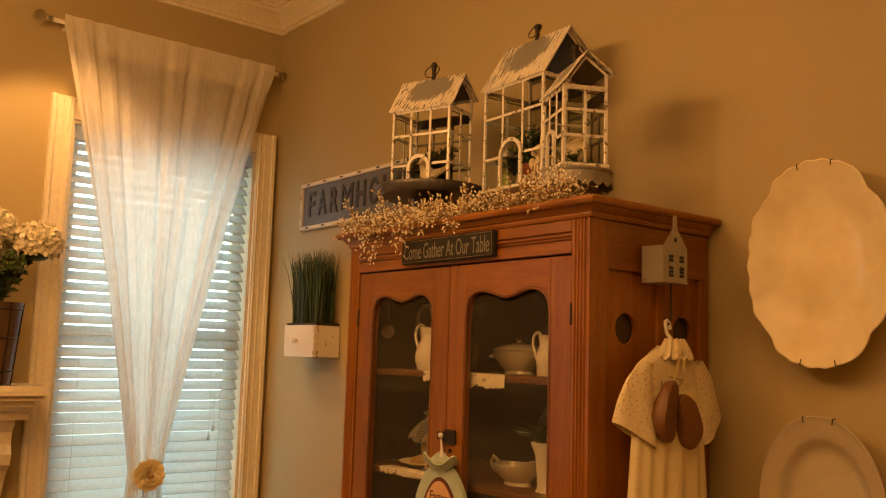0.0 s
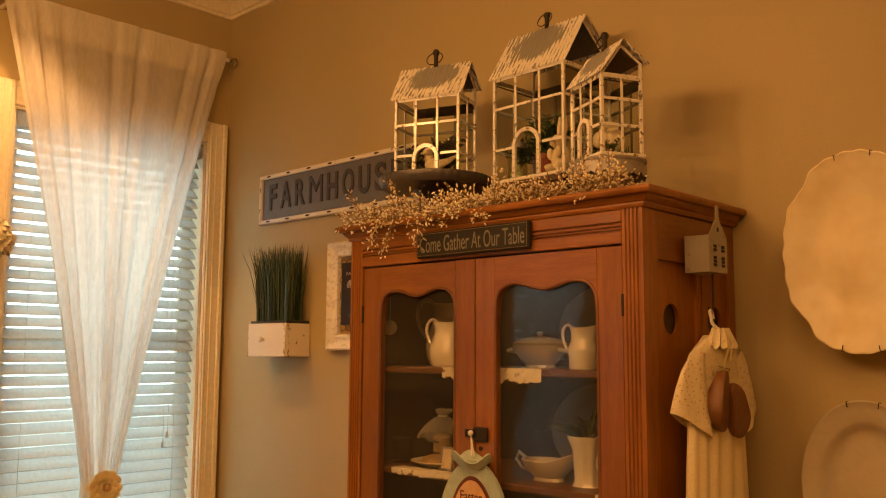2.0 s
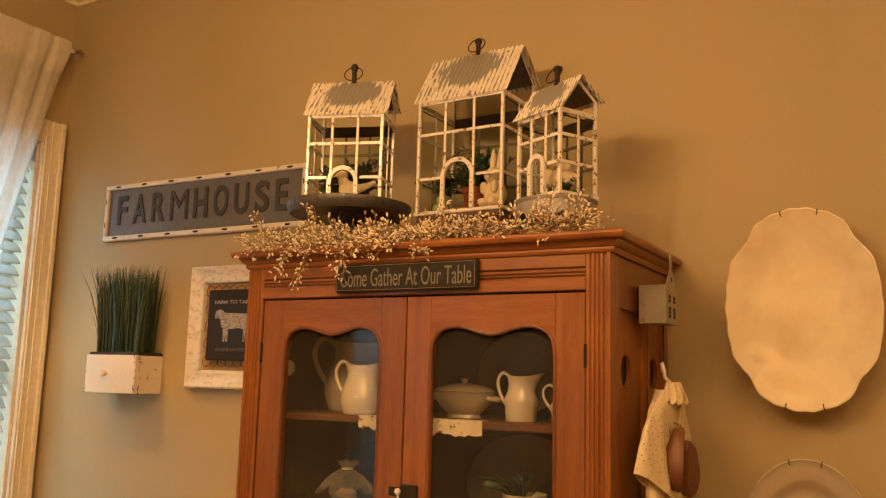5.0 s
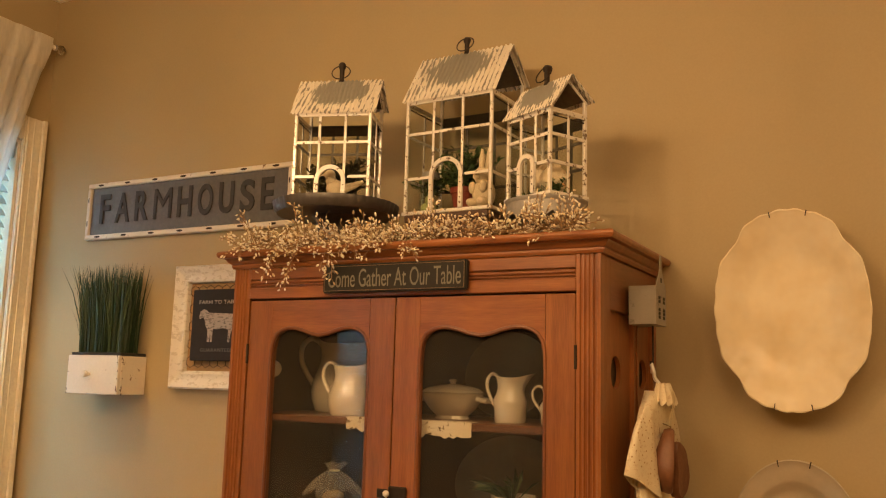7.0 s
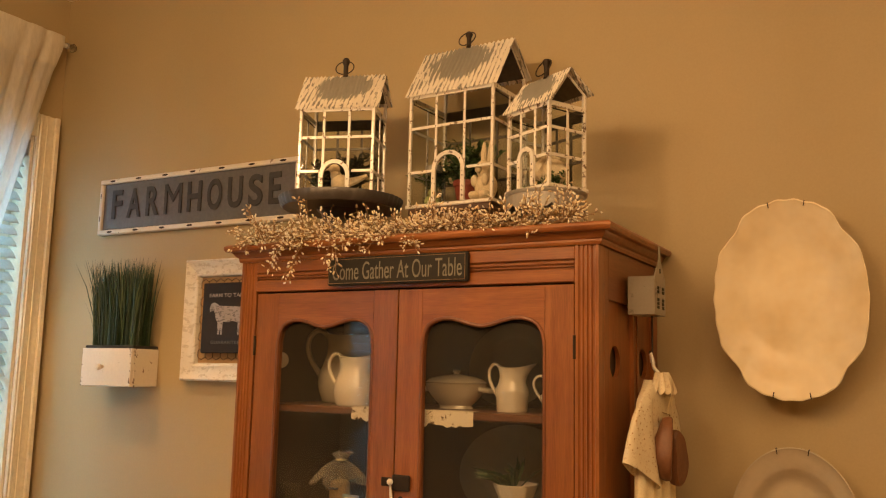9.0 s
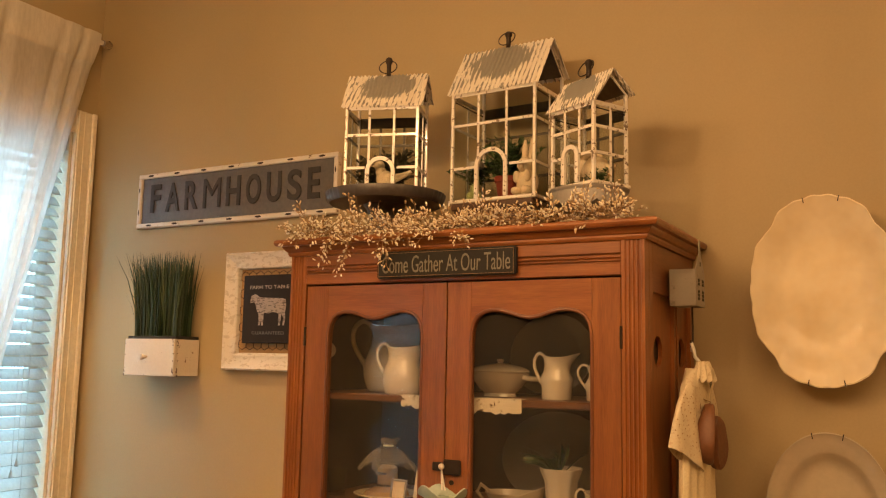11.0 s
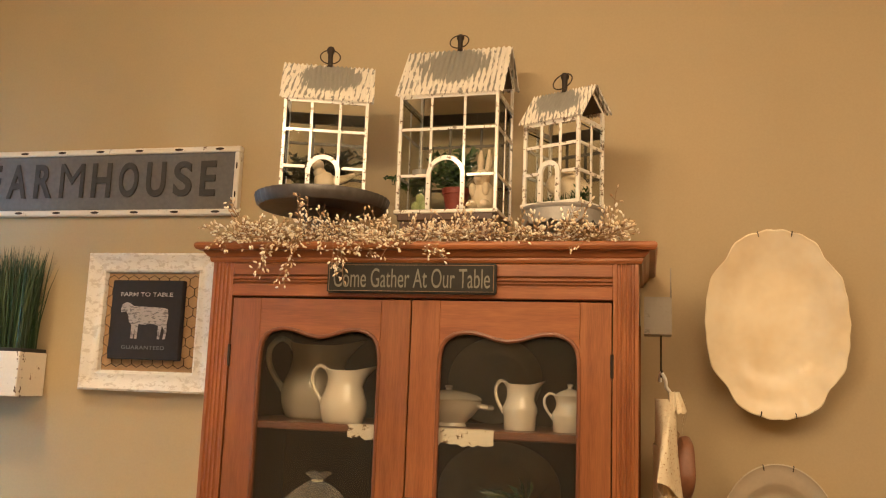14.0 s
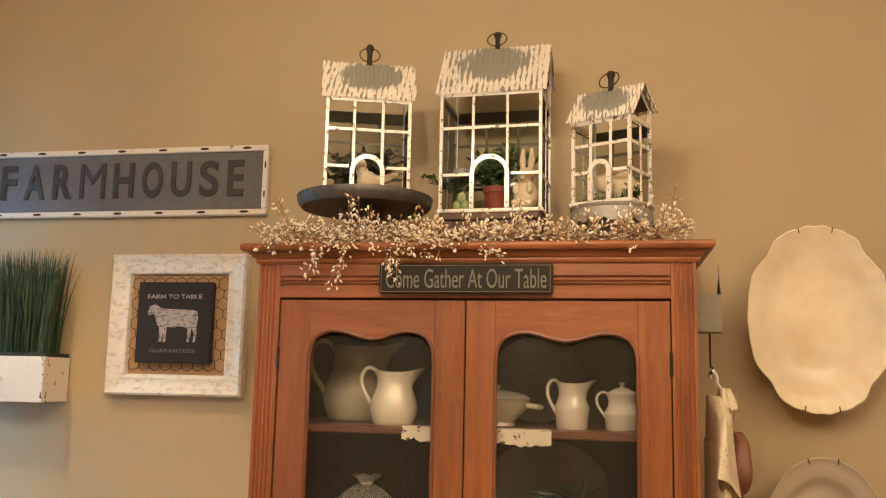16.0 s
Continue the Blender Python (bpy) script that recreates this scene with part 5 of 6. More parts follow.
p = inside(HL, 0.004, -0.022, 2.016)
tagged(link("bird_figurine", bird(p, 1.12, 19), M_BISQUE, smooth=True, keep=p), "small cream bird figurine inside a lantern", "figurine")
p = inside(HL, 0.0, 0.028, 2.016)
leaves("twig_nest_greenery", p, "dark dried greenery filling the small lantern", 110, (0.098, 0.038, 0.120), 0.024, M_SPRIG, 31)
p = inside(HL, -0.065, 0.0, 2.016)
leaves("twig_nest_greenery", p, "dark dried greenery filling the small lantern", 14, (0.022, 0.03, 0.10), 0.02, M_SPRIG, 32)

p = inside(HM, 0.004, -0.005, 1.992)
pot = thing("clay_pot", p, "small red clay pot inside the large lantern", "plant pot")
part("body", lathe([(0, 0), (0.024, 0), (0.033, 0.052), (0.036, 0.053), (0.037, 0.068), (0.032, 0.068), (0.028, 0.045), (0, 0.045)], p, 28), M_TERRA, pot, smooth=True)
leaves("fern", p + Vector((0, 0, 0.05)), "green fern fronds growing from the clay pot", 52, (0.098, 0.07, 0.130), 0.024, M_LEAF, 33)
p2 = inside(HM, -0.118, 0.02, 2.05)
leaves("fern_sprig", p2, "thin green sprigs beside the large lantern", 18, (0.125, 0.05, 0.055), 0.026, M_LEAF, 34)
p = inside(HM, -0.083, -0.035, 1.992)
jar = thing("lidded_jar", p, "glass jar of pale green eggs with tin lid", "jar")
part("glass", lathe([(0.026, 0.0), (0.029, 0.004), (0.029, 0.075), (0.022, 0.090), (0.022, 0.098), (0.0205, 0.098), (0.0205, 0.09), (0.0275, 0.074), (0.0275, 0.004), (0.0, 0.004)], p, 24), M_CLEAR, jar, "clear glass jar", True).visible_shadow = False
part("lid", lathe([(0, 0.098), (0.024, 0.098), (0.024, 0.112), (0.021, 0.1135), (0, 0.1135)], p, 24), M_GALV, jar, "grey tin lid", True)
for i, (ex, ey, ez) in enumerate(((-0.010, -0.008, 0.016), (0.011, -0.007, 0.017), (0.0, 0.011, 0.018), (0.001, -0.006, 0.038))):
    part("egg", ball(p + Vector((ex, ey, ez)), 0.0115, squash=(1, 1, 1.25)), M_EGG, jar, "pale green speckled egg", True)


def rabbit(at, s, turn, upright=True):
    b = bmesh.new()
    if upright:
        ball((0, 0, 0.034), 0.030, b, (0.95, 0.85, 1.15))
        ball((0, -0.008, 0.075), 0.021, b, (0.9, 0.95, 1.0))
        ball((0, -0.027, 0.071), 0.009, b)
        for sx in (-1, 1):
            tube([(sx * 0.008, 0.0, 0.090), (sx * 0.011, 0.004, 0.115), (sx * 0.010, 0.004, 0.142)], [0.006, 0.0078, 0.003], 8, b)
            ball((sx * 0.016, -0.022, 0.012), 0.013, b, (0.8, 1.4, 0.8))
            ball((sx * 0.016, -0.022, 0.046), 0.010, b, (0.8, 1, 1.5))
    else:
        ball((0.014, 0, 0.034), 0.034, b, (1.1, 0.85, 0.95))
        ball((-0.028, 0, 0.048), 0.023, b)
        for sy in (-1, 1):
            tube([(-0.022, sy * 0.008, 0.064), (0.0, sy * 0.010, 0.074), (0.024, sy * 0.011, 0.068)], [0.006, 0.0075, 0.003], 8, b)
        ball((0.050, 0, 0.034), 0.009, b)
    bmesh.ops.transform(b, matrix=Matrix.Translation(at) @ pose(0, 0, 0, 0, 0, turn) @ Matrix.Scale(s, 4), verts=b.verts)
    return b


p = inside(HM, 0.086, -0.045, 1.993)
tagged(link("rabbit_figurine", rabbit(p, 1.12, -15), M_BISQUE, smooth=True, keep=p), "upright cream rabbit figurine inside the large lantern", "figurine")
p = inside(HR, 0.010, 0.0, 1.985)
tagged(link("rabbit_figurine", rabbit(p, 1.05, -26, False), M_BISQUE, smooth=True, keep=p), "crouching cream rabbit figurine inside the smallest lantern", "figurine")
bm = bmesh.new()
rg = random.Random(77)
for i in range(150):
    v = inside(HR, rg.uniform(-0.062, 0.062), rg.uniform(-0.045, 0.045), 1.984)
    d = Vector((rg.gauss(0, 0.4), rg.gauss(0, 0.4), 1)).normalized() * rg.uniform(0.012, 0.026)
    s = d.cross(Vector((rg.gauss(0, 1), rg.gauss(0, 1), 0))).normalized() * 0.0018
    bm.faces.new([bm.verts.new(k) for k in (v - s, v + s, v + d + s * 0.3, v + d - s * 0.3)])
tagged(link("moss_bed", bm, M_LEAF, keep=inside(HR, 0, 0, 1.984)), "green moss in the smallest lantern", "moss", kind="stuff")
p = inside(HR, 0.062, -0.02, 1.985)
leaves("moss_sprig", p, "green sprigs at the corner of the smallest lantern", 10, (0.03, 0.03, 0.035), 0.012, M_LEAF, 36)

# ---- pip berry garland along the cabinet top ----
rg = random.Random(11)
twigs = bmesh.new()
verts, faces = [], []


def berry(p, d, ln, r):
    """A small pointed pip, 5-sided, along d."""
    d = d.normalized()
    s = d.orthogonal().normalized()
    u = d.cross(s)
    k = len(verts)
    verts.append(p - d * ln * 0.5)
    for f, rr in ((-0.25, 0.85), (0.12, 1.0), (0.38, 0.6)):
        for i in range(5):
            a = 2 * math.pi * i / 5
            verts.append(p + d * ln * f + (s * math.cos(a) + u * math.sin(a)) * r * rr)
    verts.append(p + d * ln * 0.5)
    for i in range(5):
        j = (i + 1) % 5
        faces.append((k, k + 1 + j, k + 1 + i))
        for q in (1, 6):
            faces.append((k + q + i, k + q + j, k + q + 5 + j, k + q + 5 + i))
        faces.append((k + 11 + i, k + 11 + j, k + 16))


def spray(root, way, ln, n_b):
    way = way.normalized()
    bend = Vector((rg.gauss(0, 0.35), rg.gauss(0, 0.25), rg.gauss(0, 0.3)))
    pts = [root + way * ln * t + bend * ln * t * t * 0.5 for t in (0, 0.33, 0.66, 1.0)]
    for q in pts:
        if q.y > FY - 0.045 and q.z < CT + 0.003:
            if q.y > FY - 0.02:
                q.z = CT + 0.003
            else:
                q.y = FY - 0.045
    tube(pts, 0.0007, 4, twigs)
    for i in range(n_b):
        t = 0.25 + 0.75 * (i + rg.random()) / n_b
        k = min(2, int(t * 3))
        p = pts[k].lerp(pts[k + 1], t * 3 - k)
        d = (pts[k + 1] - pts[k]).normalized() + Vector((rg.gauss(0, 0.8), rg.gauss(0, 0.8), rg.gauss(0, 0.8)))
        d.normalize()
        q = p + d * rg.uniform(0.005, 0.015)
        tube([p, q], 0.0006, 3, twigs)
        L = rg.uniform(0.0078, 0.0125)
        berry(q + d * L * 0.45, d, L, L * rg.uniform(0.19, 0.27))


def density(x):
    if x < 0.14:
        return 1.0
    return 0.85


count = 0
while count < 345:
    x = rg.uniform(-0.455, 0.435)
    if rg.random() > density(x):
        continue
    count += 1
    root = Vector((x, -0.425 + rg.gauss(0, 0.016), CT + 0.006 + abs(rg.gauss(0, 0.007)) + (0.005 if x < -0.2 else 0)))
    kind = rg.random()
    if x < 0.0 and kind < 0.26:   # hanging over the front
        way = Vector((rg.gauss(0, 0.5), -0.75 - 0.4 * rg.random(), -0.55 * rg.random() - 0.1))
        ln = rg.uniform(0.045, 0.10)
    elif kind < 0.60:               # standing up
        way = Vector((rg.gauss(0, 0.7), rg.gauss(-0.25, 0.35), rg.uniform(0.3, 1.0)))
        ln = rg.uniform(0.025, 0.065)
    else:                           # lying along
        way = Vector((rg.choice((-1, 1)) * 1.0, rg.gauss(-0.35, 0.35), rg.gauss(0.05, 0.2)))
        ln = rg.uniform(0.04, 0.08)
    spray(root, way, ln, rg.randint(5, 9))
for x, dx, dz, ln in ((-0.44, -0.7, 0.6, 0.06), (-0.40, -0.3, 1.0, 0.085), (-0.25, 0.1, 1.0, 0.09), (0.10, 0.2, 1, 0.07), (0.43, 0.8, 0.6, 0.06), (0.35, 0.3, 0.9, 0.075), (-0.33, -0.3, -1.2, 0.09), (-0.27, -0.1, -1.2, 0.10), (-0.18, 0.3, -1.0, 0.09), (0.42, 0.1, 1.0, 0.07), (0.05, 0.3, -0.7, 0.055)):
    for _ in range(3):
        spray(Vector((x + rg.gauss(0, 0.01), -0.470, CT + 0.004)), Vector((dx, -0.35, dz)), ln, 10)
me = bpy.data.meshes.new("berry")
me.from_pydata(verts, [], faces)
me.materials.append(M_BERRY)
me.polygons.foreach_set("use_smooth", [True] * len(me.polygons))
gar = thing("berry_garland", (-0.02, -0.42, CT), "cream and tan pip berry garland along the cabinet top", "garland")
me.transform(Matrix.Translation(-base_of(gar)))
bo = new("berry", me)
bo.parent = gar
tagged(bo, "tiny cream and tan berries", kind="stuff")
tagged(part("twig", twigs, M_TWIG, gar, "thin brown wired twigs"), kind="stuff")
vine = [(-0.46 + 0.89 * i / 40, -0.425 + 0.010 * math.sin(i * 1.3), CT + 0.012 + 0.006 * math.sin(i * 2.1)) for i in range(41)]
part("vine", tube(vine, 0.004, 6), M_TWIG, gar, "twisted brown vine")

# ---- crockery inside the cabinet ----


def pitcher(at, h, r, toward, label, material=None, lid=False, prof=None, group="pitchers in the cabinet"):
    """A jug with pulled spout and looped handle. toward: degrees, the way the spout points."""
    material = material or M_CROCK
    th = thing("pitcher", at, label, "pitcher", group)
    prof = prof or [(0.80, 0.0), (0.85, 0.02), (0.88, 0.06), (0.97, 0.18), (1.0, 0.30), (0.97, 0.43), (0.87, 0.57), (0.76, 0.70), (0.72, 0.82), (0.76, 0.92), (0.82, 1.0)]
    full = [(0.0, 0.0)] + prof + [(prof[-1][0] - 0.05, 0.995), (prof[-2][0] - 0.07, 0.92), (prof[-4][0] - 0.08, 0.70), (0.55, 0.4), (0.0, 0.3)]
    bm = bmesh.new()
    N = 40
    rings = []
    for f, z in full:
        ring = []
        for i in range(N):
            a = 2 * math.pi * i / N
            rr, zz = f * r, z * h
            if z > 0.68 and f > 0.3 and not lid:
                k = ((z - 0.68) / 0.32) ** 1.4
                c = max(0.0, math.cos(a)) ** 5
                rr += r * 0.60 * c * k
                zz += h * 0.11 * c * k
                zz += h * 0.045 * max(0.0, -math.cos(a)) ** 3 * k
            ring.append(bm.verts.new((rr * math.cos(a), rr * math.sin(a), zz)))
        rings.append(ring)
    for p, q in zip(rings, rings[1:]):
        for i in range(N):
            bm.faces.new((p[i], p[(i + 1) % N], q[(i + 1) % N], q[i]))
    bmesh.ops.remove_doubles(bm, verts=bm.verts, dist=1e-6)
    m = Matrix.Translation(at) @ pose(0, 0, 0, 0, 0, toward)
    bmesh.ops.transform(bm, matrix=m, verts=bm.verts)
    part("body", bm, material, th, smooth=True)
    key = [(0.64, 0.90), (0.85, 1.04), (1.12, 1.07), (1.36, 0.95), (1.38, 0.76), (1.22, 0.58), (1.02, 0.44), (0.93, 0.36)]
    part("handle", tube(smooth_path([m @ Vector((-f * r, 0, z * h)) for f, z in key]), h * 0.040, 10), material, th, smooth=True)
    if lid:
        part("lid", lathe([(0, 1.0), (0.82, 1.0), (0.84, 1.02), (0.70, 1.10), (0.40, 1.18), (0.14, 1.22), (0.10, 1.27), (0.17, 1.32), (0.14, 1.36), (0, 1.38)], (0, 0, 0), 32, m=Matrix.Translation(at) @ Matrix.Diagonal((r, r, h, 1))), material, th, "domed lid with knob", True)
    return th


pitcher((-0.186, -0.335, SH1), 0.122, 0.056, 8, "plain ivory ironstone milk pitcher on the shelf")
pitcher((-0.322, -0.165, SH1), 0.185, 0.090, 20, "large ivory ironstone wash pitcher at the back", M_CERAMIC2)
TALL = [(0.86, 0.0), (0.90, 0.03), (0.92, 0.30), (1.0, 0.42), (0.98, 0.50), (0.80, 0.66), (0.74, 0.80), (0.80, 0.92), (0.88, 1.0)]
pitcher((0.224, -0.277, SH1), 0.104, 0.041, 10, "slender white ironstone creamer with panelled sides", prof=TALL)
pitcher((0.338, -0.270, SH1), 0.080, 0.042, 10, "lidded white ironstone syrup jug", lid=True, prof=TALL)

tur = thing("soup_tureen", (0.040, -0.215, SH1), "covered ivory soup tureen with side handles", "tureen")
part("bowl", lathe([(0.0, 0), (0.045, 0), (0.042, 0.008), (0.058, 0.022), (0.076, 0.045), (0.080, 0.060), (0.083, 0.062), (0.078, 0.064), (0, 0.064)], (0.040, -0.215, SH1), 48, squash=0.8, wave=lambda a, z: 1 + 0.02 * abs(math.cos(5 * a))), M_CROCK, tur, smooth=True)
part("lid", lathe([(0.081, 0.0645), (0.080, 0.067), (0.068, 0.075), (0.046, 0.081), (0.018, 0.085), (0.008, 0.086), (0.007, 0.089), (0.011, 0.093), (0.008, 0.097), (0, 0.098)], (0.040, -0.215, SH1), 48, squash=0.8, wave=lambda a, z: 1 + 0.02 * abs(math.cos(5 * a))), M_CROCK, tur, "domed lid", True)
for s in (-1, 1):
    part("handle", tube([(0.040 + s * 0.074, -0.233, SH1 + 0.050), (0.040 + s * 0.098, -0.230, SH1 + 0.046), (0.040 + s * 0.107, -0.215, SH1 + 0.046), (0.040 + s * 0.098, -0.200, SH1 + 0.046), (0.040 + s * 0.074, -0.197, SH1 + 0.050)], 0.0065, 10), M_CROCK, tur, smooth=True)


def standing_plate(at, a, b, lean, label, material):
    th = thing("display_plate", at, label, "plate", "plates against the cabinet back")
    m = Matrix.Translation(at) @ pose(0, 0, 0, 90 - lean, 0, 0) @ Matrix.Translation((0, b, 0)) @ Matrix.Diagonal((a, b, 1, 1))
    part("dish", lathe([(0.0, 0.004), (0.60, 0.004), (0.68, 0.010), (0.74, 0.014), (0.97, 0.021), (1.0, 0.0215), (0.99, 0.018), (0.72, 0.008), (0.62, 0.0), (0.0, 0.0)], (0, 0, 0), 64, m=m), material, th, smooth=True)


standing_plate((0.130, -0.085, SH1), 0.122, 0.112, 12, "round smoke grey plate leaning at the back of the shelf", M_PLATE)
standing_plate((0.150, -0.110, SH2), 0.155, 0.122, 14, "large smoke grey oval platter leaning at the back", M_PLATE)


# lace runners over the shelf edges


def lace(x0, x1, z, y, seed, drop=0.030):
    rg = random.Random(seed)
    th = thing("lace_runner", ((x0 + x1) / 2, y, z), "torn cream eyelet lace strip over the shelf edge", "lace", "lace strips")
    n = 60
    front, edge, back = [], [], []
    bm = bmesh.new()
    w = 0.0
    for i in range(n + 1):
        u = i / n
        x = x0 + (x1 - x0) * u
        w = 0.75 * w + rg.gauss(0, 0.0020)
        low = z - drop - w - 0.0025 * abs(math.sin(u * 38))
        yy = y - 0.0015 + 0.0012 * math.sin(u * 31)
        back.append(bm.verts.new((x, y + 0.045, z + 0.0016)))
        edge.append(bm.verts.new((x, yy, z + 0.0016)))
        front.append((bm.verts.new((x, yy - 0.001, z - drop * 0.5)), bm.verts.new((x, yy, low))))
    for i in range(n):
        j = i + 1
        bm.faces.new((back[i], back[j], edge[j], edge[i]))
        bm.faces.new((edge[i], edge[j], front[j][0], front[i][0]))
        bm.faces.new((front[i][0], front[j][0], front[j][1], front[i][1]))
    part("strip", bm, M_LACE_OLD, th, smooth=True)


lace(-0.150, 0.185, SH1, FY + 0.0325, 5)
lace(0.335, 0.405, SH2, FY + 0.0325, 6, 0.045)
lace(-0.345, -0.10, SH2, FY + 0.0325, 7, 0.012)

# round disc on a thread
dc = thing("hanging_disc", (-0.447, -0.318, 1.575), "pale round glass disc hanging on a thread", "ornament")
part("disc", lathe([(0, 0.0), (0.020, 0.0), (0.0225, 0.0015), (0.0225, 0.0035), (0.020, 0.005), (0, 0.005)], (0, 0, 0), 28, m=pose(-0.447, -0.318, 1.575, 90, 0, 35)), M_CERAMIC2, dc, smooth=True)
part("thread", tube([(-0.447, -0.318, 1.597), (-0.447, -0.318, 1.756)], 0.0006, 5), M_CLOTH, dc)

# lower shelf
jr = thing("ribboned_jar", (-0.262, -0.330, SH2), "glass jar with a sheer organza bow on its neck", "jar")
JX, JY = -0.262, -0.325
pp = thing("doily_plate", (JX, JY + 0.02, SH2), "cream plate with a beaded rim under the jar", "plate")
part("dish", lathe([(0.0, 0.0), (0.05, 0.0), (0.070, 0.010), (0.088, 0.016), (0.089, 0.019), (0.070, 0.015), (0.05, 0.006), (0, 0.006)], (JX, JY + 0.045, SH2), 60, wave=lambda a, z: 1 + 0.018 * math.cos(30 * a)), M_CERAMIC, pp, smooth=True)
part("filling", lathe([(0, 0.0065), (0.060, 0.0125), (0.056, 0.024), (0.03, 0.034), (0, 0.036)], (JX, JY + 0.045, SH2), 30, wave=lambda a, z: 1 + 0.05 * math.sin(7 * a)), M_BURLAP, pp, "tan raffia mound", True)
JB = SH2 + 0.036
jg = part("glass", lathe([(0.0, 0.0), (0.028, 0.0), (0.030, 0.004), (0.030, 0.078), (0.024, 0.092), (0.024, 0.108), (0.0225, 0.108), (0.0225, 0.091), (0.0285, 0.077), (0.0285, 0.004), (0, 0.003)], (JX, JY + 0.045, JB), 28), M_CLEAR, jr, "clear glass body", True)
jg.visible_shadow = False
part("contents", lathe([(0, 0.005), (0.027, 0.005), (0.027, 0.046), (0.018, 0.054), (0, 0.055)], (JX, JY + 0.045, JB), 24), M_BURLAP, jr, "tan filling", True)
part("jar_label", box(JX - 0.016, JX + 0.016, JY + 0.0135, JY + 0.0145, JB + 0.032, JB + 0.038), M_LETTER, jr, "dark bar of lettering")
BZ = JB + 0.100
bm = bmesh.new()
rows = []
for k, f in enumerate((-0.34, -0.2, 0.0, 0.12, 0.28, 0.46, 0.64, 0.82, 1.0)):
    ring = []
    for i in range(96):
        a = 2 * math.pi * i / 96
        corner = 0.5 + 0.5 * math.cos(4 * a - 0.9)
        if f < 0:  # ruffled tuft above the tie
            r, z = 0.012 + 0.050 * (-f) * (1 + 0.5 * math.cos(2 * a)), -0.062 * f + 0.010 * f * math.sin(5 * a)
        else:
            r = 0.012 + f * (0.046 + 0.030 * corner) + 0.005 * f * math.sin(15 * a + 2)
            z = -0.020 * f - 0.042 * f * f * (0.55 + 0.6 * corner) + 0.004 * f * math.cos(15 * a)
        ring.append(bm.verts.new((JX + r * math.cos(a), JY + 0.045 + 0.8 * r * math.sin(a), BZ + 0.005 + z)))
    rows.append(ring)
for p, q in zip(rows, rows[1:]):
    for i in range(96):
        bm.faces.new((p[i], p[(i + 1) % 96], q[(i + 1) % 96], q[i]))
bow = part("cover", bm, M_ORGANZA, jr, "sheer organza cover gathered over the mouth", True)
part("ribbon", tube([(JX + 0.0125 * math.cos(a), JY + 0.045 + 0.0125 * math.sin(a), BZ + 0.0055) for a in [2 * math.pi * i / 20 for i in range(21)]], 0.0022, 6), M_CLOTH, bow, "cream ribbon tie", True)
sf = thing("small_frame", (-0.195, -0.345, SH2), "tiny silver easel frame beside the jar", "photo frame")
mm = Matrix.Translation((-0.192, -0.345, SH2 + 0.001)) @ pose(0, 0, 0, -10, 0, 0)
for a in ((-0.024, 0.024, 0, 0.006, 0, 0.006), (-0.024, 0.024, 0, 0.006, 0.058, 0.064), (-0.024, -0.018, 0, 0.006, 0.006, 0.058), (0.018, 0.024, 0, 0.006, 0.006, 0.058)):
    part("border", box(*a, 0.001, m=mm), M_GALV, sf)
part("card", box(-0.018, 0.018, 0.003, 0.005, 0.006, 0.058, m=mm), M_BISQUE, sf, "plain cream card")
cn = tagged(link("ceramic_cone", lathe([(0.0, 0.0), (0.014, 0.0), (0.015, 0.004), (0.007, 0.07), (0.004, 0.092), (0, 0.095)], (-0.128, -0.345, SH2), 24), M_CERAMIC, smooth=True, keep=(-0.128, -0.345, SH2)), "slim white ceramic cone", "ornament")
tagged(link("pressed_glass_cup", lathe([(0, 0), (0.022, 0), (0.027, 0.055), (0.030, 0.072), (0.028, 0.072), (0.024, 0.05), (0.02, 0.006), (0, 0.006)], (-0.420, -0.290, SH2), 24, wave=lambda a, z: 1 + 0.03 * math.cos(10 * a)), M_CLEAR, smooth=True, keep=(-0.420, -0.290, SH2)), "ribbed clear glass cup at the end of the shelf", "cup")
gb = thing("gravy_boat", (0.120, -0.285, SH2), "long ivory gravy boat", "gravy boat")
bm = lathe([(0.0, 0.0), (0.030, 0.0), (0.028, 0.008), (0.046, 0.028), (0.054, 0.050), (0.052, 0.052), (0.042, 0.028), (0, 0.012)], (0, 0, 0), 40)
for v in bm.verts:
    k = max(0, v.co.z / 0.05)
    v.co.x *= 1.5
    if v.co.x > 0.03:
        v.co.z += 0.020 * k * ((v.co.x - 0.03) / 0.05)
bmesh.ops.transform(bm, matrix=Matrix.Translation((0.118, -0.285, SH2)), verts=bm.verts)
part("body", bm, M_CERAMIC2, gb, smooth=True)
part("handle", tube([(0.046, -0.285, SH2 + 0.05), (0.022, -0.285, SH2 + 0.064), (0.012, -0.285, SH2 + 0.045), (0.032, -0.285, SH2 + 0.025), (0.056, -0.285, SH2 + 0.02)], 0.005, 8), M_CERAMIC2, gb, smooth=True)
PX, PY = 0.242, -0.290
cup = thing("potted_sprig", (PX, PY, SH2), "fluted white cup holding a dark green sprig", "plant")
part("cup", lathe([(0, 0), (0.040, 0), (0.034, 0.010), (0.036, 0.045), (0.040, 0.090), (0.050, 0.112), (0.052, 0.120), (0.049, 0.121), (0.037, 0.095), (0.030, 0.02), (0, 0.02)], (PX, PY, SH2), 48, wave=lambda a, z: 1 + 0.035 * math.cos(9 * a)), M_CROCK, cup, smooth=True)
bm = bmesh.new()
rg = random.Random(9)
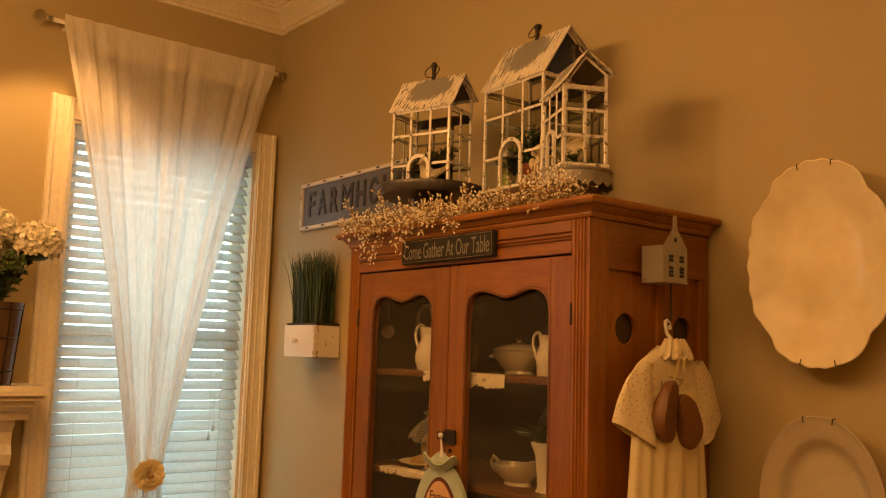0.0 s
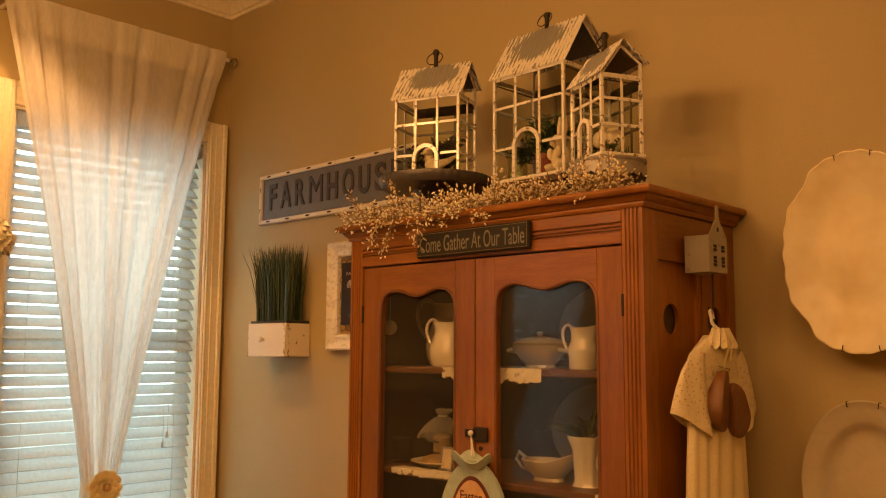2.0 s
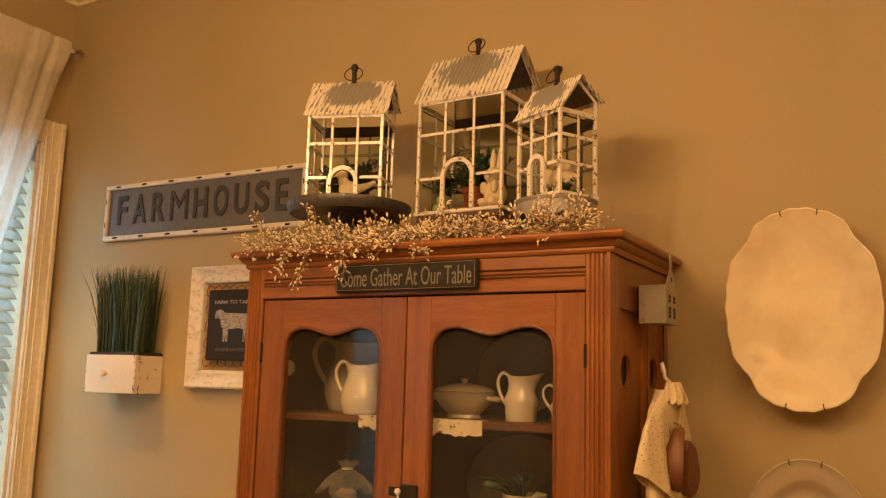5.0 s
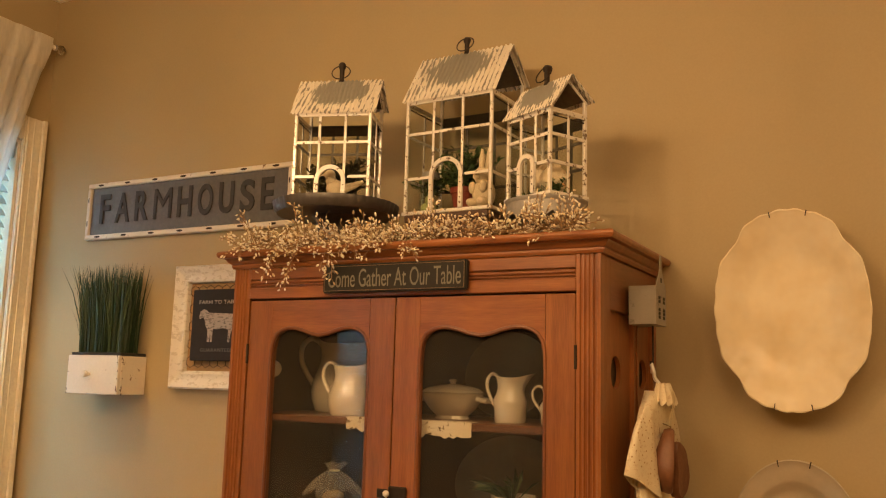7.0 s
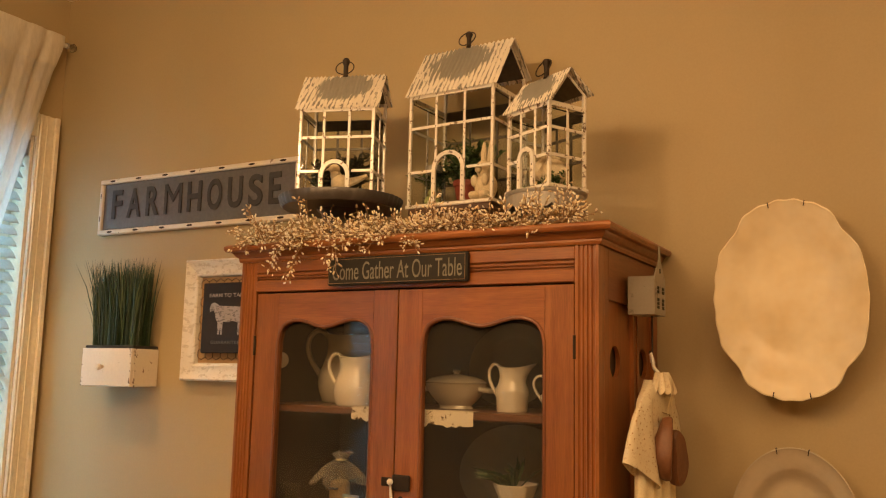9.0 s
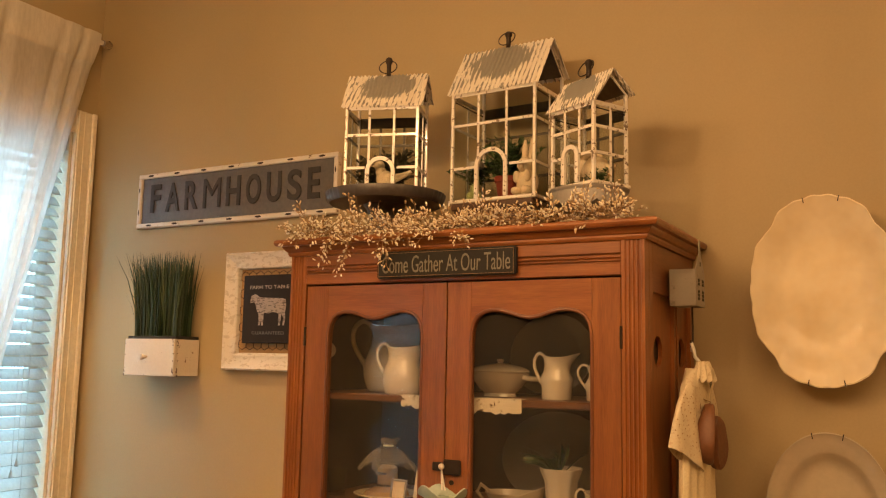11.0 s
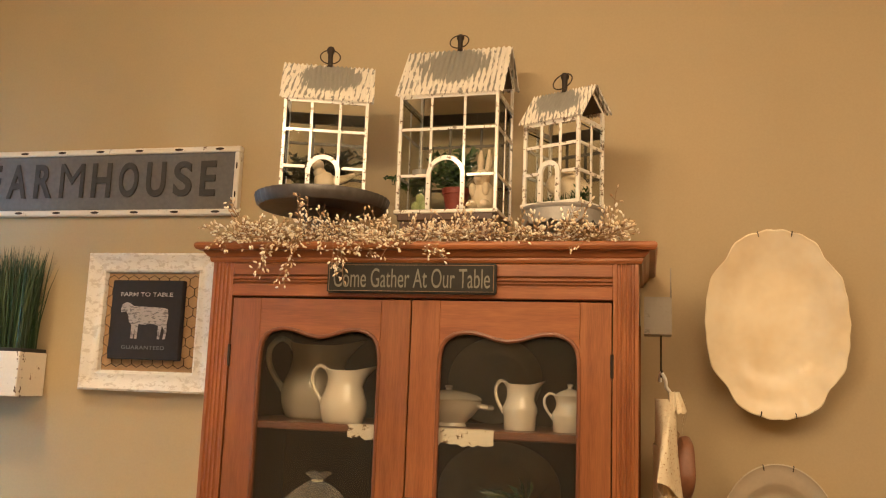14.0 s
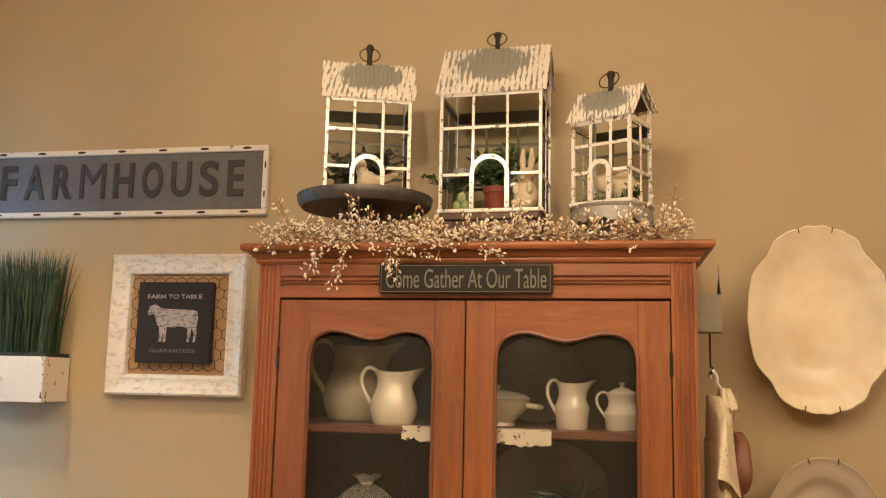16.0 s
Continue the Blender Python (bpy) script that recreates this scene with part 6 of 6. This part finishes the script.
for i in range(34):
    a = rg.uniform(0, 2 * math.pi)
    d = Vector((math.cos(a) * rg.uniform(0.4, 1) - 0.25, math.sin(a) * 0.6, rg.uniform(0.4, 1.2))).normalized()
    ln = rg.uniform(0.075, 0.125)
    s = d.cross(Vector((rg.gauss(0, 1), rg.gauss(0, 1), 0.3))).normalized() * 0.0062
    o = Vector((PX - 0.006, PY, SH2 + 0.098))
    p0, p1, p2 = o, o + d * ln * 0.6, o + d * ln + Vector((-0.012, 0, -0.022))
    bm.faces.new([bm.verts.new(v) for v in (p0, p1 - s, p2, p1 + s)])
tagged(part("sprig", bm, M_GRASS, cup, "dark pointed leaves"), kind="stuff")
pitcher((0.344, -0.330, SH2), 0.075, 0.036, 0, "small round ivory cream jug on the lower shelf")

# ---- tealight house with its hook on the cabinet side ----
DX = 0.552
th = thing("tin_house_hook", (HW + 0.03, -0.22, 1.69), "cream tin house wall hook with cut-out windows", "wall hook")
X0, X1, Y0, Y1, Z0, Z1 = HW + 0.010, 0.563, -0.266, -0.176, 1.690, 1.776
part("end_plate", box(X0, X1, Y0, Y0 + 0.002, Z0, Z1), M_TINHOUSE, th)
part("end_plate", box(X0, X1, Y1 - 0.002, Y1, Z0, Z1), M_TINHOUSE, th)
part("floor_plate", box(X0, X1, Y0 + 0.002, Y1 - 0.002, Z0, Z0 + 0.002), M_TINHOUSE, th)
part("inner_back", box(X0, X0 + 0.002, Y0 + 0.002, Y1 - 0.002, Z0 + 0.002, Z1), M_IRON, th)
yc = (Y0 + Y1) / 2
out = [(Y0, Z0), (Y1, Z0), (Y1, Z1 - 0.004), (yc + 0.008, Z1 + 0.040), (yc + 0.006, Z1 + 0.072), (yc - 0.006, Z1 + 0.072), (yc - 0.008, Z1 + 0.040), (Y0, Z1 - 0.004)]
turn = Matrix(((0, 1, 0, 0), (1, 0, 0, 0), (0, 0, 1, 0), (0, 0, 0, 1)))  # swaps x and y
fp = part("front_plate", prism(out, X1, X1 + 0.002, turn), M_TINHOUSE, th, "cream gabled front with hanging strap")
for wy in (yc - 0.024, yc + 0.016):
    for wz in (Z0 + 0.014, Z0 + 0.049):
        for i in range(2):
            for j in range(3 if wz < Z0 + 0.03 else 2):
                part("window_pane", box(X1 + 0.0019, X1 + 0.0028, wy + i * 0.0085, wy + i * 0.0085 + 0.007, wz + j * 0.0085, wz + j * 0.0085 + 0.007), M_BLACKBOARD, fp)
part("window_pane", box(X1 + 0.0019, X1 + 0.0028, yc - 0.004, yc + 0.004, Z1 + 0.010, Z1 + 0.020), M_BLACKBOARD, fp)
part("hook", tube(smooth_path([(DX - 0.010, -0.208, Z0 + 0.001), (DX - 0.010, -0.208, 1.640), (DX - 0.010, -0.209, 1.612), (DX - 0.010, -0.214, 1.598), (DX - 0.010, -0.224, 1.5955), (DX - 0.009, -0.232, 1.602), (DX - 0.008, -0.234, 1.610)]), 0.0022, 8), M_IRON, th, "black iron wire hook", True)

# ---- child's dress on its hanger, with shoes ----
hg = thing("coat_hanger", (DX, -0.225, 1.55), "small white plastic hanger on an iron hook", "hanger")
part("crook", tube(smooth_path([(DX + 0.010, -0.230, 1.535), (DX + 0.010, -0.231, 1.558), (DX + 0.001, -0.236, 1.572), (DX, -0.240, 1.586), (DX - 0.006, -0.234, 1.600), (DX - 0.010, -0.222, 1.6035), (DX - 0.012, -0.211, 1.596), (DX - 0.012, -0.207, 1.584)]), 0.0042, 10), M_PLASTIC, hg, smooth=True)
part("arms", tube([(DX + 0.002, -0.360, 1.478), (DX + 0.002, -0.290, 1.512), (DX + 0.002, -0.226, 1.536), (DX + 0.002, -0.165, 1.512), (DX + 0.002, -0.105, 1.480)], 0.0045, 8), M_PLASTIC, hg, smooth=True)
dr = thing("child_dress", (DX, -0.225, 1.2), "cream cotton child's dress with eyelet lace sleeves, hanging", "dress")


def lerp_key(keys, v):
    for (a, x), (b, y) in zip(keys, keys[1:]):
        if a >= v >= b:
            return x + (y - x) * (a - v) / (a - b)
    return keys[-1][1]


L_EDGE = [(1.545, -0.262), (1.525, -0.300), (1.500, -0.345), (1.460, -0.366), (1.40, -0.352), (1.30, -0.362), (1.0, -0.392), (0.70, -0.405)]
R_EDGE = [(1.545, -0.192), (1.525, -0.160), (1.500, -0.118), (1.460, -0.100), (1.40, -0.112), (1.30, -0.098), (1.0, -0.075), (0.70, -0.065)]


def dress_shell(z_hi, z_lo, rows_n, fold, puff):
    bm = bmesh.new()
    n = 48
    for side in (1, -1):
        rows = []
        for k in range(rows_n + 1):
            z = z_hi + (z_lo - z_hi) * k / rows_n
            l, r = lerp_key(L_EDGE, z), lerp_key(R_EDGE, z)
            row = []
            for i in range(n + 1):
                u = i / n
                bulge = math.sin(math.pi * u) ** 0.6
                f = fold * math.sin(u * 2 * math.pi * 6 + 2.2 * math.sin(5 * u) + 0.8 * math.sin(z * 5 + 6 * u)) * min(1, (1.46 - z) / 0.08 if z < 1.46 else 0.15)
                x = DX + side * (0.004 * min(1, 4 * bulge) + puff * bulge) + f * bulge * (1 if side > 0 else 0.3)
                row.append(bm.verts.new((max(x, HW + 0.006), l + (r - l) * u, z)))
            rows.append(row)
        for p, q in zip(rows, rows[1:]):
            for i in range(n):
                bm.faces.new((p[i], p[i + 1], q[i + 1], q[i]))
    return bm


part("skirt", dress_shell(1.445, 0.72, 34, 0.0036, 0.024), M_CLOTH, dr, "gathered cotton skirt", True)
part("yoke", dress_shell(1.545, 1.445, 12, 0.001, 0.020), M_LACE, dr, "lace yoke", True)
for s, pts in ((-1, [(-0.312, 1.504), (-0.335, 1.455), (-0.350, 1.395), (-0.358, 1.346)]), (1, [(-0.140, 1.504), (-0.108, 1.455), (-0.086, 1.395), (-0.072, 1.352)])):
    def sleeve_point(u, a):
        k = min(2, int(u * 3))
        yy, zz = [pts[k][c] + (pts[k + 1][c] - pts[k][c]) * (u * 3 - k) for c in (0, 1)]
        d = Vector((0, pts[3][0] - pts[0][0], pts[3][1] - pts[0][1])).normalized()
        r = 0.026 + 0.020 * math.sin(min(1, u * 1.4) * math.pi / 2)
        x = DX + 0.006 + (0.013 + 0.002 * u) * math.sin(a) - s * 0.024 * u * math.cos(a) * (1 if s < 0 else 0.4) + 0.002 * math.sin(4 * a + 5 * u)
        dip = -0.016 * u * math.cos(a) * s * -1
        return Vector((max(x, HW + 0.006), yy, zz + dip)) + Vector((0, -d.z, d.y)) * r * math.cos(a)
    bm = bmesh.new()
    rows = [[bm.verts.new(sleeve_point(k / 12, 2 * math.pi * i / 32)) for i in range(32)] for k in range(13)]
    for p, q in zip(rows, rows[1:]):
        for i in range(32):
            bm.faces.new((p[i], p[(i + 1) % 32], q[(i + 1) % 32], q[i]))
    sl = part("sleeve", bm, M_LACE, dr, "short eyelet lace sleeve", True)
    eye = bmesh.new()
    rgs = random.Random(40 + s)
    for i in range(9):
        for j in range(5):
            a = math.pi * (0.16 + 0.17 * (j + 0.5 * (i % 2))) + rgs.gauss(0, 0.05)
            u = 0.18 + 0.075 * i + rgs.gauss(0, 0.008)
            p = sleeve_point(u, a)
            n = (sleeve_point(u, a + 0.05) - p).cross(sleeve_point(u + 0.02, a) - p).normalized()
            n = n if n.x > 0 else -n
            lathe([(0, 0.0002), (0.0019, 0.0), (0, 0.0004)], (0, 0, 0), 6, eye, m=Matrix.Translation(p + n * 0.0006) @ n.to_track_quat("Z", "Y").to_matrix().to_4x4())
    tagged(part("eyelet", eye, M_BURLAP, sl, "dark eyelet holes"), kind="stuff")
# collar frill and ribbon
bm = bmesh.new()
rows = []
for k, (r, dz) in enumerate(((0.026, 0.004), (0.031, 0.010), (0.040, -0.004), (0.049, -0.018), (0.058, -0.034))):
    rows.append([bm.verts.new((DX + 0.006 + (0.5 * r + 0.0011 * k * math.sin(13 * a + 1)) * math.cos(a) + 0.008, -0.226 + r * math.sin(a), 1.552 + dz + 0.0013 * k * math.sin(13 * a))) for a in [math.pi * (-0.62 + 1.24 * i / 40) for i in range(41)]])
for p, q in zip(rows, rows[1:]):
    for i in range(40):
        bm.faces.new((p[i], p[i + 1], q[i + 1], q[i]))
part("collar", bm, M_LACE, dr, "ruffled lace collar", True)
for yy, ln in ((-0.246, 0.075), (-0.232, 0.058)):
    b = bmesh.new()
    rows = []
    for i in range(9):
        u = i / 8
        cx = DX + 0.040 + 0.004 * math.sin(5 * u)
        rows.append([b.verts.new((cx, yy + 0.010 * u * (-1 if ln > 0.07 else 1) + k * 0.0055, 1.546 - ln * u)) for k in (-1, 1)])
    for p, q in zip(rows, rows[1:]):
        b.faces.new((p[0], p[1], q[1], q[0]))
    part("ribbon", b, M_CLOTH, dr, "cream satin ribbon tail", True)


def shoe(at, turn, tilt, bend, size=1.0):
    """A soft baby shoe hung heel up, sole outward."""
    th_ = thing("baby_shoe", at, "worn brown leather baby shoe hung by its laces", "shoe", "baby shoes")
    m = Matrix.Translation(at) @ pose(0, 0, 0, tilt, 0, 0) @ pose(0, 0, 0, 0, 0, turn) @ Matrix.Diagonal((1, size, 0.5 + 0.5 * size, 1))
    bm = bmesh.new()
    n = 28
    rows = []
    for lift, grow in ((0.0, 0.94), (0.003, 1.0), (0.010, 1.02), (0.022, 0.97), (0.034, 0.80), (0.040, 0.55)):
        ring = []
        for i in range(n):
            a = 2 * math.pi * i / n
            z = -0.064 * math.cos(a)
            w = 0.034 + 0.006 * max(0, math.cos(a)) - 0.004 * max(0, -math.cos(a)) - 0.006 * math.exp(-((abs(math.pi - a) - 1.45) / 0.4) ** 2)
            cut = 1 - (0.35 if lift > 0.03 and z > 0 else 0)
            ring.append(bm.verts.new(m @ Vector((0.034 - lift, w * math.sin(a) * grow + bend * (z / 0.064) ** 2, z * grow * cut))))
        rows.append(ring)
    for p, q in zip(rows, rows[1:]):
        for i in range(n):
            bm.faces.new((p[i], p[(i + 1) % n], q[(i + 1) % n], q[i]))
    bm.faces.new(rows[0]), bm.faces.new(rows[-1])
    part("upper", bm, M_LEATHER, th_, smooth=True)
    part("lace", tube([m @ Vector((0.004, 0, 0.05)), m @ Vector((0.0, 0.004, 0.075)), Vector((DX + 0.030, -0.215, 1.468))], 0.0012, 5), M_TWIG, th_, "brown lace", True)
    for s in (-1, 1):
        part("button", ball(m @ Vector((0.020, s * 0.016, 0.040)), 0.0035, u=8, v=6), M_IRON, th_, "", True)


shoe((DX + 0.020, -0.296, 1.402), 14, -9, 0.010, 1.10)
shoe((DX + 0.024, -0.212, 1.380), -12, 15, -0.010, 0.95)

# ---- chandelier over the table ----
ch = thing("chandelier", (CHANDELIER[0], CHANDELIER[1], ZC), "ivory and gold candle chandelier with scalloped drip cups", "chandelier")
CX, CY, CZ = CHANDELIER
part("canopy", lathe([(0, 0), (0.06, 0), (0.055, -0.02), (0.02, -0.04), (0, -0.04)], (CX, CY, ZC), 24), M_IRON, ch, smooth=True)
part("rod", tube([(CX, CY, ZC - 0.04), (CX, CY, CZ + 0.18)], 0.007, 8), M_IRON, ch, smooth=True)
part("hub", lathe([(0, -0.10), (0.012, -0.09), (0.03, -0.05), (0.05, 0.0), (0.035, 0.05), (0.02, 0.10), (0.03, 0.15), (0, 0.19)], (CX, CY, CZ), 24), M_BISQUE, ch, smooth=True)
for bx, by in ARMS:
    d = Vector((bx - CX, by - CY, 0))
    arm = part("arm", tube([Vector((CX, CY, CZ)) + d * f + Vector((0, 0, dz)) for f, dz in ((0.08, 0.03), (0.3, 0.0), (0.6, -0.012), (0.85, -0.004), (0.97, 0.012), (1.0, 0.02))], 0.0075, 8), M_IRON, ch, "dark curved iron arm", True)
    cupm = part("drip_cup", lathe([(0.0, 0.02), (0.012, 0.021), (0.027, 0.028), (0.036, 0.036), (0.0375, 0.038), (0.030, 0.034), (0.014, 0.028), (0, 0.027)], (bx, by, CZ), 40, wave=lambda a, z: 1 + (0.10 * math.cos(8 * a) if z > 0.03 else 0)), M_BISQUE, ch, "scalloped ivory drip cup", True)
    part("candle", lathe([(0, 0.03), (0.011, 0.03), (0.0115, 0.12), (0.009, 0.127), (0.0, 0.127)], (bx, by, CZ), 16), M_GOLDLAMP, cupm, "ivory candle sleeve", True)

# ---- lit candle jar on a side table, below the framed print ----
tb = thing("side_table", (-0.83, -0.25, 0), "small dark wooden side table beside the cabinet", "table")
part("top", lathe([(0, 0.835), (0.19, 0.835), (0.20, 0.845), (0.19, 0.858), (0, 0.86)], (-0.80, -0.25, 0), 40), M_BROWNWOOD, tb, smooth=True)
part("pedestal", lathe([(0, 0), (0.14, 0), (0.13, 0.02), (0.04, 0.06), (0.025, 0.4), (0.04, 0.8), (0.08, 0.835), (0, 0.835)], (-0.80, -0.25, 0), 32), M_BROWNWOOD, tb, smooth=True)
cj = thing("candle_warmer", (-0.832, -0.25, 0.86), "lit cream candle jar with a crimped gold rim", "candle")
part("jar", lathe([(0, 0.0), (0.045, 0.0), (0.050, 0.01), (0.051, 0.118), (0.053, 0.124), (0.051, 0.125), (0.048, 0.118), (0.047, 0.02), (0, 0.02)], (-0.832, -0.25, 0.86), 48, wave=lambda a, z: 1 + (0.02 * math.cos(24 * a) if z > 0.115 else 0)), M_GOLDLAMP, cj, smooth=True)
part("wax", lathe([(0, 0.02), (0.046, 0.02), (0.046, 0.116), (0, 0.118)], (-0.832, -0.25, 0.86), 32), glow("glowing_wax", (1.0, 0.78, 0.40), 4.0), cj, "glowing melted wax")

# ---- plush toy on the dining table ----
dt = thing("dining_table", (-0.35, -1.90, 0), "round dark wooden dining table", "table")
part("top", lathe([(0, 0.72), (0.58, 0.72), (0.60, 0.735), (0.59, 0.755), (0, 0.758)], (-0.35, -1.90, 0), 56), M_BROWNWOOD, dt, smooth=True)
part("pedestal", lathe([(0, 0), (0.28, 0), (0.26, 0.04), (0.08, 0.10), (0.06, 0.5), (0.10, 0.70), (0.2, 0.72), (0, 0.72)], (-0.35, -1.90, 0), 32), M_BROWNWOOD, dt, smooth=True)
EAR = Vector((0.150, -1.832, 1.385))
rg = random.Random(55)
bm = bmesh.new()
for c, r, sq in ((EAR, 0.052, (0.92, 0.92, 1.40)), (EAR + Vector((-0.10, 0.06, 0.0)), 0.045, (0.8, 0.8, 1.4)), (EAR + Vector((-0.05, 0.03, -0.16)), 0.098, (1, 1, 1)), (EAR + Vector((-0.06, 0.03, -0.42)), 0.15, (1, 1, 1.3))):
    ball(c, r, bm, sq, u=24, v=16)
    for i in range(2200):
        n = Vector((rg.gauss(0, 1), rg.gauss(0, 1), rg.gauss(0, 1))).normalized()
        p = Vector(c) + Vector((n.x * r * sq[0], n.y * r * sq[1], n.z * r * sq[2]))
        d = (n + Vector((rg.gauss(0, 0.6), rg.gauss(0, 0.6), rg.gauss(-0.1, 0.6)))).normalized() * rg.uniform(0.003, 0.0065)
        s = d.cross(n).normalized() * 0.0012 if d.cross(n).length > 1e-6 else Vector((0.001, 0, 0))
        bm.faces.new([bm.verts.new(v) for v in (p - s, p + s, p + d)])
tagged(link("plush_toy", bm, M_FUR, smooth=True, keep=(0.09, -1.80, 0.758)), "honey coloured plush toy sitting on the dining table", "toy")
